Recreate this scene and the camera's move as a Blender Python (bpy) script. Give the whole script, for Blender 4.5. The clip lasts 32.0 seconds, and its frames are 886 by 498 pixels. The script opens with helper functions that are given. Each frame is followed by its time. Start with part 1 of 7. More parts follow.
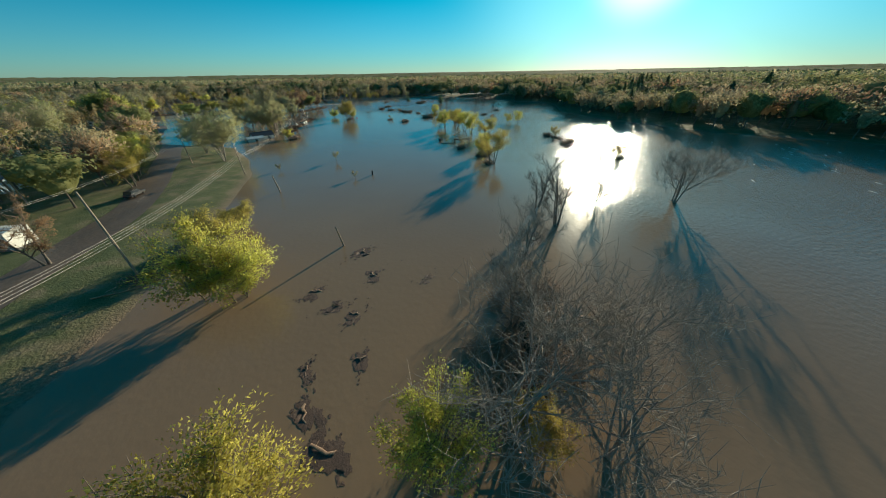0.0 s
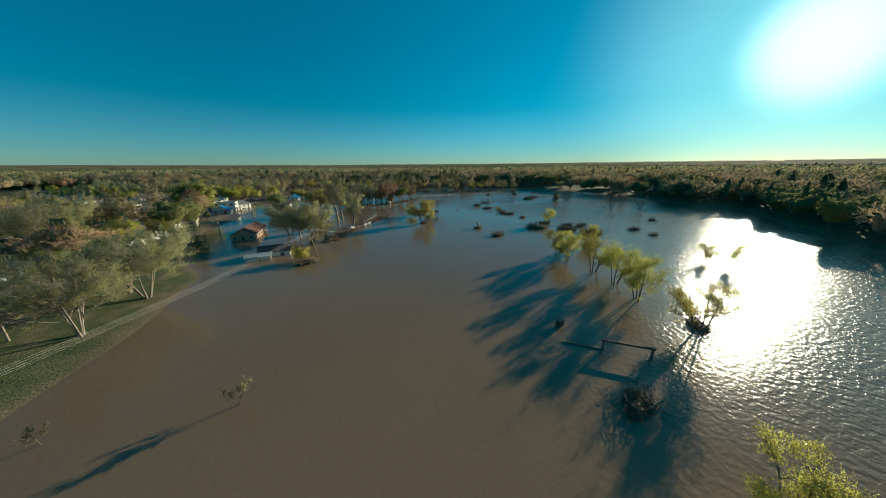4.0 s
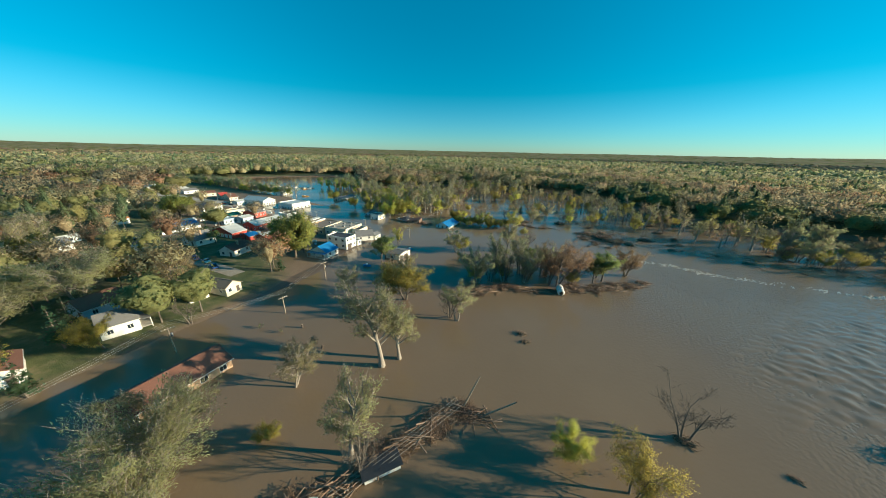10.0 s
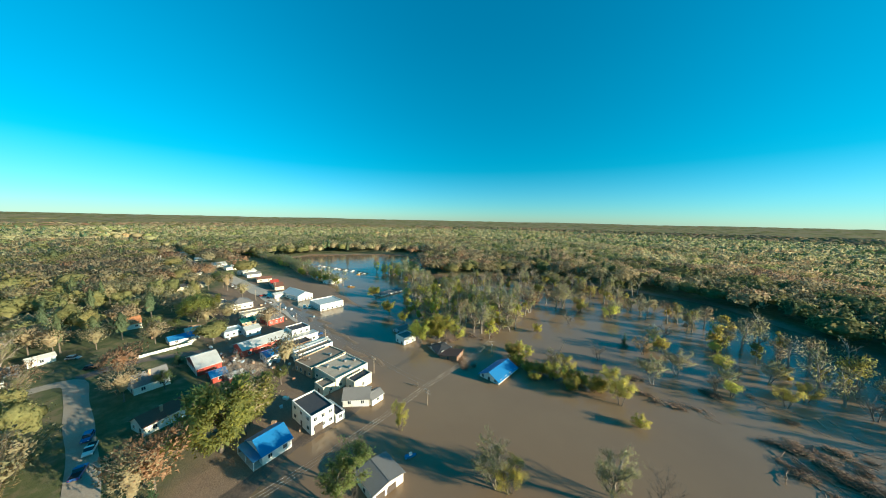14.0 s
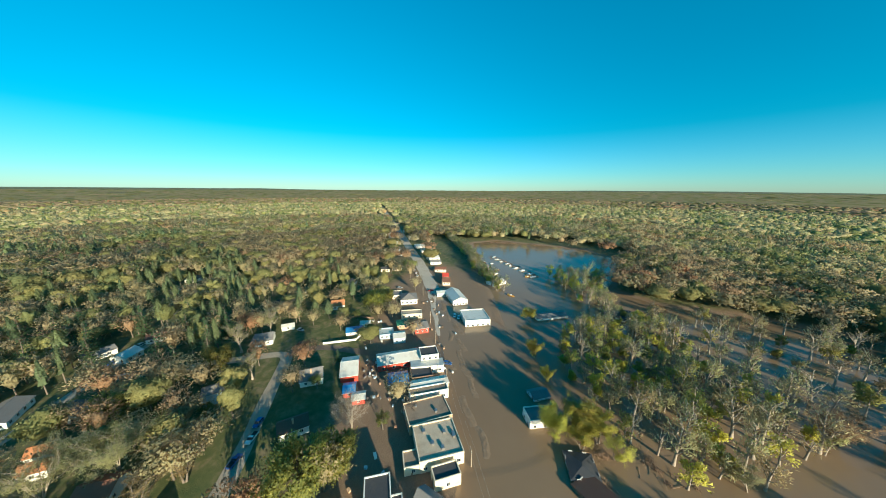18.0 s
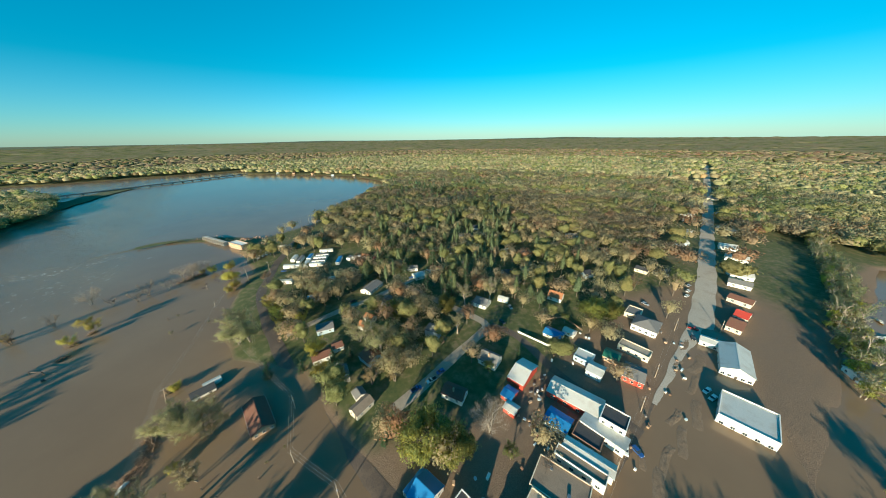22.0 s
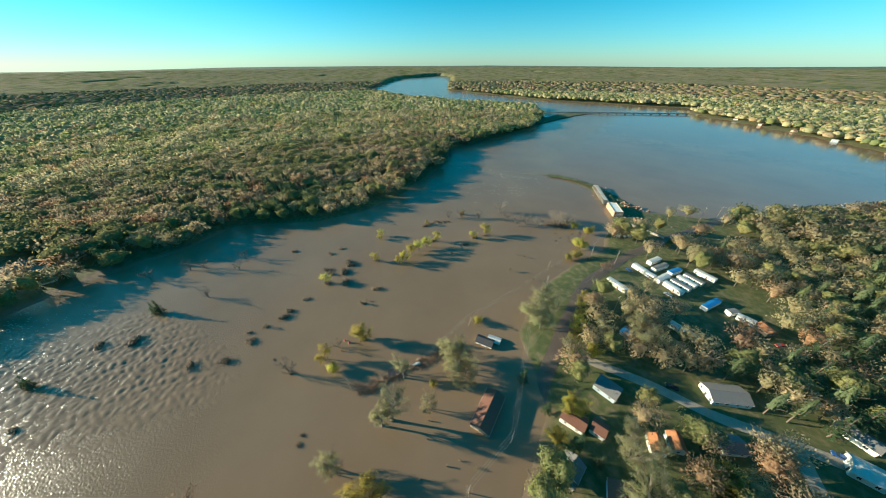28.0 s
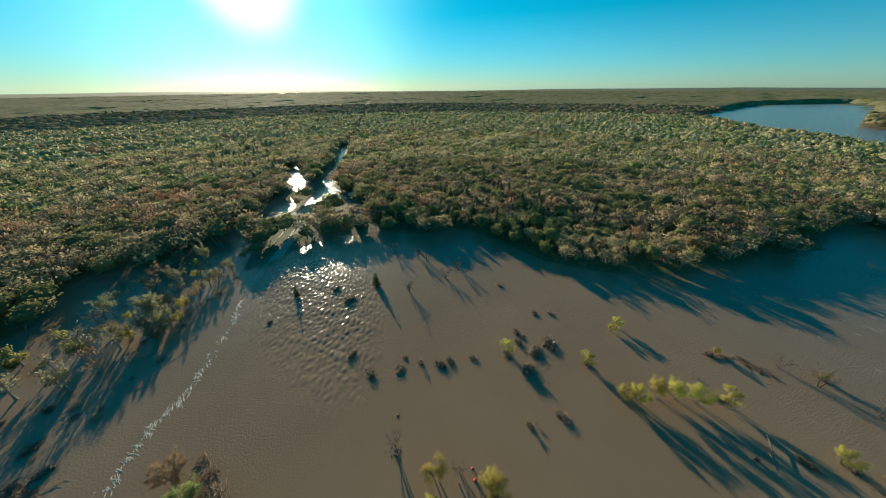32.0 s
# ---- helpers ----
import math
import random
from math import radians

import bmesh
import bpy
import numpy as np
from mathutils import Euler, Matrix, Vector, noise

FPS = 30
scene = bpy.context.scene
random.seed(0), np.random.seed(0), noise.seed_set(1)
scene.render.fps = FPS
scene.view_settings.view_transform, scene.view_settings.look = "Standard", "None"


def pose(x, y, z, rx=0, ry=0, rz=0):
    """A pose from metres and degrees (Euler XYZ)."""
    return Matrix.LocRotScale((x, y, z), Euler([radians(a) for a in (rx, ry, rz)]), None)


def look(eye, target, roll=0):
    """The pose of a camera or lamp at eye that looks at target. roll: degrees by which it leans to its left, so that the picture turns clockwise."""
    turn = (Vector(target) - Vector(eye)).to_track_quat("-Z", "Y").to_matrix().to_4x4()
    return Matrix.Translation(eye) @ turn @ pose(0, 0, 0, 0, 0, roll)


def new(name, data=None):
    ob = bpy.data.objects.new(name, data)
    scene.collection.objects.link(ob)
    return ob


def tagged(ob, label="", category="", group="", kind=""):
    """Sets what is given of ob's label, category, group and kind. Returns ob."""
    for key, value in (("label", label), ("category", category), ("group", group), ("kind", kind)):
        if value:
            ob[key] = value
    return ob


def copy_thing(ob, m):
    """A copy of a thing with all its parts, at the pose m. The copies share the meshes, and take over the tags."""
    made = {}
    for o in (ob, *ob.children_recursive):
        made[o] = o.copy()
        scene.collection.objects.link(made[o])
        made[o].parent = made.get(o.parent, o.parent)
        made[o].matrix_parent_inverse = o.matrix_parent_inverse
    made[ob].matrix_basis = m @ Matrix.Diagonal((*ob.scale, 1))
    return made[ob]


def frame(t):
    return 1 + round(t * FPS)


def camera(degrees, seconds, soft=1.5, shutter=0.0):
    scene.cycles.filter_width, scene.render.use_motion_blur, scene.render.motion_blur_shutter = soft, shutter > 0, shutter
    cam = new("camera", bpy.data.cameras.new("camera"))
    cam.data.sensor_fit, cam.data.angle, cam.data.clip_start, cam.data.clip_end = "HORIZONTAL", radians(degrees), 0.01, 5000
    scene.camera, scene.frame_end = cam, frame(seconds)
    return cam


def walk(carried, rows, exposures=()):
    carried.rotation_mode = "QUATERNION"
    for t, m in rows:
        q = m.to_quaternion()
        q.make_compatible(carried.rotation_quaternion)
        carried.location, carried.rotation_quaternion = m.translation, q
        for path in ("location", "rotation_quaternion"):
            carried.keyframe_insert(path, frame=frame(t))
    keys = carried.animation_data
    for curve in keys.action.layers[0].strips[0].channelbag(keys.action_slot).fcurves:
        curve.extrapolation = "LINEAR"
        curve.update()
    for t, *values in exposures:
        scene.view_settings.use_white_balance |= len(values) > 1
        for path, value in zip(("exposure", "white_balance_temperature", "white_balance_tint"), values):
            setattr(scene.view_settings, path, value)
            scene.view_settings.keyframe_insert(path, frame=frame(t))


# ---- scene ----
cam = camera(116.03, 32.0, soft=1.0)

PATH = [
    (0, -62.21, -123.08, 25.13, 57.90, 0.79, -36.11),
    (0.5, -57.50, -115.05, 25.20, 60.02, 0.93, -36.26),
    (1, -52.26, -107.24, 25.49, 62.10, 0.88, -35.49),
    (1.5, -46.34, -99.14, 25.64, 63.78, 0.86, -33.86),
    (2, -40.29, -90.35, 25.76, 65.17, 0.61, -31.81),
    (2.5, -34.02, -81.50, 25.83, 66.63, 0.60, -28.89),
    (3, -27.88, -72.32, 26.07, 68.44, 0.62, -25.00),
    (3.5, -22.01, -62.74, 26.82, 70.75, 0.56, -19.91),
    (4, -16.93, -52.77, 27.69, 73.34, 0.45, -14.58),
    (4.5, -12.38, -42.37, 29.04, 75.08, 0.38, -9.74),
    (6.5, -0.00, 0.00, 37.49, 73.86, -0.27, -0.86),
    (7, 1.50, 10.14, 39.25, 73.73, -0.39, 0.54),
    (7.5, 2.70, 20.04, 40.81, 73.51, -0.48, 2.51),
    (8, 3.60, 30.02, 42.09, 72.88, -0.57, 5.41),
    (8.5, 3.85, 39.61, 43.33, 72.10, -0.72, 9.51),
    (9, 3.77, 48.81, 44.62, 71.44, -0.96, 15.08),
    (9.5, 3.07, 58.01, 46.05, 70.77, -1.14, 22.06),
    (10, 2.01, 67.16, 47.48, 70.64, -1.17, 29.31),
    (10.5, 0.18, 76.09, 48.96, 71.59, -1.21, 35.13),
    (11, -2.33, 84.42, 50.98, 73.44, -1.42, 38.65),
    (11.5, -5.57, 91.82, 52.98, 76.13, -1.86, 40.32),
    (12, -8.94, 99.11, 55.40, 78.79, -2.14, 40.94),
    (12.5, -11.82, 106.73, 57.46, 81.28, -2.06, 41.23),
    (13, -15.34, 115.14, 59.66, 83.16, -1.24, 41.34),
    (13.5, -18.89, 123.28, 62.40, 83.98, -1.15, 42.37),
    (15.5, -28.48, 149.89, 76.59, 81.55, -1.05, 60.51),
    (16, -31.88, 155.08, 80.31, 80.61, -0.99, 65.75),
    (16.5, -35.39, 159.86, 83.55, 79.89, -0.91, 70.24),
    (17, -39.15, 164.63, 85.89, 79.38, -0.60, 74.81),
    (17.5, -43.12, 169.17, 88.05, 78.73, -0.39, 79.76),
    (18, -47.35, 173.35, 90.65, 77.72, -0.39, 84.87),
    (18.5, -51.51, 176.89, 93.69, 76.38, -0.21, 89.49),
    (19, -54.93, 180.30, 96.92, 74.97, -0.20, 94.24),
    (19.5, -58.09, 184.05, 99.72, 73.65, 0.04, 99.26),
    (20, -61.59, 187.15, 101.92, 72.49, 0.20, 105.04),
    (20.5, -65.15, 189.51, 104.22, 71.22, 0.36, 111.80),
    (21, -68.82, 191.87, 107.10, 69.92, 0.42, 120.39),
    (21.5, -73.10, 194.00, 109.65, 68.85, 0.68, 130.23),
    (22, -77.64, 195.32, 112.29, 67.90, 0.81, 140.72),
    (22.5, -81.96, 195.31, 114.55, 66.97, 0.83, 150.54),
    (23, -85.59, 194.07, 116.91, 66.01, 0.72, 159.94),
    (23.5, -89.59, 191.72, 119.61, 64.72, 0.76, 168.60),
    (24, -93.07, 188.21, 121.90, 63.51, 0.74, 176.04),
    (24.5, -95.69, 184.00, 124.15, 62.40, 0.56, 182.38),
    (25, -97.12, 178.78, 125.68, 61.53, 0.40, 187.87),
    (25.5, -97.80, 173.08, 126.80, 60.82, 0.44, 192.69),
    (27.5, -90.62, 148.10, 129.97, 57.11, 0.27, 210.54),
    (28, -87.09, 140.72, 129.96, 55.97, 0.21, 215.07),
    (28.5, -82.55, 133.12, 129.70, 54.78, 0.26, 220.20),
    (29, -77.19, 125.97, 128.81, 53.81, 0.34, 226.39),
    (29.5, -71.31, 119.72, 127.67, 53.10, 0.41, 233.81),
    (30, -64.86, 114.89, 126.66, 53.01, 0.20, 241.95),
    (30.5, -57.29, 111.05, 125.46, 53.48, 0.38, 249.40),
    (31, -48.66, 107.81, 123.98, 55.11, 0.12, 256.51),
    (31.5, -39.45, 105.05, 122.52, 57.24, 0.15, 262.41),
    (32, -29.91, 102.67, 121.14, 59.60, 0.38, 267.58),
]
# the clip's camera opens up as it turns away from the sun
STOPS = [(0.0, 0.16), (4.5, -0.1), (6.5, 0.15), (9.0, 0.5), (13.0, 0.9), (19.0, 0.84), (21.0, 0.74), (23.0, 0.86), (25.5, 1.02), (28.0, 1.0), (30.0, 0.78), (32.0, 0.4)]
EXPOSURES = [(t, s, 6400.0, -3.0) for t, s in STOPS]
walk(cam, [(r[0], pose(*r[1:])) for r in PATH], EXPOSURES)
SUN_AZ, SUN_EL = radians(64.5), radians(13.0)
sun_way = Vector((math.sin(SUN_AZ) * math.cos(SUN_EL), math.cos(SUN_AZ) * math.cos(SUN_EL), math.sin(SUN_EL)))

# ---- world and sun ----
world = bpy.data.worlds.new("evening_sky")
scene.world = world
world.use_nodes = True
wn, wl = world.node_tree.nodes, world.node_tree.links
sky = wn.new("ShaderNodeTexSky")
sky.sky_type, sky.sun_disc = "NISHITA", False
sky.sun_elevation, sky.sun_rotation = SUN_EL, SUN_AZ
sky.air_density, sky.dust_density, sky.ozone_density, sky.altitude = 1.0, 0.16, 3.0, 100
# the clear sky is deep teal overhead and pale at the horizon; the glow round the sun is white
way_up = wn.new("ShaderNodeTexCoord")
high = wn.new("ShaderNodeSeparateXYZ")
wl.new(way_up.outputs["Generated"], high.inputs[0])
hue = wn.new("ShaderNodeValToRGB")
while len(hue.color_ramp.elements) < 5:
    hue.color_ramp.elements.new(0.5)
for e, (place, col) in zip(hue.color_ramp.elements, [(0.0, (0.46, 0.72, 0.97)), (0.05, (0.32, 0.70, 0.91)), (0.17, (0.06, 0.66, 0.78)), (0.4, (0.03, 0.80, 0.88)), (0.7, (0.02, 0.90, 1.0))]):
    e.position, e.color = place, (*col, 1)
wl.new(high.outputs["Z"], hue.inputs[0])
lum = wn.new("ShaderNodeRGBToBW")
wl.new(sky.outputs[0], lum.inputs[0])
haze = wn.new("ShaderNodeMapRange")
haze.inputs[1].default_value, haze.inputs[2].default_value, haze.inputs[3].default_value, haze.inputs[4].default_value = 12.0, 40.0, 1.0, 0.45
wl.new(lum.outputs[0], haze.inputs[0])
tint = wn.new("ShaderNodeMix")
tint.data_type, tint.blend_type = "RGBA", "MULTIPLY"
wl.new(haze.outputs[0], tint.inputs[0])
wl.new(sky.outputs[0], tint.inputs[6])
wl.new(hue.outputs[0], tint.inputs[7])
glow = wn.new("ShaderNodeValToRGB")  # the sun's glow is tight and bright
while len(glow.color_ramp.elements) < 4:
    glow.color_ramp.elements.new(0.5)
for e, (place, v) in zip(glow.color_ramp.elements, [(0.12, 0.62), (0.25, 0.46), (0.5, 0.34), (0.9, 0.25)]):
    e.position, e.color = place, (v, v, v, 1)
level = wn.new("ShaderNodeMath")
level.operation = "MULTIPLY"
level.inputs[1].default_value = 1 / 40.0
wl.new(lum.outputs[0], level.inputs[0])
wl.new(level.outputs[0], glow.inputs[0])
tight = wn.new("ShaderNodeMix")
tight.data_type, tight.blend_type = "RGBA", "MULTIPLY"
tight.inputs[0].default_value = 1.0
wl.new(tint.outputs[2], tight.inputs[6])
wl.new(glow.outputs[0], tight.inputs[7])
near_sun = wn.new("ShaderNodeVectorMath")  # the hazy disc of the sun itself
near_sun.operation = "DOT_PRODUCT"
near_sun.inputs[1].default_value = tuple(sun_way)
wl.new(way_up.outputs["Generated"], near_sun.inputs[0])
disc = wn.new("ShaderNodeMapRange")
disc.interpolation_type = "SMOOTHSTEP"
disc.inputs[1].default_value, disc.inputs[2].default_value, disc.inputs[3].default_value, disc.inputs[4].default_value = 0.94, 1.0, 0.0, 1.0
wl.new(near_sun.outputs["Value"], disc.inputs[0])
lit = wn.new("ShaderNodeMix")
lit.data_type, lit.blend_type = "RGBA", "ADD"
lit.inputs[0].default_value = 1.0
wl.new(tight.outputs[2], lit.inputs[6])
fall = wn.new("ShaderNodeMath")
fall.operation = "POWER"
fall.inputs[1].default_value = 42.0
wl.new(disc.outputs[0], fall.inputs[0])
shine = wn.new("ShaderNodeMath")
shine.operation = "MULTIPLY"
shine.inputs[1].default_value = 4.5
wl.new(fall.outputs[0], shine.inputs[0])
wl.new(shine.outputs[0], lit.inputs[7])
wide = wn.new("ShaderNodeMapRange")  # and the pale glare of the air round it
wide.interpolation_type = "SMOOTHSTEP"
wide.inputs[1].default_value, wide.inputs[2].default_value, wide.inputs[3].default_value, wide.inputs[4].default_value = 0.7, 1.0, 0.0, 1.0
wl.new(near_sun.outputs["Value"], wide.inputs[0])
soft = wn.new("ShaderNodeMath")
soft.operation = "POWER"
soft.inputs[1].default_value = 8.0
wl.new(wide.outputs[0], soft.inputs[0])
pale = wn.new("ShaderNodeMix")
pale.data_type = "RGBA"
pale.inputs[6].default_value, pale.inputs[7].default_value = (0, 0, 0, 1), (1.15, 1.45, 1.2, 1)
wl.new(soft.outputs[0], pale.inputs[0])
glare = wn.new("ShaderNodeMix")
glare.data_type, glare.blend_type = "RGBA", "ADD"
glare.inputs[0].default_value = 1.0
wl.new(lit.outputs[2], glare.inputs[6])
wl.new(pale.outputs[2], glare.inputs[7])
wl.new(glare.outputs[2], wn["Background"].inputs[0])
wn["Background"].inputs[1].default_value = 0.195
sun = new("sun", bpy.data.lights.new("sun", "SUN"))
sun.data.energy, sun.data.angle, sun.data.color = 6.0, radians(0.6), (1.0, 0.83, 0.63)
sun.matrix_world = look((0, 0, 60), Vector((0, 0, 60)) - sun_way)

# ---- materials ----


def nodes_of(m):
    m.use_nodes = True
    return m.node_tree.nodes, m.node_tree.links, m.node_tree.nodes["Principled BSDF"]


def ramp(nt, stops):
    r = nt.new("ShaderNodeValToRGB")
    while len(r.color_ramp.elements) < len(stops):
        r.color_ramp.elements.new(0.5)
    for e, (p, c) in zip(r.color_ramp.elements, stops):
        e.position, e.color = p, (*c, 1)
    return r


def noise_tex(nt, lk, scale, detail=4, rough=0.6, coord="Object"):
    tc = nt.new("ShaderNodeTexCoord")
    n = nt.new("ShaderNodeTexNoise")
    n.inputs["Scale"].default_value, n.inputs["Detail"].default_value, n.inputs["Roughness"].default_value = scale, detail, rough
    lk.new(tc.outputs[coord], n.inputs["Vector"])
    return n


def paint(name, col, rough=0.7, vary=0.25, metal=0.0, scale=1.2, bump=0.15, stain=(0.16, 0.12, 0.08), dirt=0.35, rand=0.0):
    """A worn surface: its colour, broken up by stains and by fine grain."""
    m = bpy.data.materials.new(name)
    nt, lk, b = nodes_of(m)
    big, fine = noise_tex(nt, lk, scale * 0.35), noise_tex(nt, lk, scale * 9, 6)
    mix = nt.new("ShaderNodeMix")
    mix.data_type = "RGBA"
    mr = nt.new("ShaderNodeMapRange")
    mr.inputs[1].default_value, mr.inputs[2].default_value, mr.inputs[4].default_value = 0.5, 0.78, dirt
    lk.new(big.outputs[0], mr.inputs[0])
    lk.new(mr.outputs[0], mix.inputs[0])
    hsv = nt.new("ShaderNodeHueSaturation")
    hsv.inputs["Color"].default_value = (*col, 1)
    vr = nt.new("ShaderNodeMapRange")
    vr.inputs[1].default_value, vr.inputs[2].default_value, vr.inputs[3].default_value, vr.inputs[4].default_value = 0.3, 0.7, 1 - vary, 1 + vary
    lk.new(fine.outputs[0], vr.inputs[0])
    val = vr.outputs[0]
    if rand:
        oi = nt.new("ShaderNodeObjectInfo")
        rr = nt.new("ShaderNodeMapRange")
        rr.inputs[3].default_value, rr.inputs[4].default_value = 1 - rand, 1 + rand
        lk.new(oi.outputs["Random"], rr.inputs[0])
        mu = nt.new("ShaderNodeMath")
        mu.operation = "MULTIPLY"
        lk.new(val, mu.inputs[0])
        lk.new(rr.outputs[0], mu.inputs[1])
        val = mu.outputs[0]
    lk.new(val, hsv.inputs["Value"])
    lk.new(hsv.outputs[0], mix.inputs[6])
    mix.inputs[7].default_value = (*stain, 1)
    lk.new(mix.outputs[2], b.inputs["Base Color"])
    b.inputs["Roughness"].default_value, b.inputs["Metallic"].default_value = rough, metal
    bp = nt.new("ShaderNodeBump")
    bp.inputs["Strength"].default_value, bp.inputs["Distance"].default_value = bump, 0.05
    lk.new(fine.outputs[0], bp.inputs["Height"])
    lk.new(bp.outputs[0], b.inputs["Normal"])
    return m


def leaf_stuff(name, stops, through_light=0.68, grain=0.0):
    """Foliage: colour by each leaf clump's own tree, broken up from clump to clump."""
    m = bpy.data.materials.new(name)
    nt, lk, b = nodes_of(m)
    at = nt.new("ShaderNodeAttribute")
    at.attribute_name = "species"
    geo = nt.new("ShaderNodeNewGeometry")
    oi = nt.new("ShaderNodeObjectInfo")
    r = ramp(nt, stops)
    lk.new(at.outputs["Fac"], r.inputs[0])
    vr = nt.new("ShaderNodeMapRange")
    vr.inputs[3].default_value, vr.inputs[4].default_value = 0.82, 1.18
    lk.new(geo.outputs["Random Per Island"], vr.inputs[0])
    orr = nt.new("ShaderNodeMapRange")
    orr.inputs[3].default_value, orr.inputs[4].default_value = 0.78, 1.22
    lk.new(oi.outputs["Random"], orr.inputs[0])
    mu = nt.new("ShaderNodeMath")
    mu.operation = "MULTIPLY"
    lk.new(vr.outputs[0], mu.inputs[0])
    lk.new(orr.outputs[0], mu.inputs[1])
    if grain:
        tuft = noise_tex(nt, lk, grain, 5, 0.7)
        tr_ = nt.new("ShaderNodeMapRange")
        tr_.inputs[1].default_value, tr_.inputs[2].default_value, tr_.inputs[3].default_value, tr_.inputs[4].default_value = 0.3, 0.7, 0.7, 1.3
        lk.new(tuft.outputs[0], tr_.inputs[0])
        m2 = nt.new("ShaderNodeMath")
        m2.operation = "MULTIPLY"
        lk.new(mu.outputs[0], m2.inputs[0])
        lk.new(tr_.outputs[0], m2.inputs[1])
        mu = m2
        bp = nt.new("ShaderNodeBump")
        bp.inputs["Strength"].default_value, bp.inputs["Distance"].default_value = 0.4, 0.8
        lk.new(tuft.outputs[0], bp.inputs["Height"])
        lk.new(bp.outputs[0], b.inputs["Normal"])
    hr = nt.new("ShaderNodeMapRange")
    hr.inputs[3].default_value, hr.inputs[4].default_value = 0.475, 0.515
    lk.new(oi.outputs["Random"], hr.inputs[0])
    hsv = nt.new("ShaderNodeHueSaturation")
    lk.new(hr.outputs[0], hsv.inputs["Hue"])
    lk.new(mu.outputs[0], hsv.inputs["Value"])
    lk.new(r.outputs[0], hsv.inputs["Color"])
    lk.new(hsv.outputs[0], b.inputs["Base Color"])
    b.inputs["Roughness"].default_value = 0.95 if grain else 0.75
    b.inputs["Specular IOR Level"].default_value = 0.05 if grain else 0.2
    tr = nt.new("ShaderNodeBsdfTranslucent")
    lk.new(hsv.outputs[0], tr.inputs["Color"])
    ms = nt.new("ShaderNodeMixShader")
    ms.inputs[0].default_value = through_light
    lk.new(b.outputs[0], ms.inputs[1])
    lk.new(tr.outputs[0], ms.inputs[2])
    lk.new(ms.outputs[0], nt["Material Output"].inputs[0])
    return m


SPECIES = [(0.0, (0.085, 0.145, 0.080)), (0.16, (0.13, 0.195, 0.09)), (0.25, (0.15, 0.20, 0.07)), (0.37, (0.28, 0.30, 0.105)), (0.44, (0.56, 0.51, 0.105)),
           (0.51, (0.36, 0.365, 0.17)), (0.62, (0.375, 0.36, 0.19)), (0.75, (0.38, 0.34, 0.20)), (0.9, (0.38, 0.245, 0.125)), (1.0, (0.31, 0.25, 0.16))]
LEAF = leaf_stuff("spring_leaves", SPECIES, 0.7)
WOODLAND = [(0.0, (0.165, 0.225, 0.130)), (0.17, (0.205, 0.255, 0.130)), (0.22, (0.25, 0.27, 0.115)), (0.37, (0.32, 0.315, 0.13)), (0.44, (0.42, 0.375, 0.15)),
            (0.51, (0.43, 0.39, 0.22)), (0.62, (0.475, 0.405, 0.235)), (0.75, (0.475, 0.38, 0.235)), (0.9, (0.48, 0.295, 0.16)), (1.0, (0.40, 0.29, 0.19))]
CANOPY = leaf_stuff("woodland_canopy", WOODLAND, 0.55, 0.75)
BARK = paint("grey_bark", (0.15, 0.12, 0.095), 0.9, 0.35, 0, 3, 0.5)
PALEBARK = paint("pale_bark", (0.30, 0.25, 0.20), 0.85, 0.3, 0, 3, 0.4)
DRIFT = paint("drift_wood", (0.25, 0.16, 0.105), 0.9, 0.45, 0, 2, 0.5, rand=0.45)
ASPH = paint("worn_asphalt", (0.34, 0.285, 0.22), 0.85, 0.3, 0, 0.5, 0.3, dirt=0.5)
DUSTY = paint("dusty_pale_asphalt", (0.42, 0.365, 0.30), 0.9, 0.25, 0, 0.35, 0.3, (0.24, 0.18, 0.125), 0.6)
MUDDY = paint("muddy_asphalt", (0.105, 0.075, 0.055), 0.6, 0.4, 0, 0.3, 0.4, (0.20, 0.14, 0.09), 0.7)
GRAVEL = paint("gravel_drive", (0.25, 0.20, 0.15), 0.95, 0.35, 0, 0.8, 0.4)
CONC = paint("concrete", (0.42, 0.38, 0.32), 0.85, 0.25, 0, 0.6, 0.3)
WHITE = paint("white_siding", (0.78, 0.75, 0.68), 0.6, 0.08, 0, 0.7, 0.12, (0.42, 0.34, 0.24), 0.5)
CREAM = paint("cream_siding", (0.70, 0.60, 0.45), 0.65, 0.1, 0, 0.7, 0.12, (0.36, 0.27, 0.18), 0.5)
BLUEW = paint("pale_blue_siding", (0.40, 0.50, 0.56), 0.65, 0.1, 0, 0.7, 0.12)
REDW = paint("red_painted_metal", (0.52, 0.060, 0.038), 0.5, 0.15, 0, 0.7, 0.12)
TANB = paint("tan_brick", (0.46, 0.30, 0.19), 0.85, 0.2, 0, 2.0, 0.3)
BROWNW = paint("brown_siding", (0.26, 0.15, 0.095), 0.75, 0.2, 0, 1.0, 0.2)
GREYR = paint("grey_shingles", (0.17, 0.165, 0.16), 0.9, 0.3, 0, 1.5, 0.3)
DARKR = paint("dark_shingles", (0.045, 0.048, 0.055), 0.85, 0.3, 0, 1.5, 0.3, (0.11, 0.09, 0.07))
BROWNR = paint("brown_shingles", (0.17, 0.075, 0.05), 0.9, 0.3, 0, 1.5, 0.3)
ORANGER = paint("rust_shingles", (0.38, 0.16, 0.07), 0.9, 0.3, 0, 1.5, 0.3)
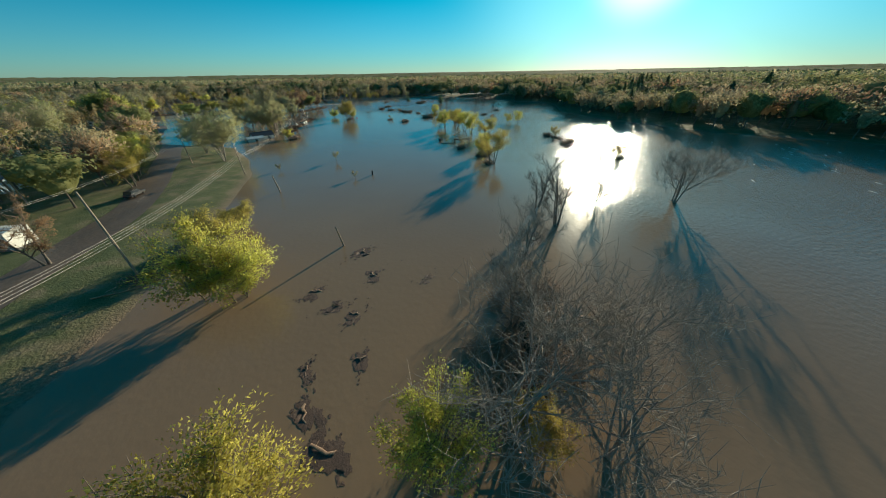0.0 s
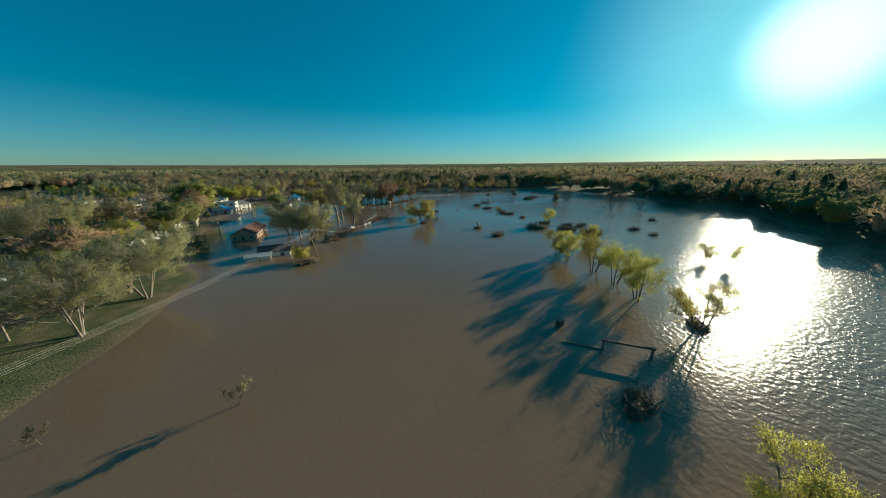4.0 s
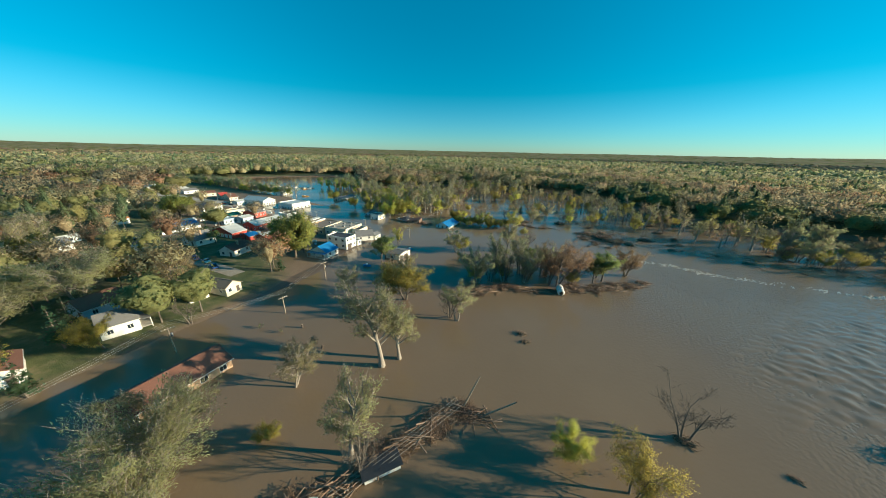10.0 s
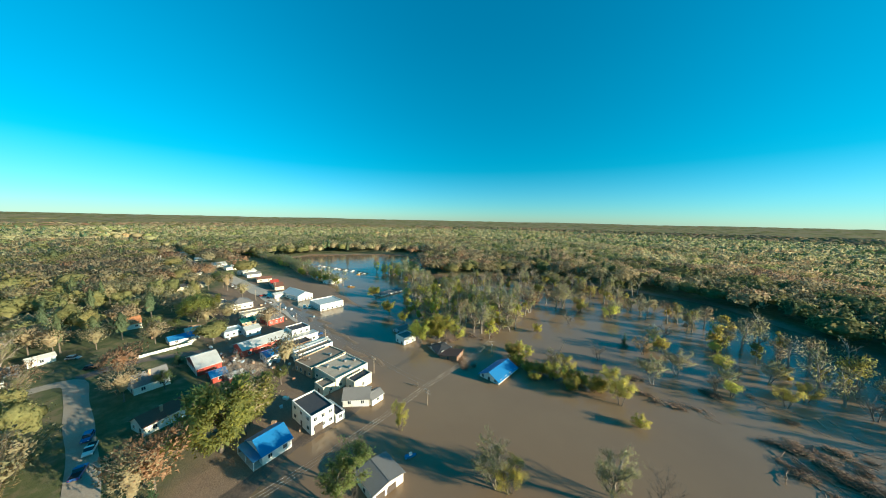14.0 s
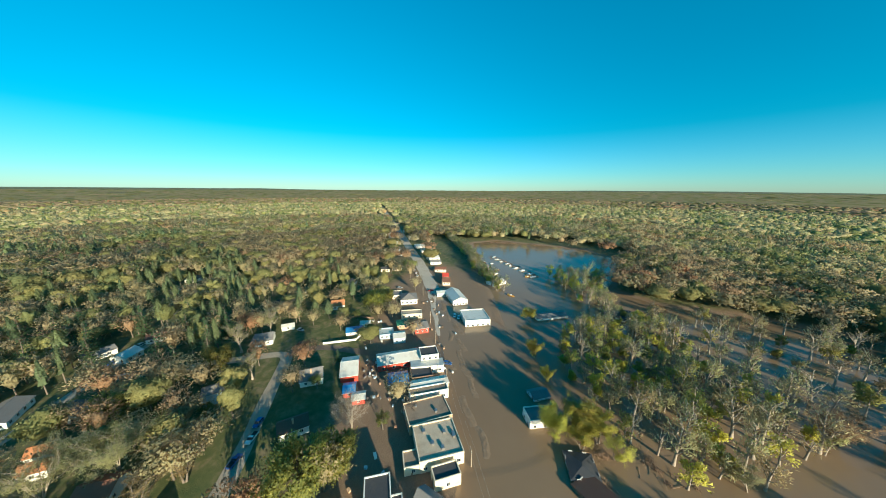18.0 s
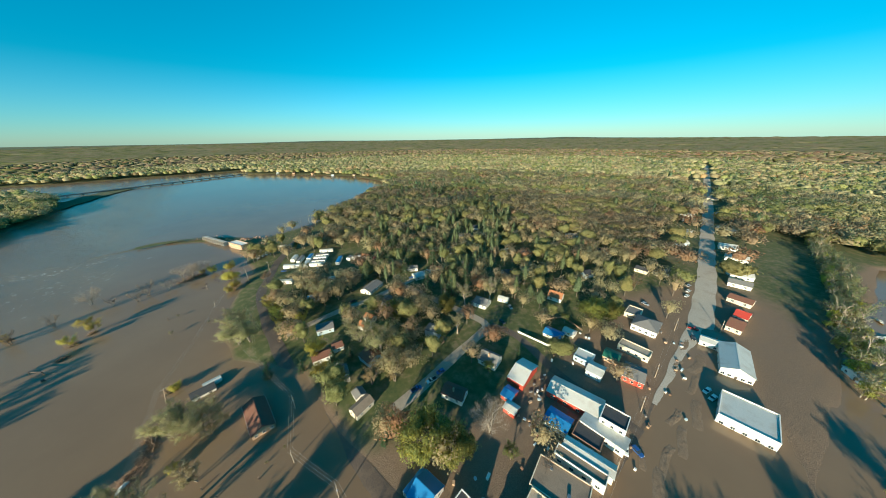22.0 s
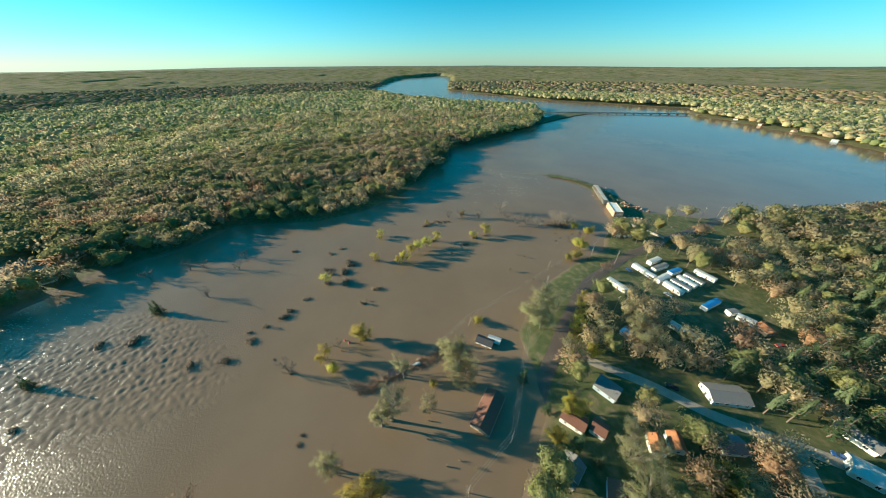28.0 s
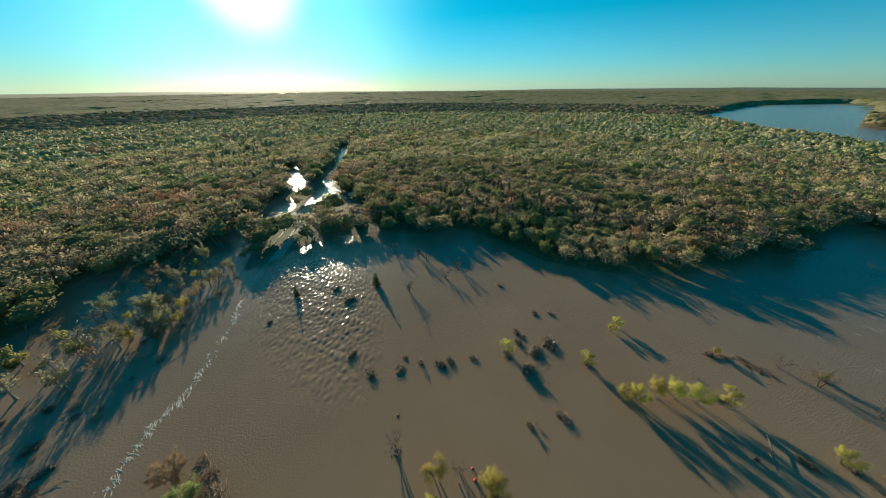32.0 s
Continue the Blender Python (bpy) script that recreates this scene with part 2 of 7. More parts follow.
BLUER = paint("blue_metal_roof", (0.025, 0.20, 0.45), 0.4, 0.12, 0.2, 0.5, 0.1, (0.10, 0.22, 0.32), 0.3)
GREENR = paint("green_metal_roof", (0.03, 0.16, 0.10), 0.5, 0.12, 0.1, 0.5, 0.1)
METALR = paint("galvanised_roof", (0.58, 0.57, 0.52), 0.45, 0.12, 0.15, 0.5, 0.1, (0.32, 0.24, 0.16), 0.5)
TANR = paint("tan_flat_roof", (0.44, 0.36, 0.27), 0.9, 0.18, 0, 0.5, 0.2, (0.20, 0.15, 0.11), 0.7)
BRNFLAT = paint("weathered_flat_roof", (0.25, 0.19, 0.14), 0.9, 0.25, 0, 0.6, 0.2, (0.12, 0.09, 0.07), 0.7)
FRAME = paint("white_trim", (0.75, 0.73, 0.68), 0.5, 0.06, 0, 1, 0.05)
DOORM = paint("dark_door", (0.08, 0.06, 0.05), 0.6, 0.2)
POLEM = paint("weathered_pole", (0.33, 0.26, 0.19), 0.9, 0.3, 0, 2, 0.3)
STEEL = paint("dull_steel", (0.35, 0.35, 0.35), 0.45, 0.15, 0.8)
WIRE = paint("wire", (0.50, 0.46, 0.40), 0.5, 0.1, 0.3)
TYRE = paint("tyre_rubber", (0.02, 0.02, 0.02), 0.9, 0.2)
GLASS = bpy.data.materials.new("window_glass")
_n, _l, _b = nodes_of(GLASS)
_b.inputs["Base Color"].default_value, _b.inputs["Roughness"].default_value, _b.inputs["IOR"].default_value = (0.025, 0.035, 0.045, 1), 0.06, 1.5


def water_material(name="silty_flood_water"):
    m = bpy.data.materials.new(name)
    nt, lk, b = nodes_of(m)
    big = noise_tex(nt, lk, 0.012, 5, 0.6)
    r = ramp(nt, [(0.3, (0.195, 0.128, 0.078)), (0.7, (0.245, 0.165, 0.10))])
    lk.new(big.outputs[0], r.inputs[0])
    lk.new(r.outputs[0], b.inputs["Base Color"])
    b.inputs["IOR"].default_value = 1.33
    # wind ripples and short chop; the current runs rough east of the drowned road, smooth over the meadows
    rip, lane = noise_tex(nt, lk, 1.25, 4, 0.5), noise_tex(nt, lk, 0.022, 3)
    sep = nt.new("ShaderNodeSeparateXYZ")
    tc = nt.new("ShaderNodeTexCoord")
    lk.new(tc.outputs["Object"], sep.inputs[0])
    edge = nt.new("ShaderNodeMath")
    edge.operation = "MULTIPLY_ADD"
    edge.inputs[1].default_value = 70.0
    lk.new(lane.outputs[0], edge.inputs[0])
    lk.new(sep.outputs["X"], edge.inputs[2])
    along = nt.new("ShaderNodeMapRange")
    along.inputs[1].default_value, along.inputs[2].default_value = -100.0, 200.0
    lk.new(sep.outputs["Y"], along.inputs[0])
    lee = ramp(nt, [(0.14, (0, 0, 0)), (0.42, (1, 1, 1)), (0.66, (1, 1, 1)), (0.92, (0, 0, 0))])
    lk.new(along.outputs[0], lee.inputs[0])
    back = nt.new("ShaderNodeMath")
    back.operation = "MULTIPLY_ADD"
    back.inputs[1].default_value = -62.0
    lk.new(lee.outputs[0], back.inputs[0])
    lk.new(edge.outputs[0], back.inputs[2])
    run = nt.new("ShaderNodeMapRange")
    run.interpolation_type = "SMOOTHSTEP"
    run.inputs[1].default_value, run.inputs[2].default_value, run.inputs[3].default_value, run.inputs[4].default_value = 14.0, 70.0, 0.07, 0.62
    lk.new(back.outputs[0], run.inputs[0])
    gloss = nt.new("ShaderNodeMapRange")
    gloss.inputs[1].default_value, gloss.inputs[2].default_value, gloss.inputs[3].default_value, gloss.inputs[4].default_value = 0.07, 0.62, 0.14, 0.17
    lk.new(run.outputs[0], gloss.inputs[0])
    lk.new(gloss.outputs[0], b.inputs["Roughness"])
    bp = nt.new("ShaderNodeBump")
    bp.inputs["Distance"].default_value = 0.32
    lk.new(run.outputs[0], bp.inputs["Strength"])
    lk.new(rip.outputs[0], bp.inputs["Height"])
    lk.new(bp.outputs[0], b.inputs["Normal"])
    return m


def ground_material():
    m = bpy.data.materials.new("grass_and_mud")
    nt, lk, b = nodes_of(m)
    big, mid, fine = noise_tex(nt, lk, 0.03, 5), noise_tex(nt, lk, 0.25, 5), noise_tex(nt, lk, 3.0, 5)
    grass = ramp(nt, [(0.3, (0.05, 0.072, 0.02)), (0.5, (0.09, 0.098, 0.032)), (0.7, (0.18, 0.14, 0.075))])
    lk.new(mid.outputs[0], grass.inputs[0])
    mud = ramp(nt, [(0.3, (0.14, 0.09, 0.058)), (0.7, (0.25, 0.17, 0.11))])
    lk.new(fine.outputs[0], mud.inputs[0])
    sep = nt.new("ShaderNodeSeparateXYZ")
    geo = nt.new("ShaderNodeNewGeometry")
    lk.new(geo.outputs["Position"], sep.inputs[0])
    ad = nt.new("ShaderNodeMath")
    ad.operation = "MULTIPLY_ADD"
    ad.inputs[1].default_value = -1.4
    lk.new(big.outputs[0], ad.inputs[0])
    lk.new(sep.outputs["Z"], ad.inputs[2])
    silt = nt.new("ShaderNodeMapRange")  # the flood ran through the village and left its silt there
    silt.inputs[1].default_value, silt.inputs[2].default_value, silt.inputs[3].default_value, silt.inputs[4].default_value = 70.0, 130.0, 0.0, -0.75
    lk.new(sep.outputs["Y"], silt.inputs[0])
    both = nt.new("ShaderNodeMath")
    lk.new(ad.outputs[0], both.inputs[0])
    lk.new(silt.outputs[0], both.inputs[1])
    mr = nt.new("ShaderNodeMapRange")
    mr.inputs[1].default_value, mr.inputs[2].default_value = -0.85, -0.3
    lk.new(both.outputs[0], mr.inputs[0])
    mix = nt.new("ShaderNodeMix")
    mix.data_type = "RGBA"
    lk.new(mr.outputs[0], mix.inputs[0])
    lk.new(mud.outputs[0], mix.inputs[6])
    lk.new(grass.outputs[0], mix.inputs[7])
    lk.new(mix.outputs[2], b.inputs["Base Color"])
    b.inputs["Roughness"].default_value = 0.9
    bp = nt.new("ShaderNodeBump")
    bp.inputs["Strength"].default_value, bp.inputs["Distance"].default_value = 0.6, 0.3
    lk.new(fine.outputs[0], bp.inputs["Height"])
    lk.new(bp.outputs[0], b.inputs["Normal"])
    return m


# ---- plan: where the water stands, in metres ----
BASIN = [(-84, -152), (-66, -215), (-9, -250), (62, -229), (157, -229), (152, -184), (128, -75), (133, -27), (155, 18), (210, 67), (202, 104),
         (208, 153), (205, 197), (150, 250), (120, 325), (60, 345), (15, 335), (-20, 300), (-60, 255), (-120, 243), (-165, 232), (-215, 228), (-292, 196),
         (-290, 187), (-119, 186), (-104, 181), (-101, 150), (-93, 138), (-92, 100), (-88, 60), (-75, 45), (-62, 30), (-58, 0), (-60, -20),
         (-66, -38), (-79, -77), (-86, -90), (-84, -108)]
LAKE = [(161, -229), (199, -285), (139, -552), (172, -736), (222, -792), (258, -900), (0, -1030), (-165, -1075), (-185, -1000), (-302, -867), (-369, -772), (-423, -682), (-443, -528),
        (-383, -382), (-344, -370), (-242, -262), (-169, -214), (-108, -193), (-74, -227), (-9, -256), (64, -231)]
FAR_LAKE = [(247, -893), (539, -841), (849, -872), (1313, -1102), (2021, -2147), (2081, -2879), (1751, -2618), (930, -1353), (307, -1144),
            (-141, -1165), (-258, -1123), (-165, -1071)]
POND = [(-504, 267), (-524, 313), (-444, 426), (-381, 435), (-305, 374), (-275, 347), (-236, 368), (-205, 425), (-176, 452), (-120, 448), (-60, 450),
        (-20, 446), (5, 424), (28, 395), (45, 362), (75, 350), (15, 328), (-60, 325), (-153, 337), (-204, 322), (-241, 304), (-232, 277), (-193, 260), (-168, 236), (-211, 231), (-238, 237),
        (-336, 241), (-417, 258)]
UPSTREAM = [(150, 250), (195, 262), (217, 290), (182, 304), (157, 318), (142, 353), (89, 330), (84, 258)]
FLOODED = [(-262, 236), (-246, 330), (-240, 350), (-150, 356), (0, 352), (40, 335), (-20, 300), (-60, 252), (-165, 230)]
SPILL = [[(449, 353), (479, 344), (439, 311), (371, 288), (380, 320)], [(378, 478), (402, 476), (398, 502), (380, 500)], [(312, 405), (334, 404), (334, 424), (316, 426)],
         [(262, 252), (316, 257), (373, 266), (448, 278), (673, 316), (672, 305), (474, 265), (360, 243), (337, 225), (307, 215), (290, 230)],
         [(268, 290), (306, 294), (320, 285), (288, 266), (266, 264)], [(370, 300), (340, 292), (335, 280), (372, 286)]]
# road centre lines with their width
HIGHWAY = [(-185, -235), (-154, -180), (-133, -147), (-104, -92), (-84, -38), (-82, 9), (-83, 46), (-85, 72), (-88, 104), (-96, 140), (-105, 166), (-113, 189)]
MAIN = [(-114, 191), (-163, 192), (-206, 191), (-285, 187), (-370, 176), (-491, 156), (-662, 129), (-926, 84), (-1453, -6)]
LANE = [(-89, 28), (-126, 24), (-149, 25), (-175, 20), (-208, 16), (-249, 20)]
CROSS = [(-114, 114), (-133, 112), (-162, 107), (-190, 103), (-187, 84), (-182, 57), (-175, 20)]
SIDE = [(-190, 103), (-195, 119), (-188, 151), (-186, 187)]
BRIDGE_ROAD = [(108, 231), (181, 233), (261, 232), (484, 264), (686, 298), (1322, 391), (3000, 700)]
HOOK = [(262, 244), (262, 262), (254, 278), (240, 289), (222, 296)]
PARKING = [(292, 228), (304, 214), (286, 204), (262, 188), (246, 176)]
LANES = [(HOOK, 7.0), (PARKING, 12.0), (HIGHWAY, 7.0), (MAIN, 12.0), (LANE, 5.0), (CROSS, 5.5), (SIDE, 5.0), (BRIDGE_ROAD, 8.0)]


def seg_dist(px, py, line, closed=False):
    d = np.full(px.shape, 1e9)
    pts = list(line) + ([line[0]] if closed else [])
    for (ax, ay), (bx, by) in zip(pts, pts[1:]):
        ux, uy = bx - ax, by - ay
        k = np.clip(((px - ax) * ux + (py - ay) * uy) / (ux * ux + uy * uy), 0, 1)
        d = np.minimum(d, np.hypot(px - ax - k * ux, py - ay - k * uy))
    return d


def inside(px, py, poly):
    r = np.zeros(px.shape, bool)
    for (ax, ay), (bx, by) in zip(poly, poly[1:] + poly[:1]):
        if ay != by:
            r ^= ((ay > py) != (by > py)) & (px < (bx - ax) * (py - ay) / (by - ay) + ax)
    return r


def wave(x, y, s, k):
    """Soft rolling noise in -1..1."""
    x, y = x / s, y / s
    return (np.sin(x + 1.7 * np.sin(y * 0.8 + k)) + np.sin(1.31 * y - 1.3 * np.sin(x * 0.7 - k)) + np.sin(0.73 * (x + y) + k)) / 3


def shore(x, y):
    """Distance to the water's edge: above nought on land."""
    wob = 2.2 * wave(x, y, 5.0, 0.3) + 3.5 * wave(x, y, 17.0, 1.1)
    best = np.full(x.shape, 1e9)
    for poly in (BASIN, LAKE, FAR_LAKE, POND, UPSTREAM, FLOODED, *SPILL):
        d = seg_dist(x, y, poly, True)
        best = np.minimum(best, np.where(inside(x, y, poly), -d, d))
    return best + wob * np.clip(np.abs(best) / 6, 0.25, 1)


def height(x, y):
    s = shore(x, y)
    h = np.where(s > 0, 1.1 * np.tanh(s / 9), 2.2 * np.tanh(s / 12))
    far = np.hypot(x + 60, y - 80)
    low = np.clip(1.25 - seg_dist(x, y, [(-105, 160), (-150, 165), (-215, 170), (-240, 205), (-330, 195), (-300, 172), (-215, 165)]) / 45, 0, 1)
    h = np.where(s > 0, h * (1 - 0.8 * low), h)
    h = h + (1 - low) * np.where(s > 0, np.clip(s / 60, 0, 1) * (0.8 + 1.0 * wave(x, y, 60, 2.0) + 3 * np.clip((far - 700) / 900, 0, 1) * (1 + wave(x, y, 300, 0.5))), 0)
    return h + 42 * np.clip((far - 2200) / 2700, 0, 1.3) ** 2 * (s > 0)


def hgt(x, y):
    return float(height(np.array([float(x)]), np.array([float(y)]))[0])


def mesh_of(name, verts, faces, mat, smooth=False):
    me = bpy.data.meshes.new(name)
    v, f = np.asarray(verts, np.float32), np.asarray(faces, np.int32)
    n = f.shape[1]
    me.vertices.add(len(v))
    me.vertices.foreach_set("co", v.ravel())
    me.loops.add(f.size)
    me.loops.foreach_set("vertex_index", f.ravel())
    me.polygons.add(len(f))
    me.polygons.foreach_set("loop_start", np.arange(0, f.size, n, dtype=np.int32))
    me.polygons.foreach_set("loop_total", np.full(len(f), n, np.int32))
    if smooth:
        me.polygons.foreach_set("use_smooth", np.ones(len(f), bool))
    me.update(calc_edges=True)
    me.materials.append(mat)
    return me


def axis_steps(lo, hi, step, reach, grow=1.09):
    mid = list(np.arange(lo, hi + 0.1, step))
    out, d = [hi], step
    while out[-1] < reach:
        d *= grow
        out.append(out[-1] + d)
    low, d = [lo], step
    while low[-1] > -reach:
        d *= grow
        low.append(low[-1] - d)
    return np.array(low[:0:-1] + mid + out[1:])


def grid_faces(nx, ny):
    i = (np.arange(ny - 1)[:, None] * nx + np.arange(nx - 1)[None]).ravel()
    return np.stack([i, i + 1, i + nx + 1, i + nx], 1)


gx, gy = axis_steps(-540, 250, 4.0, 4950), axis_steps(-270, 450, 4.0, 4950)
GX, GY = np.meshgrid(gx, gy)
GZ = height(GX, GY)
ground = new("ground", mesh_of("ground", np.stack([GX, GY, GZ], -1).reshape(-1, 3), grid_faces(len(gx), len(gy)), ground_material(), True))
tagged(ground, "spring grass and brown mud of a flooded river plain", "ground", kind="structure")
wx = np.array([-4950.0, 4950.0])
WX, WY = np.meshgrid(wx, wx)
water = new("water", mesh_of("water", np.stack([WX, WY, 0 * WX], -1).reshape(-1, 3), grid_faces(2, 2), water_material()))
tagged(water, "silty brown flood water with small wind ripples", "water", kind="structure")

# standing waves where the current races over the drowned road
race_rng = np.random.default_rng(52)
RX, RY = np.meshgrid(np.arange(-105, 105.1, 0.75), np.arange(-46, 46.1, 0.75))
swell = np.zeros(RX.shape)
for _ in range(22):
    ln_, way_ = race_rng.uniform(2.2, 8.0), race_rng.normal() * 0.55 + 1.1
    swell += 0.011 * ln_ * np.sin(2 * np.pi / ln_ * (RX * math.cos(way_) + RY * math.sin(way_)) + race_rng.uniform(0, 6.28) + 0.6 * wave(RX, RY, 6.0, ln_))
fade = np.clip(1.25 - 1.25 * np.hypot(RX / 105, RY / 46) - 0.25 * wave(RX, RY, 14.0, 1.0), 0, 1)
swell = np.clip(np.abs(swell) * 1.5 - 0.06, -0.3, 0.5) * fade + 0.03 * fade - 0.12 * (1 - fade) ** 2
rapids = new("rapids", mesh_of("rapids", np.stack([RX, RY, swell], -1).reshape(-1, 3), grid_faces(RX.shape[1], RX.shape[0]), water.data.materials[0], True))
rapids.matrix_basis = pose(112, 180, 0.0, 0, 0, 33)
tagged(rapids, "broken brown water racing over a drowned road", "water", kind="structure")


def ribbon(name, line, width, mat, lift=0.06, label="", step=4.0, low=-9.0):
    """A road laid along its centre line on the ground."""
    pts = []
    for (ax, ay), (bx, by) in zip(line, line[1:]):
        n = max(1, int(math.hypot(bx - ax, by - ay) / step))
        pts += [(ax + (bx - ax) * i / n, ay + (by - ay) * i / n) for i in range(n)]
    p = np.array(pts + [line[-1]])
    for _ in range(3):
        p[1:-1] = 0.25 * p[:-2] + 0.5 * p[1:-1] + 0.25 * p[2:]
    t = np.gradient(p, axis=0)
    t /= np.linalg.norm(t, axis=1)[:, None]
    nrm = np.stack([-t[:, 1], t[:, 0]], 1)
    wid = width / 2 * (1 + 0.06 * np.sin(np.arange(len(p)) * 0.9))
    rows = []
    for k in (-1, -0.5, 0, 0.5, 1):
        q = p + nrm * (wid * k)[:, None]
        z = np.maximum(height(q[:, 0], q[:, 1]), low) + lift - 0.05 * abs(k)
        rows.append(np.column_stack([q, z]))
    v = np.stack(rows, 1).reshape(-1, 3)
    ob = new(name, mesh_of(name, v, grid_faces(5, len(p)), mat, True))
    return tagged(ob, label, "road", kind="structure")


ribbon("road", MAIN, 12.0, MUDDY, 0.10, "muddy asphalt main street between shops")
ribbon("road", MAIN[2:], 12.5, DUSTY, 0.14, "pale worn asphalt of the main street")
ribbon("road", HIGHWAY, 7.0, MUDDY, 0.10, "mud-covered asphalt road along the flood")
ribbon("road", LANE, 5.0, ASPH, 0.10, "worn grey asphalt village lane")
ribbon("road", CROSS, 5.5, ASPH, 0.13, "worn grey asphalt street with parked cars")
ribbon("road", SIDE, 5.0, MUDDY, 0.10, "muddy side street between yards")
ribbon("road", HOOK, 7.0, ASPH, 0.10, "wet asphalt slip road by the bridge")
ribbon("road", PARKING, 12.0, GRAVEL, 0.10, "wet gravel yard by the bridge")
ribbon("road", BRIDGE_ROAD, 8.0, ASPH, 0.10, "wet asphalt road running into the woods")

# ---- woods ----


def leaf_sprays(centres, out, size, rng, flat=0.75, slim=None):
    """Leaf sprays: small three-cornered pieces that face outwards from their crown, unevenly. Gives corners, faces and soft normals."""
    n = len(centres)
    out = out / (np.linalg.norm(out, axis=1)[:, None] + 1e-9)
    nrm = out + flat * rng.normal(size=(n, 3))
    nrm /= np.linalg.norm(nrm, axis=1)[:, None] + 1e-9
    a = np.cross(nrm, rng.normal(size=(n, 3)))
    a /= np.linalg.norm(a, axis=1)[:, None] + 1e-9
    b = np.cross(nrm, a)
    if slim is not None:  # long thin twig fans that point out of the crown
        w = np.broadcast_to(slim, (n,))[:, None]
        t = out + 0.55 * rng.normal(size=(n, 3))
        t /= np.linalg.norm(t, axis=1)[:, None] + 1e-9
        a = np.where(w > 0, t, a)
        b = np.cross(nrm, a)
        b /= np.linalg.norm(b, axis=1)[:, None] + 1e-9
        a, b = a * (1 + 0.9 * w), b * (1 - 0.62 * w)
    s = (np.broadcast_to(size, (n,)) * rng.uniform(0.6, 1.35, n))[:, None]
    k = rng.uniform(0.35, 0.75, (n, 1))
    v = np.stack([centres - a * s * 0.6 - b * s * 0.3 * k, centres + a * s * 0.6 - b * s * 0.35, centres + a * s * (k - 0.5) * 0.6 + b * s * 0.6], 1)
    soft = 0.9 * out + 0.22 * nrm
    soft /= np.linalg.norm(soft, axis=1)[:, None] + 1e-9
    return v.reshape(-1, 3), np.arange(3 * n).reshape(-1, 3), np.repeat(soft, 3, axis=0)


def crown_mesh(name, v, f, soft, species, mat=None):
    me = mesh_of(name, v, f, mat or LEAF, True)
    me.normals_split_custom_set_from_vertices(soft.astype(np.float32))
    at = me.attributes.new("species", "FLOAT", "POINT")
    at.data.foreach_set("value", np.asarray(species, np.float32))
    return me


def ball(level):
    """Corners and faces of an evenly split ball, open below."""
    bm = bmesh.new()
    bmesh.ops.create_icosphere(bm, subdivisions=level, radius=1.0)
    bm.verts.ensure_lookup_table()
    d = np.array([v.co for v in bm.verts])
    f = np.array([[v.index for v in q.verts] for q in bm.faces if min(v.co.z for v in q.verts) > -0.75])
    bm.free()
    return d, f


def lobed(d, hubs, amp, sharp=5.5, core=0.70):
    """How far a crown reaches in the ways d: broad lobes round its hubs."""
    near = np.einsum("nkc,nlc->nkl", d, hubs)
    bulge = (amp[:, None, :] * np.exp((near - 1) * sharp)).max(axis=2)
    return core + (1.06 - core) * bulge


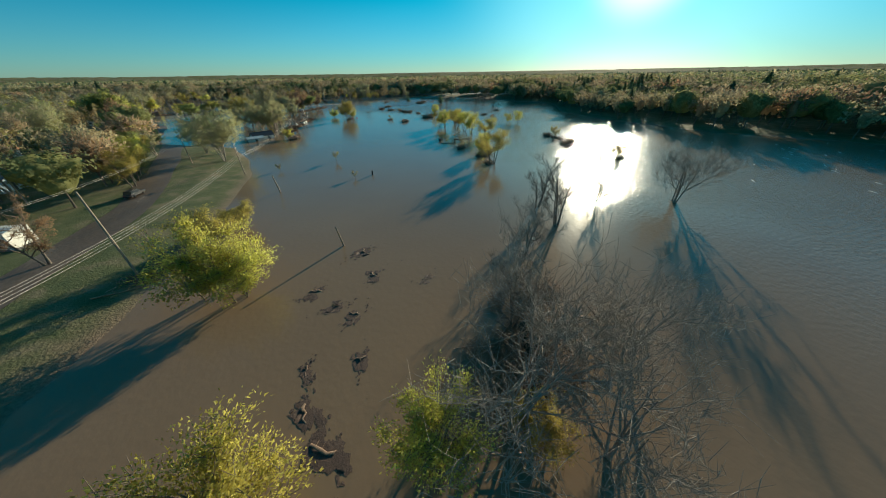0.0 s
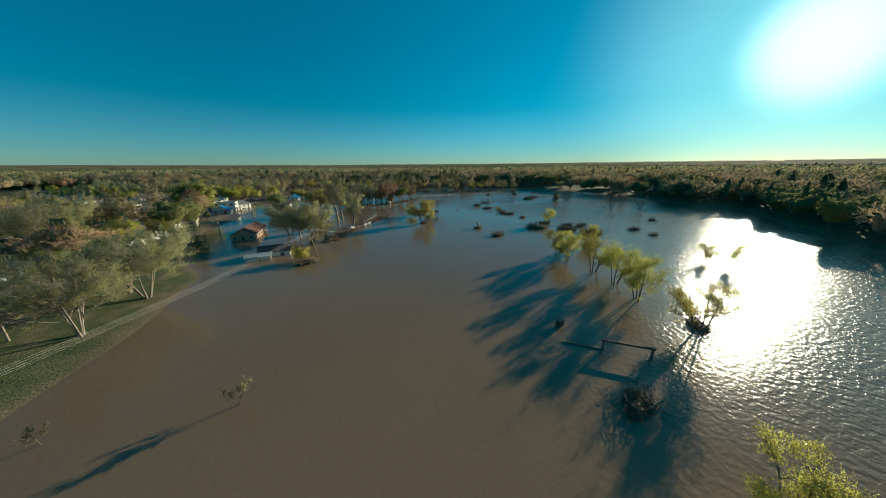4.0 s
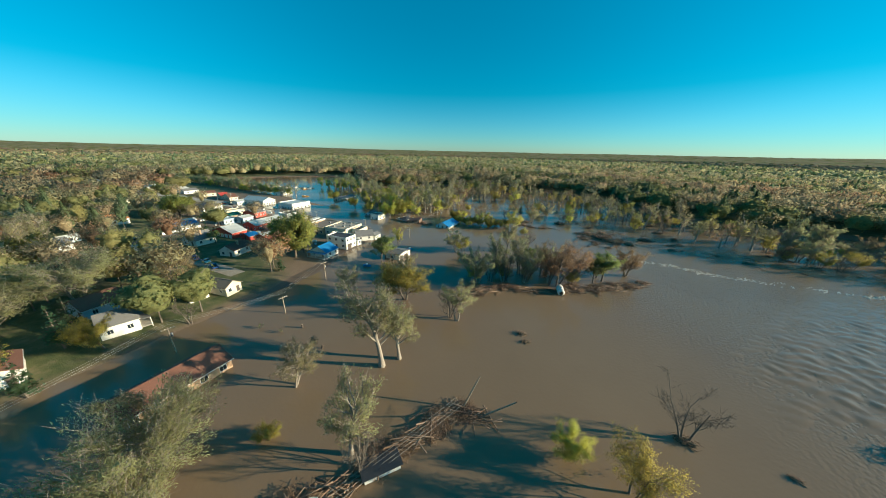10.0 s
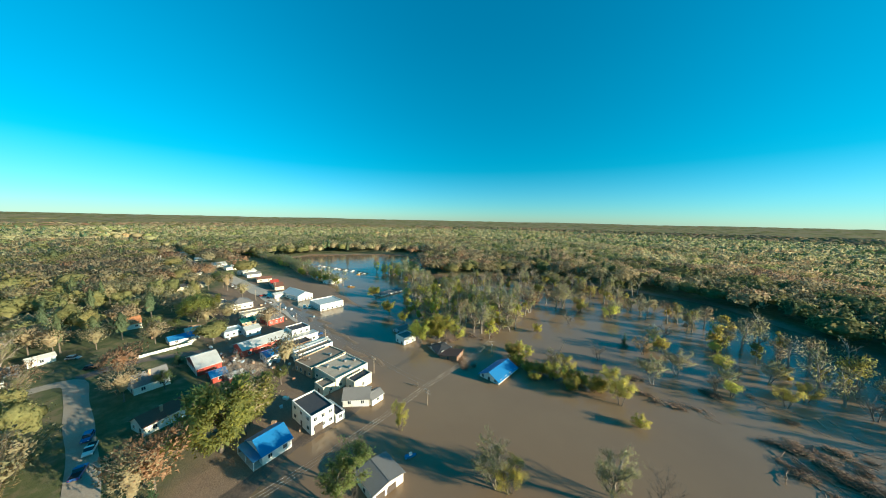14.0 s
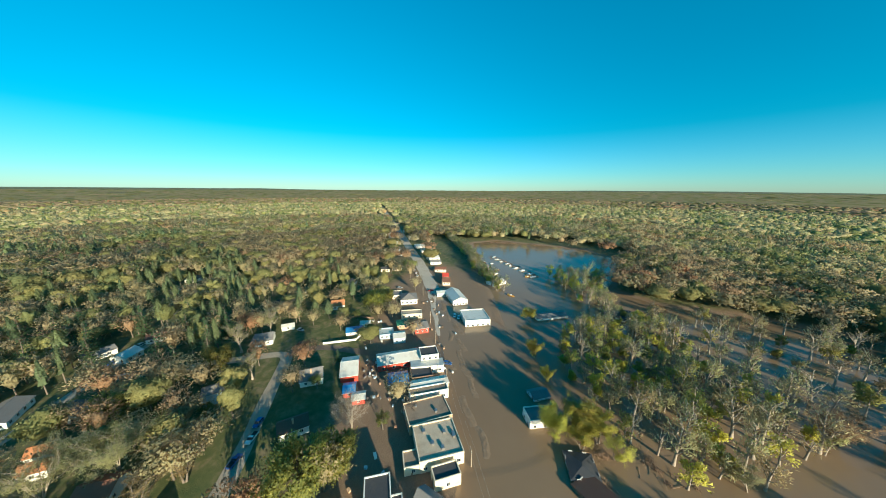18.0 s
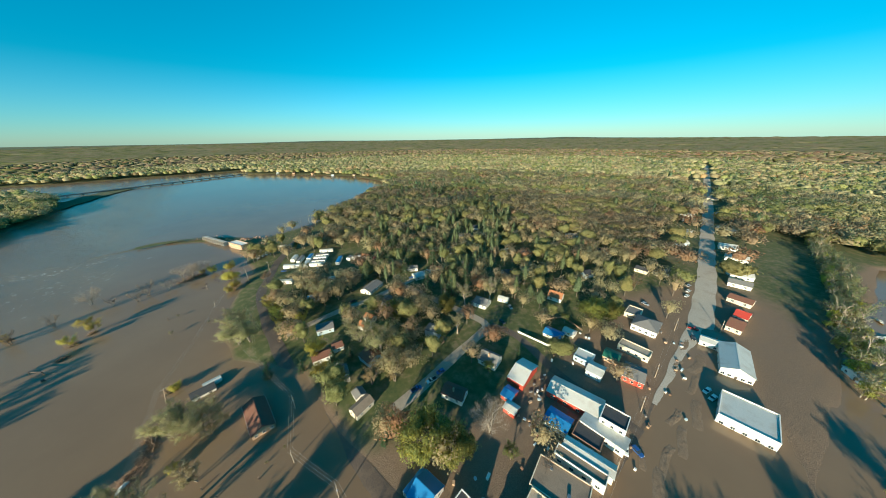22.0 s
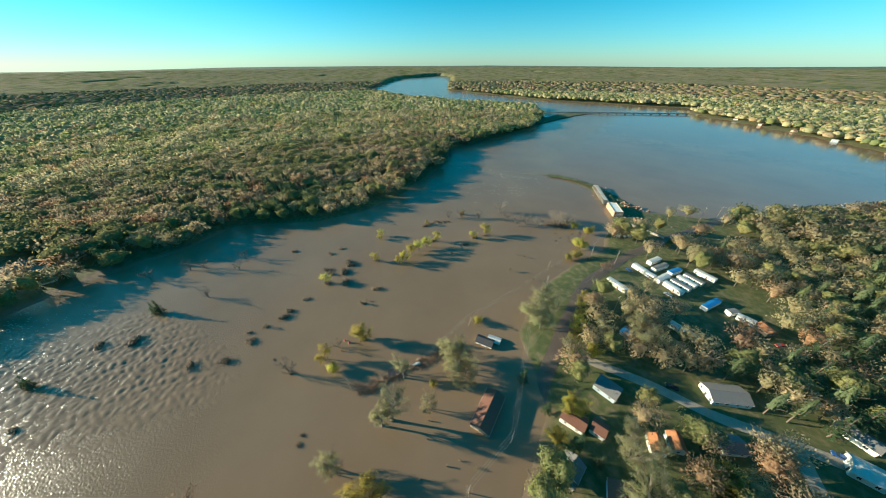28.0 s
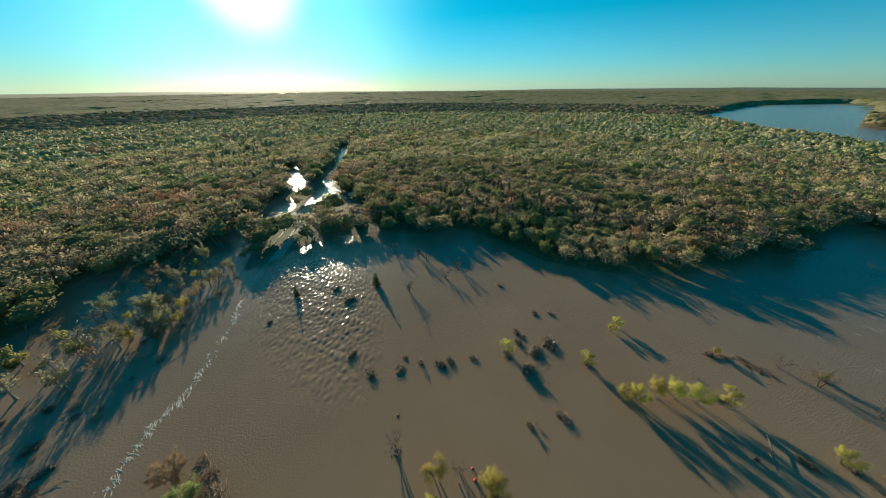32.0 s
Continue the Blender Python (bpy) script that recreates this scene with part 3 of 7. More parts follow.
def wood_of_crowns(name, x, y, z, r, h, species, sprays, level, seed, label, leaf=0.2, sharp=5.5, core=0.70, lobes=9):
    """Many crowns in one mesh: each a lobed mass of foliage with loose sprays all over it; pines are ragged cones."""
    rng = np.random.default_rng(seed)
    n = len(x)
    base, faces = ball(level)
    nv = len(base)
    hubs = rng.normal(size=(n, lobes, 3))
    hubs[..., 2] = np.abs(hubs[..., 2]) * 0.8 + rng.uniform(-0.5, 0.3, (n, lobes))
    hubs /= np.linalg.norm(hubs, axis=2)[..., None]
    amp = rng.uniform(0.4, 1.25, (n, lobes))
    turn = rng.uniform(0, 6.28, n)
    pine = (species < 0.17)[:, None]

    def place(d, k):
        cone = np.clip((1.0 - d[..., 2]) / 1.75, 0, 1) ** 0.85
        flat = d[..., :2] / (np.linalg.norm(d[..., :2], axis=2)[..., None] + 1e-6)
        star = k * (0.85 + 0.4 * np.sin(5 * np.arctan2(flat[..., 1], flat[..., 0]) + turn[:, None] + 6 * d[..., 2]))
        rx = np.where(pine, flat[..., 0] * cone * star, d[..., 0] * k)
        ry = np.where(pine, flat[..., 1] * cone * star, d[..., 1] * k)
        rz = np.where(pine, 0.60 + 0.42 * d[..., 2], 0.57 + 0.42 * d[..., 2] * np.where(d[..., 2] > 0, k, 0.9))
        return np.stack([x[:, None] + rx * r[:, None], y[:, None] + ry * r[:, None], z[:, None] + rz * h[:, None]], -1)

    c, s = np.cos(turn)[:, None], np.sin(turn)[:, None]
    d = np.stack([base[None, :, 0] * c - base[None, :, 1] * s, base[None, :, 0] * s + base[None, :, 1] * c, np.broadcast_to(base[None, :, 2], (n, nv))], -1)
    v = place(d, lobed(d, hubs, amp, sharp, core) * (0.88 + 0.09 * rng.normal(size=(n, nv)).clip(-2, 2)) * np.where(pine, 0.62, np.where((species > 0.47)[:, None], 0.45 if sprays > 99 else 0.8 if sprays > 20 else 1.0, 1.0)))
    tri = v[:, faces]
    fn = np.cross(tri[:, :, 1] - tri[:, :, 0], tri[:, :, 2] - tri[:, :, 0])
    soft = np.zeros_like(v)
    for q in range(3):
        for e in range(len(faces)):
            soft[:, faces[e, q]] += fn[:, e]
    soft /= np.linalg.norm(soft, axis=2)[..., None] + 1e-9
    f = (faces[None] + (np.arange(n) * nv)[:, None, None]).reshape(-1, 3)
    tone = np.repeat(np.clip(species + 0.015 * rng.normal(size=n), 0, 1), nv)
    v, soft = v.reshape(-1, 3), soft.reshape(-1, 3)
    if sprays:
        q = rng.normal(size=(n, sprays, 3))
        q[..., 2] = np.where(q[..., 2] < -0.4, -q[..., 2], q[..., 2])
        q /= np.linalg.norm(q, axis=2)[..., None]
        p = place(q, lobed(q, hubs, amp, sharp, core) * rng.uniform(0.78, 1.24, (n, sprays))).reshape(-1, 3)
        bare = np.clip((np.repeat(species, sprays) - 0.57) / 0.12, 0, 1) * 0.5
        out = np.where(np.repeat(pine, sprays, 1)[..., None], q * 0.6 + np.array([0, 0, 0.5]), q).reshape(-1, 3)
        sv, sf, sn = leaf_sprays(p, out + np.array([0, 0, 0.15]), np.repeat(r * leaf, sprays), rng, 0.45, bare)
        f = np.concatenate([f, sf + len(v)])
        v, soft = np.concatenate([v, sv]), np.concatenate([soft, sn])
        tone = np.concatenate([tone, np.repeat(np.clip(np.repeat(species, sprays) + 0.02 * rng.normal(size=n * sprays), 0, 1), 3)])
    me = crown_mesh(name, v, f, soft, tone, CANOPY)
    return tagged(new(name, me), label, "woods", kind="stuff")


BUILT = []  # places kept free of trees: x, y, radius


def free_of_built(x, y, extra=0.0):
    ok = np.ones(x.shape, bool)
    for bx, by, br in BUILT:
        ok &= np.hypot(x - bx, y - by) > br + extra
    return ok


def species_at(x, y, rng):
    """Grey budding and russet trees, with fresh green ones and pines in patches; greener east of the river."""
    patch = 0.6 * wave(x, y, 38, 0.7) + 0.7 * wave(x, y, 110, 2.1) + 0.85 * rng.normal(size=x.shape)
    s = np.clip(0.64 + 0.14 * patch, 0.51, 1.0)
    green = wave(x, y, 27, 1.3) + 0.9 * rng.normal(size=x.shape) + 0.35 * np.clip((x - 90) / 60, 0, 1) * (y < 260)
    s = np.where(green > 0.5, rng.uniform(0.22, 0.40, x.shape), s)
    piney = wave(x, y, 70, 4.0) + 0.7 * rng.normal(size=x.shape)
    return np.where(piney > 1.42, rng.uniform(0.0, 0.16, x.shape), s)


PINE_WOOD = [(-150, 5), (-165, 60), (-210, 88), (-300, 50), (-373, -14), (-509, -239), (-409, -324), (-300, -250), (-200, -120), (-178, -64)]


def plant(seed, step, near, far_r):
    rng = np.random.default_rng(seed)
    cx, cy = -60.0, 80.0
    a = np.arange(-far_r, far_r, step)
    X, Y = np.meshgrid(a + cx, a + cy)
    X, Y = (X + rng.uniform(-0.48, 0.48, X.shape) * step).ravel(), (Y + rng.uniform(-0.48, 0.48, Y.shape) * step).ravel()
    R = np.hypot(X - cx, Y - cy)
    k = (R < far_r) & (R >= near)
    X, Y = X[k], Y[k]
    s = shore(X, Y)
    k = s > 2.5
    for line, w in LANES:
        k &= seg_dist(X, Y, line) > w / 2 + (6.0 if w < 6 else 3.5)
    X, Y = X[k], Y[k]
    k = free_of_built(X, Y)
    for ox, oy, orad in [(240, 264, 24), (300, 240, 18), (350, 258, 16), (290, 278, 18), (290, 206, 18), (410, 310, 18), (420, 275, 12), (330, 275, 14)]:
        k &= np.hypot(X - ox, Y - oy) > orad
    # clearings: yards of the village, the trailer park, the pond's bare bank
    vill = (seg_dist(X, Y, [(-110, 190), (-330, 175)]) < 62) | (seg_dist(X, Y, [(-104, 30), (-107, 100)]) < 14)
    yards = seg_dist(X, Y, [(-110, 75), (-160, 70), (-260, 60)]) < 45
    park = seg_dist(X, Y, [(-115, -78), (-155, -55)]) < 32
    thin = rng.uniform(size=X.shape)
    k &= ~(vill & (thin > 0.36)) & ~(yards & (thin > 0.78)) & ~(park & (thin > 0.07)) & ~((seg_dist(X, Y, [(-95, -165), (-150, -165)]) < 32) & (thin > 0.06))
    k &= seg_dist(X, Y, [(-70, -205), (-52, -236), (-9, -253), (64, -232), (157, -229)]) > 22
    k &= ~((X > -540) & (X < -270) & (Y > 190) & (Y < 266))  # the strip between the main street and the pond
    k &= seg_dist(X, Y, [(231, -783), (33, -888), (-165, -993)]) > 16
    k &= ~((seg_dist(X, Y, [(-80, -60), (-68, 40)]) < 16)) & ~((seg_dist(X, Y, MAIN) < 40) & (X < -330) & (thin > 0.45))
    k &= ~((seg_dist(X, Y, [(-520, 290), (-480, 420), (-380, 450)]) < 30) & (thin > 0.2))
    X, Y = X[k], Y[k]
    sp = species_at(X, Y, rng)
    pw = inside(X, Y, PINE_WOOD) & (rng.uniform(size=X.shape) < 0.26)
    sp = np.where(pw, rng.uniform(0.0, 0.2, X.shape), sp)
    r = (rng.uniform(0.58, 1.0, X.shape) if near > 800 else rng.uniform(0.62, 1.12, X.shape) if near else rng.uniform(0.46, 0.86, X.shape)) * step * np.where(sp < 0.17, 0.78, 1.0)
    h = min(step, 13.0) * (1.35 + 0.28 * wave(X, Y, 31, 0.4) + rng.uniform(-0.16, 0.2, X.shape)) * np.where(sp < 0.17, 1.18, 1.0)
    return X, Y, height(X, Y), r, h, sp


def far_canopy():
    """The woods far off, as one uneven sheet of tree tops over the land."""
    rng = np.random.default_rng(5)
    rad = 2270 * np.exp(np.linspace(0, math.log(4900 / 2270), 80))
    ang = np.linspace(0, 2 * np.pi, 601)
    A, R = np.meshgrid(ang, rad)
    R = R * (1 + 0.003 * rng.normal(size=R.shape))
    X, Y = -60 + R * np.sin(A), 80 + R * np.cos(A)
    s = shore(X.ravel(), Y.ravel()).reshape(X.shape)
    wood = s > 6
    for line in (MAIN, BRIDGE_ROAD):
        wood &= seg_dist(X.ravel(), Y.ravel(), line).reshape(X.shape) > 11 + (R > 1500) * 6
    field = wave(X, Y, 130, 3.0) + 0.5 * wave(X, Y, 47, 0.2) > 0.86
    wood &= ~((field) & (R > 2400))
    Z = height(X.ravel(), Y.ravel()).reshape(X.shape)
    top = 13 + 2.0 * rng.normal(size=X.shape).clip(-1.6, 1.6) + 2.0 * wave(X, Y, 24, 1.0)
    Z = np.where(wood, Z + top.clip(4, 22), np.where(s > 0, Z - 1.5, -6))
    Z[:, -1], X[:, -1], Y[:, -1] = Z[:, 0], X[:, 0], Y[:, 0]
    me = mesh_of("far_woods", np.stack([X, Y, Z], -1).reshape(-1, 3), grid_faces(len(ang), len(rad)), CANOPY, True)
    sp = species_at(X.ravel(), Y.ravel(), rng)
    at = me.attributes.new("species", "FLOAT", "POINT")
    at.data.foreach_set("value", sp.astype(np.float32))
    return tagged(new("far_woods", me), "mixed spring woods reaching to the horizon", "woods", kind="stuff")
# ---- trees, built once a kind and then copied ----


def tube(pts, radii, sides=5):
    p = np.array(pts, float)
    t = np.gradient(p, axis=0)
    t /= np.linalg.norm(t, axis=1)[:, None] + 1e-9
    ref = np.where(np.abs(t[:, 2:3]) > 0.9, np.array([[1.0, 0, 0]]), np.array([[0, 0, 1.0]]))
    a = np.cross(t, ref)
    a /= np.linalg.norm(a, axis=1)[:, None] + 1e-9
    b = np.cross(t, a)
    ang = np.arange(sides) * 2 * np.pi / sides
    v = p[:, None] + np.array(radii)[:, None, None] * (np.cos(ang)[None, :, None] * a[:, None] + np.sin(ang)[None, :, None] * b[:, None])
    f = []
    for i in range(len(p) - 1):
        for k in range(sides):
            f.append((i * sides + k, i * sides + (k + 1) % sides, (i + 1) * sides + (k + 1) % sides, (i + 1) * sides + k))
    return v.reshape(-1, 3), np.array(f)


class Bits:
    def __init__(self):
        self.v, self.f, self.n = [], [], 0

    def add(self, v, f):
        self.v.append(v)
        self.f.append(f + self.n)
        self.n += len(v)

    def mesh(self, name, mat, smooth=False):
        return mesh_of(name, np.concatenate(self.v), np.concatenate(self.f), mat, smooth)


def grow(rng, h, spread, trunks, limbs, twigs, lean=0.12, rise=0.75):
    """Trunk, limbs and twigs as tapered tubes; also gives the twig ends, and the way out of the crown there."""
    wood, ends = Bits(), []
    for k in range(trunks):
        a0 = rng.uniform(0, 6.28)
        tilt = lean * (0.4 if trunks == 1 else 1.6) * rng.uniform(0.5, 1.3)
        base = np.array([math.cos(a0), math.sin(a0), 0]) * (0.0 if trunks == 1 else 0.35)
        top_h = h * rng.uniform(0.62, 0.8)
        s = np.linspace(0, 1, 6)
        bend = rng.normal(size=2) * 0.05 * h
        tp = np.stack([base[0] + math.cos(a0) * tilt * h * s + bend[0] * s * s, base[1] + math.sin(a0) * tilt * h * s + bend[1] * s * s, s * top_h - 0.6 * (1 - s)], 1)
        r0 = 0.026 * h / math.sqrt(trunks)
        wood.add(*tube(tp, r0 * (1.15 - 0.85 * s) * np.where(s == 0, 1.5, 1), 6))
        for j in range(limbs // trunks):
            u = rng.uniform(0.28, 1.0)
            p0 = np.array([np.interp(u, s, tp[:, i]) for i in range(3)])
            az = a0 + j * 2.4 + rng.normal() * 0.4
            ln = spread * rng.uniform(0.65, 1.05) * (1.15 - 0.45 * u)
            up = ln * rise * rng.uniform(0.6, 1.35)
            q = np.linspace(0, 1, 5)
            lp = np.stack([p0[0] + math.cos(az) * ln * q, p0[1] + math.sin(az) * ln * q, p0[2] + up * q ** 0.8], 1)
            lp[1:] += rng.normal(size=(4, 3)) * 0.05 * ln
            lr = r0 * 0.5 * (1.1 - 0.4 * u)
            wood.add(*tube(lp, lr * (1 - 0.75 * q), 4))
            for _ in range(twigs):
                w = rng.uniform(0.3, 1.0)
                t0 = np.array([np.interp(w, q, lp[:, i]) for i in range(3)])
                way = np.array([math.cos(az), math.sin(az), rise]) + rng.normal(size=3) * 0.75
                way /= np.linalg.norm(way)
                tl = ln * rng.uniform(0.25, 0.55)
                mid = t0 + way * tl * 0.5 + rng.normal(size=3) * 0.06 * tl
                tip = t0 + way * tl + np.array([0, 0, 0.12 * tl])
                wood.add(*tube([t0, mid, tip], [lr * 0.32, lr * 0.22, lr * 0.06], 3))
                ends += [tip, mid, 0.5 * (tip + mid)]
    return wood, np.array(ends)


def fine_twigs(rng, ends, length, r, count):
    b = Bits()
    pick = rng.integers(0, len(ends), count)
    for i in pick:
        way = rng.normal(size=3) + np.array([0, 0, 0.9])
        way /= np.linalg.norm(way)
        b.add(*tube([ends[i], ends[i] + way * length * rng.uniform(0.5, 1.2)], [r, r * 0.3], 3))
    return b


def tree_kind(name, label, h, spread, seed, species, leaves, size, trunks=1, limbs=10, twigs=5, bark=None, puff=0.7, rise=0.75, twiggy=0):
    rng = np.random.default_rng(seed)
    leaves, size = int(leaves * 1.4), size * 0.56
    wood, ends = grow(rng, h, spread, trunks, limbs, twigs, rise=rise)
    top = new(name)
    top.empty_display_size = 0.2
    tagged(top, label, "tree")
    if twiggy:
        tw = fine_twigs(rng, ends, spread * 0.30, 0.022, twiggy)
        if leaves:
            wood.add(np.concatenate(tw.v), np.concatenate(tw.f))
        else:
            bw = new("brushwood", tw.mesh("brushwood", bark or BARK))
            bw.parent = top
            tagged(bw, kind="stuff")
    tr = new("trunk", wood.mesh("trunk", bark or BARK, True))
    tr.parent = top
    if leaves:
        clumps = max(12, min(len(ends), leaves // (6 if species < 0.5 else 12)))
        hub = ends[rng.permutation(len(ends))[:clumps]]
        wide = puff * rng.uniform(0.75, 1.6, clumps)
        pick = rng.integers(0, clumps, leaves)
        off = rng.normal(size=(leaves, 3))
        off /= np.linalg.norm(off, axis=1)[:, None] + 1e-9
        c = hub[pick] + off * (wide[pick] * rng.uniform(0.35, 1.2, leaves))[:, None] * np.array([1, 1, 0.75])
        out = c - np.array([0, 0, h * 0.55])
        out = out / (np.linalg.norm(out, axis=1)[:, None] + 1e-9) + 0.45 * off
        v, f, soft = leaf_sprays(c, out + np.array([0, 0, 0.3]), size, rng, 0.6, np.full(leaves, 0.35 if species < 0.56 else 0.75))
        cr = new("crown", crown_mesh("crown", v, f, soft, np.repeat(np.clip(species + 0.02 * rng.normal(size=leaves), 0, 1), 3)))
        cr.parent = top
    return top


def pine_kind(name, label, h, spread, seed, species, tiers=14, per=9, size=0.55):
    rng = np.random.default_rng(seed)
    wood = Bits()
    wood.add(*tube([(0, 0, -0.5), (0.02 * h, 0, 0.5 * h), (0, 0, h * 0.98)], [0.02 * h, 0.013 * h, 0.002 * h], 6))
    cs, outs = [], []
    for i in range(tiers):
        u = i / (tiers - 1)
        z = h * (0.14 + 0.84 * u)
        for k in range(max(3, int(per * (1.1 - u)))):
            a = rng.uniform(0, 6.28)
            ln = spread * (1.03 - u) ** 0.8 * rng.uniform(0.6, 1.15)
            tip = np.array([math.cos(a) * ln, math.sin(a) * ln, z + ln * rng.uniform(-0.12, 0.28)])
            wood.add(*tube([(0, 0, z), tip], [0.004 * h, 0.001 * h], 3))
            n = max(3, int(12 * ln / spread))
            w = rng.uniform(0.25, 1.05, n)[:, None]
            cs.append(np.array([[0, 0, z]]) * (1 - w) + tip * w + rng.normal(size=(n, 3)) * 0.16 * spread * 0.5)
            outs.append(np.tile([math.cos(a) * 0.5, math.sin(a) * 0.5, 0.9], (n, 1)))
    c, o = np.concatenate(cs), np.concatenate(outs)
    top = new(name)
    tagged(top, label, "tree")
    tr = new("trunk", wood.mesh("trunk", BARK, True))
    tr.parent = top
    v, f, soft = leaf_sprays(c, o, size, rng, 0.5)
    cr = new("crown", crown_mesh("crown", v, f, soft, np.full(len(v), species)))
    cr.parent = top
    return top


KINDS = {
    "willow": tree_kind("willow_tree", "yellow-green willow standing in brown flood water", 11.0, 4.0, 11, 0.45, 9000, 0.26, 4, 24, 9, None, 0.75, 0.9, 150),
    "willow_wide": tree_kind("willow_tree", "broad leafy yellow-green willow tree", 16.0, 7.0, 12, 0.42, 13000, 0.46, 2, 28, 9, None, 1.0, 0.8, 200),
    "pale": tree_kind("budding_tree", "pale grey-green budding tree with fine twigs", 15.0, 5.6, 13, 0.58, 4200, 0.46, 2, 22, 9, PALEBARK, 0.7, 0.9, 700),
    "pale_tall": tree_kind("budding_tree", "tall pale budding tree with an open crown", 21.0, 6.0, 14, 0.56, 4400, 0.48, 1, 24, 9, PALEBARK, 0.8, 1.2, 700),
    "pale_wide": tree_kind("budding_tree", "broad many-stemmed budding tree with grey twigs", 18.0, 9.5, 15, 0.57, 10500, 0.55, 5, 35, 9, PALEBARK, 1.0, 0.7, 1000),
    "bare": tree_kind("bare_tree", "leafless grey tree with long thin branches", 14.0, 4.6, 16, 0.8, 0, 0.3, 3, 18, 9, BARK, 0.3, 1.2, 900),
    "bare_wide": tree_kind("bare_tree", "leafless wide-branched dead tree in the flood", 13.0, 7.5, 17, 0.8, 0, 0.3, 4, 24, 10, PALEBARK, 0.3, 0.7, 1200),
    "rust": tree_kind("russet_tree", "russet-brown budding tree with fine twigs", 16.0, 6.5, 18, 0.86, 3600, 0.46, 2, 20, 9, None, 0.8, 0.9, 500),
    "green": tree_kind("leafy_tree", "fresh green leafy tree with a rounded crown", 14.0, 5.2, 19, 0.33, 3600, 0.52, 1, 18, 9, None, 0.8, 0.9),
    "oak": tree_kind("leafy_tree", "broad fresh green tree with a dense rounded crown", 16.0, 7.6, 24, 0.375, 9000, 0.95, 1, 28, 9, None, 1.3, 0.85),
    "bush": tree_kind("bush", "low yellow-green bush in flood water", 6.5, 3.0, 20, 0.445, 9000, 0.23, 5, 25, 8, None, 0.6, 0.85, 300),
    "shrub": tree_kind("shrub", "small pale shrub in flood water", 2.6, 1.1, 21, 0.58, 300, 0.22, 2, 8, 5, None, 0.25, 1.3, 60),
    "pine": pine_kind("pine_tree", "dark green pine tree with layered boughs", 22.0, 6.0, 22, 0.12, 16, 9, 0.9),
    "spruce": pine_kind("conifer", "narrow dark green conifer with dense boughs", 12.0, 3.2, 23, 0.06, 15, 10, 0.6),
}
HOME = {k: (0, 0) for k in KINDS}
PLACED = []
tree_rng = random.Random(5)


def put_tree(kind, x, y, size=1.0, z=None, tall=1.0):
    z = hgt(x, y) if z is None else z
    m = pose(x, y, max(z, -0.7), 0, 0, tree_rng.uniform(0, 360)) @ Matrix.Diagonal((size * tree_rng.uniform(0.92, 1.08), size * tree_rng.uniform(0.92, 1.08), size * tall, 1))
    PLACED.append((x, y, 3.0 * size))
    ob = KINDS[kind]
    if HOME[kind] == (0, 0):
        HOME[kind] = (x, y)
        ob.matrix_basis = m
        return ob
    made = copy_thing(ob, pose(x, y, 0))
    made.matrix_basis = m
    return made


# the drowned trees of the river plain
for x, y, s in [(-66, 2, 0.72), (-66, 17, 0.78), (-71, 20, 0.66)]:
    put_tree("pale_wide", x, y, s)
for x, y, s in [(-49, 134, 1.0), (-146, -119, 0.7), (-130, 225, 0.85), (-123, 230, 0.7),
                (-97, 57, 0.75), (-96, 76, 0.6), (-101, 24, 0.6)]:
    put_tree("willow_wide", x, y, s)
for x, y, s in [(-114, 138, 1.15), (-121, 146, 0.9), (-242, 141, 0.95), (-252, 148, 0.8), (-146, 58, 0.8), (-176, 76, 0.8)]:
    put_tree("oak", x, y, s)
for x, y, s in [(39, 14, 0.9), (40, 5, 1.0), (39, -3, 0.95), (37, -11, 1.0), (35, -24, 0.9), (5, -58, 1.05), (82, -2, 0.7), (68, 65, 0.75), (8, 84, 1.15), (10, 85, 0.8), (40, 20, 0.8),
                (58, 27, 0.75), (79, 3, 0.55), (12, -46, 0.75), (44, -79, 0.5), (61, -42, 0.5), (14, 104, 0.95), (-52, 186, 0.8), (-65, 242, 0.8), (-42, 244, 0.9)]:
    put_tree("willow", x, y, s)
for x, y, s in [(-70, -111, 1.35), (-57, -114, 1.1), (-71, -81, 1.6), (-68, -84, 1.3), (-70, -67, 1.2), (-66, -60, 0.9), (-39, 36, 0.8), (5, 106, 0.9), (-40, 83, 0.6), (-50, -119, 0.7), (-58, 240, 0.8), (-50, 250, 0.8),
                (-71, 236, 0.7), (-35, 236, 0.7)]:
    put_tree("bush", x, y, s)
put_tree("willow", -87, 179, 0.55, None, 1.7)  # a slender lone tree before the shops
for kind, x, y, s in [("green", -78, 155, 0.85), ("bare", -73, 156, 0.55), ("bare", -24, 165, 0.95), ("bare", -17, 170, 1.0), ("bare", -29, 162, 0.8), ("bare", -20, 174, 0.9), ("rust", -9, 171, 0.9), ("rust", 17, 196, 0.75),
                      ("bush", -35, 160, 1.0), ("bush", -26, 168, 0.9), ("green", 7, 188, 0.75), ("pale_tall", -13, 177, 0.6), ("bare", 0, 183, 0.8), ("bush", -2, 178, 0.9)]:
    put_tree(kind, x, y, s)
thicket_rng = random.Random(19)
for i in range(16):  # the thicket by the blue-roofed hall
    put_tree("bush", -90 + 40 * i / 15 + thicket_rng.uniform(-3, 3), 251 - 11 * math.sin(3.1 * i / 15) + thicket_rng.uniform(-4, 4), thicket_rng.uniform(0.7, 1.15))
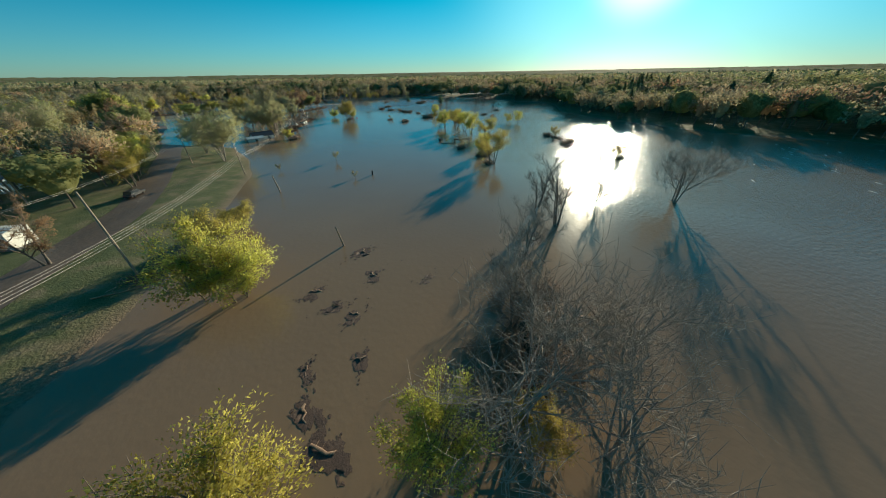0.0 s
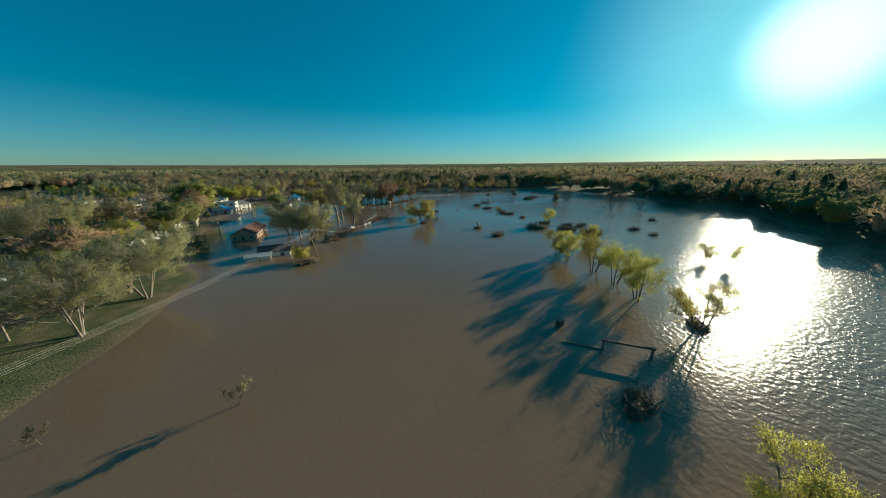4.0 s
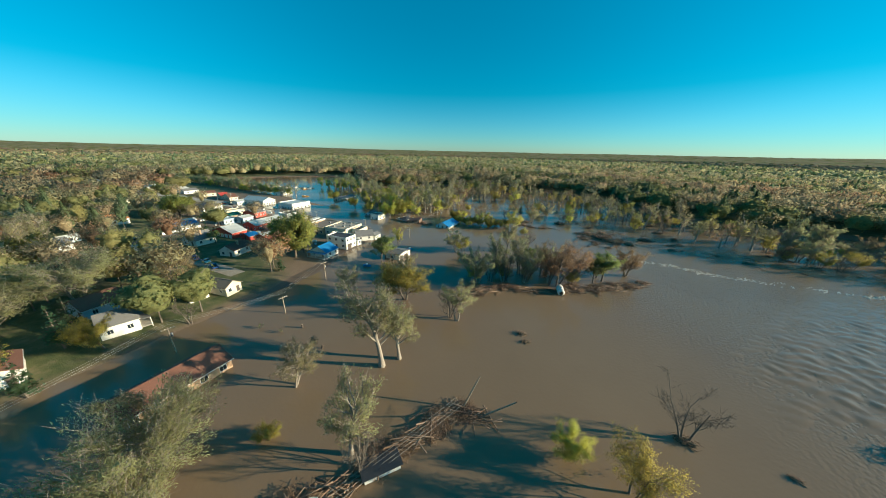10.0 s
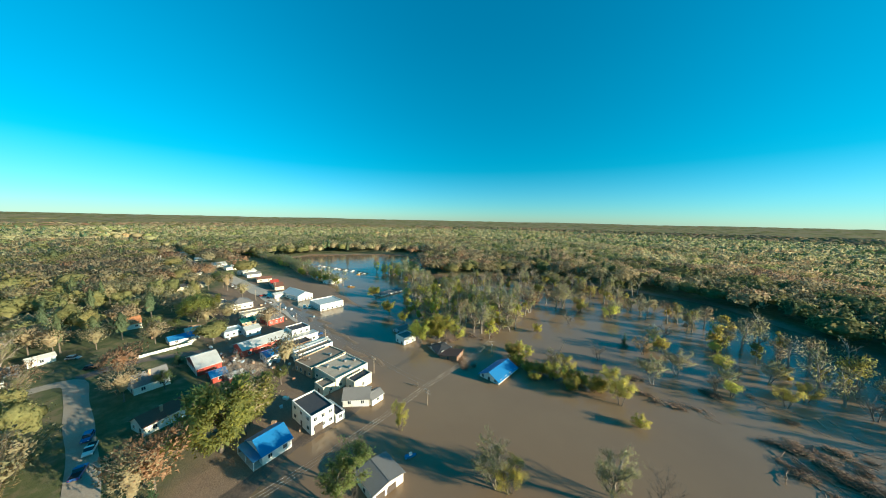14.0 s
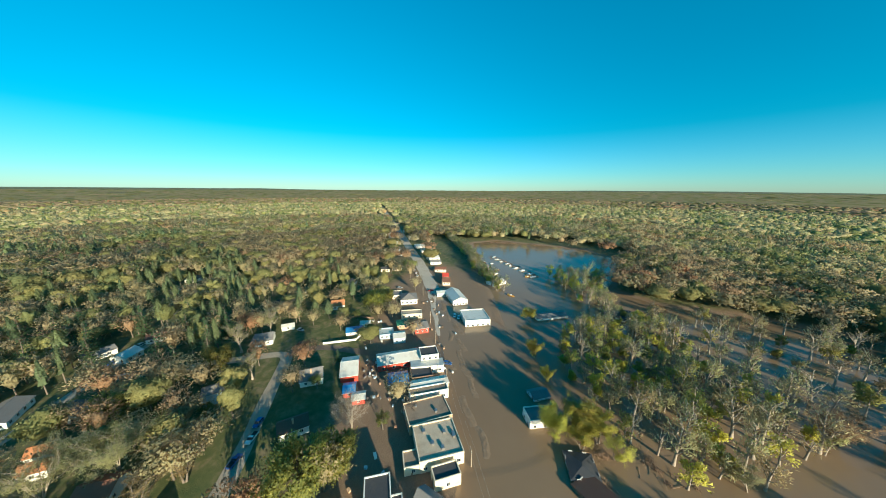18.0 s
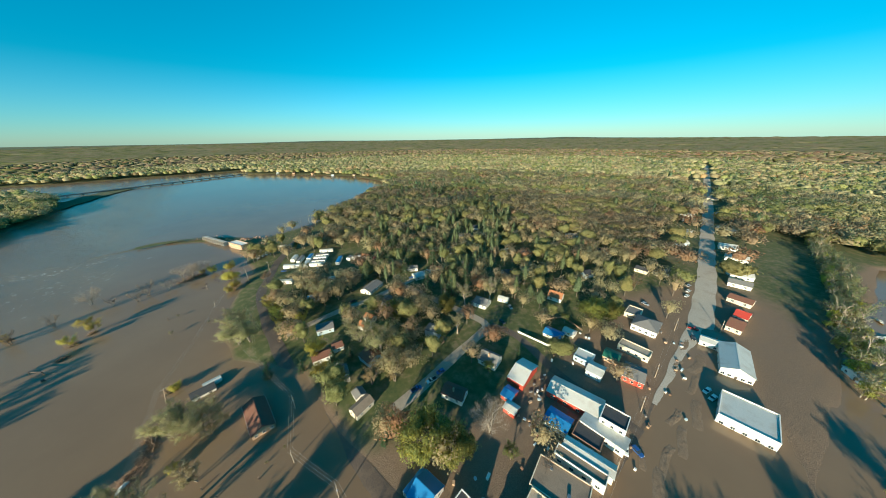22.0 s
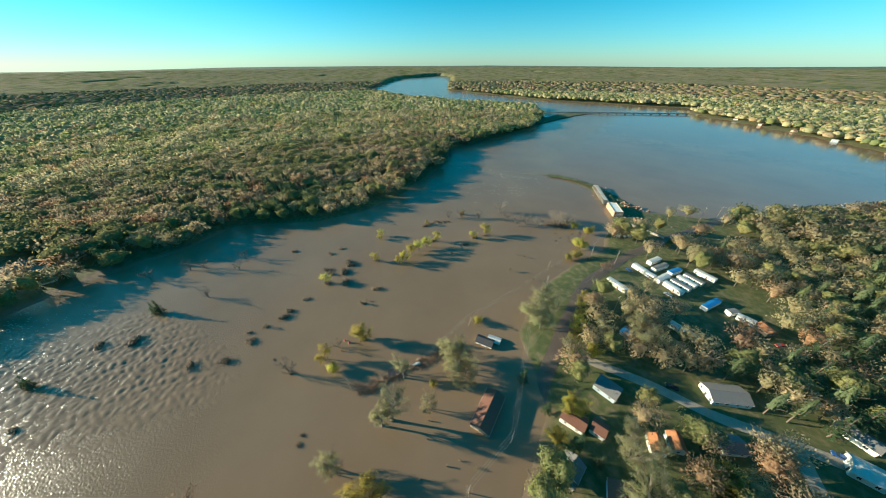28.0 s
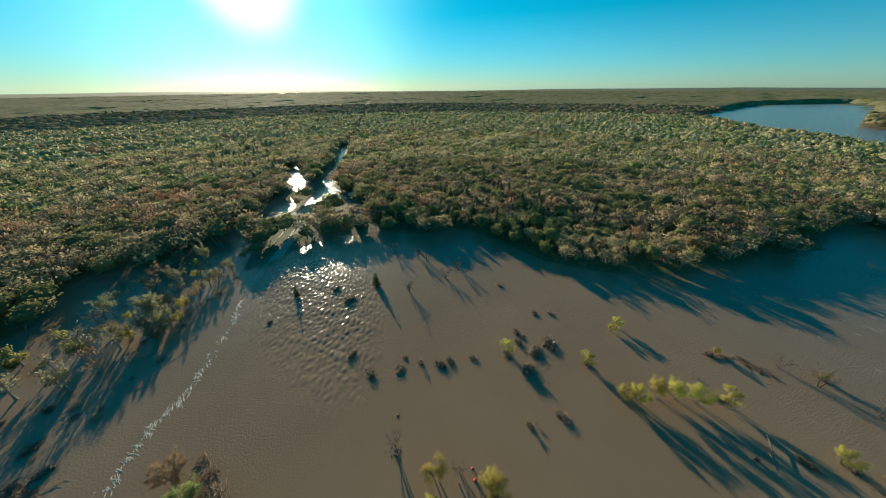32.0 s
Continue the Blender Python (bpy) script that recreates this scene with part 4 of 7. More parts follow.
for kind, x, y, s in [("willow", -46, 251, 1.0), ("rust", -44, 298, 0.6), ("spruce", -53, 301, 0.7), ("pale", -36, 269, 0.8), ("willow", -90, 343, 1.1), ("willow", -70, 343, 1.0), ("pale", -106, 351, 1.0), ("rust", -117, 321, 1.0),
                      ("green", -134, 397, 1.1), ("pale_tall", -104, 385, 0.9), ("pale", -30, 285, 0.8), ("bare", -58, 275, 0.7), ("pale", -150, 420, 1.0), ("willow", -120, 430, 1.1), ("pale_tall", -90, 415, 0.9)]:
    put_tree(kind, x, y, s)
for x, y, s in [(-52, -21, 1.0), (-35, -20, 1.4), (-36, -44, 1.0), (31, 65, 1.2), (15, 91, 1.0), (30, 62, 0.8), (50, -20, 0.8), (62, 111, 1.1), (-73, 100, 0.7), (-67, 102, 0.6)]:
    put_tree("shrub", x, y, s)
for x, y, s in [(-16, -97, 1.0), (23, 119, 0.85), (-23, 87, 0.7), (27, -83, 0.8), (41, -74, 0.8), (-12, -89, 0.8), (52, -66, 0.7), (120, 120, 0.7), (135, 95, 0.7), (-42, -109, 0.8),
                (-144, 170, 0.6), (-92, 91, 0.55), (-31, 132, 0.8), (146, 84, 0.8), (158, 108, 0.7), (164, 116, 0.8), (175, 136, 0.8), (-25, 207, 0.9), (15, 95, 0.5), (2, -95, 0.6)]:
    put_tree("bare", x, y, s)
for x, y, s in [(-51, -117, 0.95), (-43, -113, 1.0), (-47, -123, 0.8), (15, -106, 1.0), (-29, -100, 0.7), (-140, 147, 1.05), (-36, -119, 0.8)]:
    put_tree("bare_wide", x, y, s)
for x, y, s in [(-46, 69, 0.8), (-40, 66, 0.72), (-51, 74, 0.68), (-119, 1, 0.85), (-121, 63, 0.8), (-127, 78, 0.85)]:
    put_tree("pale_wide", x, y, s)
for x, y, s in [(-47, 92, 0.78), (-68, 125, 0.75), (-28, 131, 0.85), (-33, 159, 0.9), (-24, 164, 1.0), (-55, 185, 0.85), (-118, -50, 0.9),
                (-102, 6, 0.9), (-109, -9, 0.8), (-111, -21, 0.8), (-86, 25, 0.6), (-18, 168, 0.9), (-38, 163, 0.8), (-12, 181, 0.8), (-93, 9, 0.6)]:
    put_tree("pale", x, y, s)
for x, y, s in [(-35, 106, 1.05), (-33, 110, 0.8), (-26, 88, 0.75), (-51, 137, 0.7), (-30, 170, 0.8), (-22, 176, 0.8), (-169, 95, 0.7), (-193, 76, 0.85), (-212, 82, 0.8), (-34, 200, 0.75)]:
    put_tree("pale_tall", x, y, s)
for x, y, s in [(-6, 172, 1.15), (-10, 178, 0.95), (18, 198, 0.8), (-141, 4, 0.8), (-91, -59, 0.6), (-167, -40, 0.7), (-307, 143, 0.8), (-113, 95, 0.85), (-122, 101, 0.95), (-2, 180, 0.8)]:
    put_tree("rust", x, y, s)
for x, y, s in [(9, 186, 1.0), (6, 182, 0.8), (-79, 159, 0.95), (-128, -119, 0.5), (-138, 159, 0.6), (-93, 31, 0.7), (-161, 127, 0.55), (-131, 94, 0.5), (-146, 91, 0.55), (-228, 131, 0.6),
                (-20, 188, 0.7)]:
    put_tree("green", x, y, s)
for x, y, s in [(-75, 56, 0.95), (-89, 64, 0.8), (-104, 125, 0.6), (-180, 131, 0.7), (-35, 61, 0.4), (-39, 56, 0.45), (128, 143, 0.95), (131, 145, 0.8), (119, 195, 0.8), (121, 197, 0.6), (-103, 71, 0.95)]:
    put_tree("spruce", x, y, s)
for x, y, s in [(-111, 74, 0.45), (-181, 69, 0.9), (-172, 61, 0.8), (-195, 59, 0.95), (-166, 48, 0.6), (-185, 42, 0.9), (-210, 59, 0.85), (-206, 40, 0.9), (-222, 44, 0.85), (-187, 8, 0.8),
                (-197, -2, 0.9), (-185, -17, 0.9), (-203, -23, 1.0), (-191, -38, 0.9), (-208, -48, 0.95), (-197, -65, 0.9), (-220, -30, 0.9), (-218, 6, 0.9), (-228, 25, 0.9), (-156, 65, 0.55)]:
    put_tree("pine", x, y, s)
# the flooded woods between the main street and the pond
for kind, x, y, s in [("pale", -154, 285, 0.9), ("pale", -138, 296, 0.9), ("rust", -118, 325, 0.9), ("pale_tall", -106, 339, 0.9), ("rust", -104, 388, 0.9), ("pale", -72, 351, 0.9), ("willow", -91, 347, 0.8),
                      ("bush", -94, 284, 0.9), ("willow", -119, 240, 0.9), ("willow", -135, 234, 0.9), ("pale", -124, 304, 0.9), ("bare", -86, 312, 0.6), ("willow", -89, 245, 0.7), ("willow", -81, 248, 0.7),
                      ("pale", -67, 248, 0.7), ("willow", -64, 251, 0.8), ("spruce", -43, 303, 0.8), ("pale", -106, 274, 0.7), ("green", -145, 424, 1.0), ("pale", -162, 398, 1.0), ("green", -130, -125, 0.6)]:
    put_tree(kind, x, y, s)
for x, y, s in [(-179, 238, 0.7), (-219, 251, 0.7), (-134, 233, 0.9), (-125, 238, 0.9), (-160, 236, 0.5)]:
    put_tree("willow_wide", x, y, s)


def stand_of_trees(name, poly, step, seed, label, size=1.0):
    """A dense stand of tall budding trees in the water: trunks with limbs in one mesh, twig sprays in another."""
    rng = np.random.default_rng(seed)
    xs, ys = np.meshgrid(np.arange(min(p[0] for p in poly), max(p[0] for p in poly), step), np.arange(min(p[1] for p in poly), max(p[1] for p in poly), step))
    xs, ys = (xs + rng.uniform(-0.48, 0.48, xs.shape) * step).ravel(), (ys + rng.uniform(-0.48, 0.48, ys.shape) * step).ravel()
    ok = inside(xs, ys, poly)
    wood, cs, os, tone = Bits(), [], [], []
    for x, y in zip(xs[ok], ys[ok]):
        kind = rng.uniform()
        h = size * rng.uniform(10, 20) * (0.7 if kind < 0.3 else 1.0)
        w, ends = grow(rng, h, h * rng.uniform(0.2, 0.3), 1, 9, 3, rise=1.3 if kind > 0.3 else 0.9)
        at = np.array([x, y, -0.5])
        wood.add(np.concatenate(w.v) + at, np.concatenate(w.f))
        m = 520 if kind < 0.3 else (60 if kind > 0.85 else 300)
        c = ends[rng.integers(0, len(ends), m)] + rng.normal(size=(m, 3)) * 0.055 * h
        cs.append(c + at)
        o = c - np.array([0, 0, 0.5 * h])
        os.append(o / (np.linalg.norm(o, axis=1)[:, None] + 1e-9) + np.array([0, 0, 0.3]))
        tone.append(np.full(m, rng.uniform(0.36, 0.46) if kind < 0.3 else rng.uniform(0.54, 0.68 if kind < 0.7 else 0.86)))
    tagged(new("flooded_trunks", wood.mesh("flooded_trunks", PALEBARK, True)), label + ", their trunks and limbs", "woods", kind="stuff")
    c, tone = np.concatenate(cs), np.concatenate(tone)
    v, f, soft = leaf_sprays(c, np.concatenate(os), 0.66, rng, 0.6, np.where(tone > 0.5, 0.7, 0.2))
    tagged(new(name, crown_mesh(name, v, f, soft, np.repeat(tone, 3))), label, "woods", kind="stuff")


stand_of_trees("flooded_woods", [(-168, 245), (-199, 260), (-226, 312), (-218, 345), (-175, 324), (-145, 334), (-115, 322), (-103, 276), (-107, 252), (-128, 244)], 7.4, 41, "dense stand of pale budding trees in flood water")
stand_of_trees("flooded_woods", [(-323, 312), (-313, 370), (-270, 346), (-226, 318), (-236, 303)], 7.4, 42, "strip of pale budding trees beside the flooded pond")
stand_of_trees("bank_woods", [(-667, 224), (-560, 237), (-426, 250), (-330, 250), (-277, 253), (-277, 244), (-330, 236), (-426, 236), (-560, 224), (-667, 212)], 5.0, 44, "row of budding trees along the pond's bank", 0.85)
stand_of_trees("flooded_woods", [(-215, 365), (-180, 445), (-60, 445), (-75, 380), (-110, 332), (-145, 342), (-175, 332)], 13.0, 45, "open stand of budding trees in the flooded inlet")
stand_of_trees("flooded_woods", [(-60, 405), (-5, 385), (40, 340), (85, 300), (110, 262), (70, 262), (20, 300), (-40, 350), (-75, 380)], 11.0, 43, "scattered budding trees in the flooded backwater")
# the clipped hedge row beside the road
for i in range(7):
    put_tree("willow", -88.5 + 0.35 * i, 20 - 6.5 * i, 0.7 + 0.08 * (i % 3))
# drowned woods north of the broken road
wet_rng = random.Random(31)
for i in range(46):
    u, v = wet_rng.random(), wet_rng.random()
    put_tree(wet_rng.choice(["pale", "pale", "bare", "rust", "willow", "pale_tall"]), 84 + 86 * u, 252 + 62 * v - 6 * (u > 0.6), wet_rng.uniform(0.55, 0.85))
for i in range(22):
    put_tree(wet_rng.choice(["pale", "bare", "willow", "willow"]), wet_rng.uniform(-45, 70), wet_rng.uniform(275, 335), wet_rng.uniform(0.5, 0.8))
# ---- building blocks ----


def part(name, bm, mat, parent, label="", smooth=False):
    me = bpy.data.meshes.new(name)
    bm.to_mesh(me)
    bm.free()
    if smooth:
        me.polygons.foreach_set("use_smooth", np.ones(len(me.polygons), bool))
    me.materials.append(mat)
    ob = new(name, me)
    ob.parent = parent
    if label:
        ob["label"] = label
    return ob


def box(bm, x0, x1, y0, y1, z0, z1, m=None):
    vs = [bm.verts.new((x, y, z)) for z in (z0, z1) for x, y in ((x0, y0), (x1, y0), (x1, y1), (x0, y1))]
    for f in ((0, 3, 2, 1), (4, 5, 6, 7), (0, 1, 5, 4), (1, 2, 6, 5), (2, 3, 7, 6), (3, 0, 4, 7)):
        bm.faces.new([vs[i] for i in f])
    if m is not None:
        bmesh.ops.transform(bm, matrix=m, verts=vs)
    return vs


def boxes(*dims):
    bm = bmesh.new()
    for d in dims:
        box(bm, *d)
    return bm


def prism(bm, poly, y0, y1):
    """Extrude an outline given in x and z along y."""
    a = [bm.verts.new((x, y0, z)) for x, z in poly]
    b = [bm.verts.new((x, y1, z)) for x, z in poly]
    n = len(poly)
    bm.faces.new(a)
    bm.faces.new(b[::-1])
    for i in range(n):
        bm.faces.new((a[i], b[i], b[(i + 1) % n], a[(i + 1) % n]))


def window(parent, w, h, m, frame_mat=None):
    t = 0.09
    bm = boxes((-w / 2 - t, w / 2 + t, -0.05, 0.05, h, h + t), (-w / 2 - t, w / 2 + t, -0.08, 0.05, -t, 0), (-w / 2 - t, -w / 2, -0.05, 0.05, 0, h),
               (w / 2, w / 2 + t, -0.05, 0.05, 0, h), (-0.03, 0.03, -0.04, 0.04, 0, h))
    fr = part("window", bm, frame_mat or FRAME, parent)
    fr.matrix_basis = m
    pn = part("pane", boxes((-w / 2, w / 2, -0.015, 0.015, 0, h)), GLASS, fr)
    return fr


def house(name, label, x, y, w, d, rot, h, wall, roof, kind="gable", pitch=0.42, z=None, wins=3, chimney=False, parapet=None, porch=False, category="house", garage=0, eave=0.35):
    """A building: w along its own x, d along its y; a gable's ridge runs along y."""
    z = max(hgt(x, y), -0.9) if z is None else z
    top = new(name)
    top.matrix_basis = pose(x, y, z, 0, 0, rot)
    tagged(top, label, category)
    BUILT.append((x, y, 0.5 * math.hypot(w, d) + 1.5))
    t, rise = 0.22, 0.0
    if kind == "gable":
        rise = pitch * w / 2
        bm = bmesh.new()
        prism(bm, [(-w / 2, -0.8), (w / 2, -0.8), (w / 2, h), (0, h + rise), (-w / 2, h)], -d / 2, -d / 2 + t)
        prism(bm, [(-w / 2, -0.8), (w / 2, -0.8), (w / 2, h), (0, h + rise), (-w / 2, h)], d / 2 - t, d / 2)
        box(bm, -w / 2, -w / 2 + t, -d / 2 + t, d / 2 - t, -0.8, h)
        box(bm, w / 2 - t, w / 2, -d / 2 + t, d / 2 - t, -0.8, h)
        part("wall", bm, wall, top)
        e = eave
        for sgn in (-1, 1):
            bm = bmesh.new()
            lo = (sgn * (w / 2 + e), h - e * pitch)
            hi = (0, h + rise)
            poly = [lo, hi, (hi[0], hi[1] + 0.16), (lo[0], lo[1] + 0.16)]
            prism(bm, poly if sgn < 0 else poly[::-1], -d / 2 - e, d / 2 + e)
            part("roof", bm, roof, top)
        part("ridge_cap", boxes((-0.14, 0.14, -d / 2 - e, d / 2 + e, h + rise + 0.12, h + rise + 0.2)), roof, top)
        for sgn in (-1, 1):
            part("gutter", boxes((sgn * (w / 2 + e) - 0.06, sgn * (w / 2 + e) + 0.06, -d / 2 - e, d / 2 + e, h - e * pitch - 0.04, h - e * pitch + 0.08)), FRAME, top)
    else:
        bm = boxes((-w / 2, w / 2, -d / 2, -d / 2 + t, -0.8, h), (-w / 2, w / 2, d / 2 - t, d / 2, -0.8, h), (-w / 2, -w / 2 + t, -d / 2 + t, d / 2 - t, -0.8, h),
                   (w / 2 - t, w / 2, -d / 2 + t, d / 2 - t, -0.8, h))
        part("wall", bm, wall, top)
        if kind == "flat":
            part("roof", boxes((-w / 2 + t, w / 2 - t, -d / 2 + t, d / 2 - t, h - 0.55, h - 0.35)), roof, top)
            part("coping", boxes((-w / 2 - 0.06, w / 2 + 0.06, -d / 2 - 0.06, -d / 2 + t + 0.05, h, h + 0.1), (-w / 2 - 0.06, w / 2 + 0.06, d / 2 - t - 0.05, d / 2 + 0.06, h, h + 0.1),
                                 (-w / 2 - 0.06, -w / 2 + t + 0.05, -d / 2 + t + 0.05, d / 2 - t - 0.05, h, h + 0.1), (w / 2 - t - 0.05, w / 2 + 0.06, -d / 2 + t + 0.05, d / 2 - t - 0.05, h, h + 0.1)),
                 parapet or wall, top)
        elif kind == "hip":
            e, rise = eave, pitch * min(w, d) / 2
            bm = bmesh.new()
            c = [bm.verts.new(p) for p in ((-w / 2 - e, -d / 2 - e, h), (w / 2 + e, -d / 2 - e, h), (w / 2 + e, d / 2 + e, h), (-w / 2 - e, d / 2 + e, h))]
            if d >= w:
                r = [bm.verts.new((0, -d / 2 + w / 2, h + rise)), bm.verts.new((0, d / 2 - w / 2, h + rise))]
                fs = ((c[0], c[1], r[0]), (c[1], c[2], r[1], r[0]), (c[2], c[3], r[1]), (c[3], c[0], r[0], r[1]))
            else:
                r = [bm.verts.new((-w / 2 + d / 2, 0, h + rise)), bm.verts.new((w / 2 - d / 2, 0, h + rise))]
                fs = ((c[0], c[1], r[1], r[0]), (c[1], c[2], r[1]), (c[2], c[3], r[0], r[1]), (c[3], c[0], r[0]))
            for f in fs:
                bm.faces.new(f)
            bm.faces.new(c[::-1])
            part("roof", bm, roof, top)
            part("fascia", boxes((-w / 2 - e, w / 2 + e, -d / 2 - e, -d / 2 - e + 0.05, h - 0.18, h - 0.004), (-w / 2 - e, w / 2 + e, d / 2 + e - 0.05, d / 2 + e, h - 0.18, h - 0.004),
                                 (-w / 2 - e, -w / 2 - e + 0.05, -d / 2 - e + 0.05, d / 2 + e - 0.05, h - 0.18, h - 0.004), (w / 2 + e - 0.05, w / 2 + e, -d / 2 - e + 0.05, d / 2 + e - 0.05, h - 0.18, h - 0.004)), FRAME, top)
        elif kind == "shed":
            e, rise = eave, pitch * w
            bm = bmesh.new()
            prism(bm, [(-w / 2 - e, h + 0.02), (w / 2 + e, h + rise), (w / 2 + e, h + rise + 0.14), (-w / 2 - e, h + 0.16)], -d / 2 - e, d / 2 + e)
            part("roof", bm, roof, top)
            bm = bmesh.new()
            prism(bm, [(-w / 2, h), (w / 2, h), (w / 2, h + rise - 0.02)], -d / 2, -d / 2 + t)
            prism(bm, [(-w / 2, h), (w / 2, h), (w / 2, h + rise - 0.02)], d / 2 - t, d / 2)
            box(bm, w / 2 - t, w / 2, -d / 2 + t, d / 2 - t, h, h + rise - 0.02)
            part("gable_wall", bm, wall, top)
    # windows and doors, on all four sides
    sill = 1.0 if h < 5 else 1.1
    for side, ln in ((0, w), (1, d), (2, w), (3, d)):
        n = min(wins, int(ln / 2.4))
        turn = Matrix.Rotation(side * math.pi / 2, 4, "Z")
        off = d / 2 if side % 2 == 0 else w / 2
        for i in range(n):
            u = (i + 0.5) / n * ln - ln / 2
            for lev in range(2 if h > 5.8 else 1):
                if side == 0 and i == n // 2 and lev == 0:
                    dr = part("door", boxes((u - 0.48, u + 0.48, -0.06, 0.06, 0.05, 2.08)), DOORM if not garage else FRAME, top)
                    dr.matrix_basis = turn @ pose(0, -off, 0)
                    part("handle", boxes((u + 0.32, u + 0.38, -0.13, -0.06, 0.95, 1.1)), STEEL, dr)
                    continue
                window(top, 1.0 if ln < 12 else 1.3, 1.15, turn @ pose(u, -off, sill + lev * 2.9))
    if garage:
        for i in range(garage):
            u = (i + 0.5) / garage * w - w / 2
            gd = part("garage_door", boxes(*[(u - 1.1, u + 1.1, -0.05, 0.05, 0.1 + 0.55 * k, 0.62 + 0.55 * k) for k in range(4)]), FRAME, top)
            gd.matrix_basis = pose(0, -d / 2 - 0.03, 0)
    if chimney:
        part("chimney", boxes((w * 0.2 - 0.35, w * 0.2 + 0.35, -0.3, 0.3, h, h + rise + 0.9), (w * 0.2 - 0.42, w * 0.2 + 0.42, -0.37, 0.37, h + rise + 0.9, h + rise + 1.02)), TANB, top)
    if porch:
        part("porch_roof", boxes((-w / 2, w / 2, -d / 2 - 2.2, -d / 2 - 0.01, 2.45, 2.58)), roof, top)
        for u in (-w / 2 + 0.1, 0, w / 2 - 0.1):
            part("porch_post", boxes((u - 0.07, u + 0.07, -d / 2 - 2.15, -d / 2 - 2.01, -0.5, 2.45)), FRAME, top)
        part("porch_floor", boxes((-w / 2, w / 2, -d / 2 - 2.2, -d / 2 - 0.01, 0.1, 0.25)), CONC, top)
    return top


def roof_box(parent, x, y, z, w=1.2, d=0.9, h=0.8):
    ac = part("roof_unit", boxes((x - w / 2, x + w / 2, y - d / 2, y + d / 2, z, z + h), (x - w / 2 - 0.05, x + w / 2 + 0.05, y - d / 2 - 0.05, y + d / 2 + 0.05, z + h, z + h + 0.06)), STEEL, parent)
    return ac


# ---- main street, south side, from the flood westwards ----
AX = 8.0
b1 = house("store", "white two-storey store with a dark flat roof in flood water", -109.9, 161.0, 12.2, 7.5, AX, 6.0, WHITE, DARKR, "flat", wins=3, category="store")
part("loading_door", boxes((-1.3, 1.3, -0.08, 0.06, -0.3, 2.6)), DOORM, b1).matrix_basis = pose(6.13, -1.5, 0, 0, 0, 90)
house("store_annex", "small white lean-to beside the store", -108.1, 166.7, 9.0, 3.2, AX, 2.6, WHITE, DARKR, "flat", wins=1, category="shed")
house("cottage", "white gabled cottage with a grey roof in flood water", -108.9, 176.1, 6.4, 9.0, 52 + 90, 2.7, WHITE, GREYR, "gable", 0.75, wins=2)
house("cottage_wing", "low white wing of the flooded cottage", -105.4, 180.6, 4.5, 5.0, AX, 2.4, WHITE, GREYR, "gable", 0.5, wins=1, category="house")
house("store", "cream store with a black flat roof", -117.1, 181.1, 4.8, 8.5, AX + 4, 4.2, CREAM, DARKR, "flat", wins=1, category="store")
house("storehouse", "cream storehouse with a brown flat roof", -122.7, 170.5, 6, 6, AX, 3.4, CREAM, BRNFLAT, "flat", wins=1, category="store")
b3 = house("shop", "broad shop with a tan flat roof and vents", -128.3, 179.1, 14.6, 15.2, AX + 2, 4.6, CREAM, TANR, "flat", wins=4, category="shop")
for u, v in ((-2, 3), (1.5, -2), (-4, -4), (4, 1), (0, 6)):
    roof_box(b3, u, v, 4.25, 1.3 if u else 2.0, 1.0, 0.7)
b4 = house("shop", "long shop with a weathered brown-grey flat roof", -142.0, 176.1, 11.6, 17.2, AX + 6, 4.4, TANB, BRNFLAT, "flat", wins=4, parapet=CREAM, category="shop")
roof_box(b4, 2, 3, 4.05)
roof_box(b4, -3, -4, 4.05, 0.8, 0.8, 0.5)
house("shop", "long shop with a pale roof and white parapet", -153.5, 177.1, 4.4, 17.0, AX + 2, 4.3, WHITE, BRNFLAT, "flat", wins=4, category="shop")
house("shop", "long shop with a pale grey metal roof", -158.8, 177.6, 5.0, 17.0, AX + 2, 3.6, CREAM, METALR, "gable", 0.22, wins=4, category="shop")
house("shed", "black flat-roofed shed behind the shops", -167.0, 174.0, 8.7, 10.1, AX, 3.6, BROWNW, DARKR, "flat", wins=2, category="shed")
house("shed", "small white shed with a blue and white roof", -163.9, 163.0, 7.6, 9.2, AX, 3.0, WHITE, BLUER, "gable", 0.3, wins=2, category="shed")
house("shop", "low white shop front with a pale blue roof", -173.1, 177.1, 6.5, 16.1, AX - 5, 3.4, WHITE, METALR, "shed", 0.12, wins=4, category="shop")
house("shop", "tall white shop with a black flat roof", -179.7, 178.1, 8.1, 9.3, AX, 6.4, WHITE, DARKR, "flat", wins=3, category="shop")
house("long_barn", "long red barn with a pale metal roof", -179.7, 162.0, 10.5, 21.6, 11, 3.6, REDW, METALR, "gable", 0.36, wins=4, category="barn")
r1 = house("red_barn", "red barn with white doors and a pale metal roof", -173.1, 138.8, 15.6, 8.0, 9 + 0, 3.2, REDW, METALR, "gable", 0.34, wins=0, garage=5, category="barn")
house("red_shed", "small red shed with a blue metal roof", -158.8, 141.8, 6.6, 5.1, AX, 2.4, REDW, BLUER, "gable", 0.35, wins=1, category="shed")
house("red_shed", "small red shed with a white roof", -153.7, 146.9, 4.8, 5.3, AX, 2.4, REDW, METALR, "gable", 0.3, wins=1, category="shed")
house("blue_house", "house with a blue metal roof and white porch", -106.9, 147.9, 9.5, 7.7, 12, 2.7, WHITE, BLUER, "gable", 0.5, wins=2, porch=True)
house("shop", "long light blue building with a white roof", -207.7, 152.9, 8.0, 8.5, AX, 3.3, BLUEW, METALR, "flat", wins=3, category="shop")
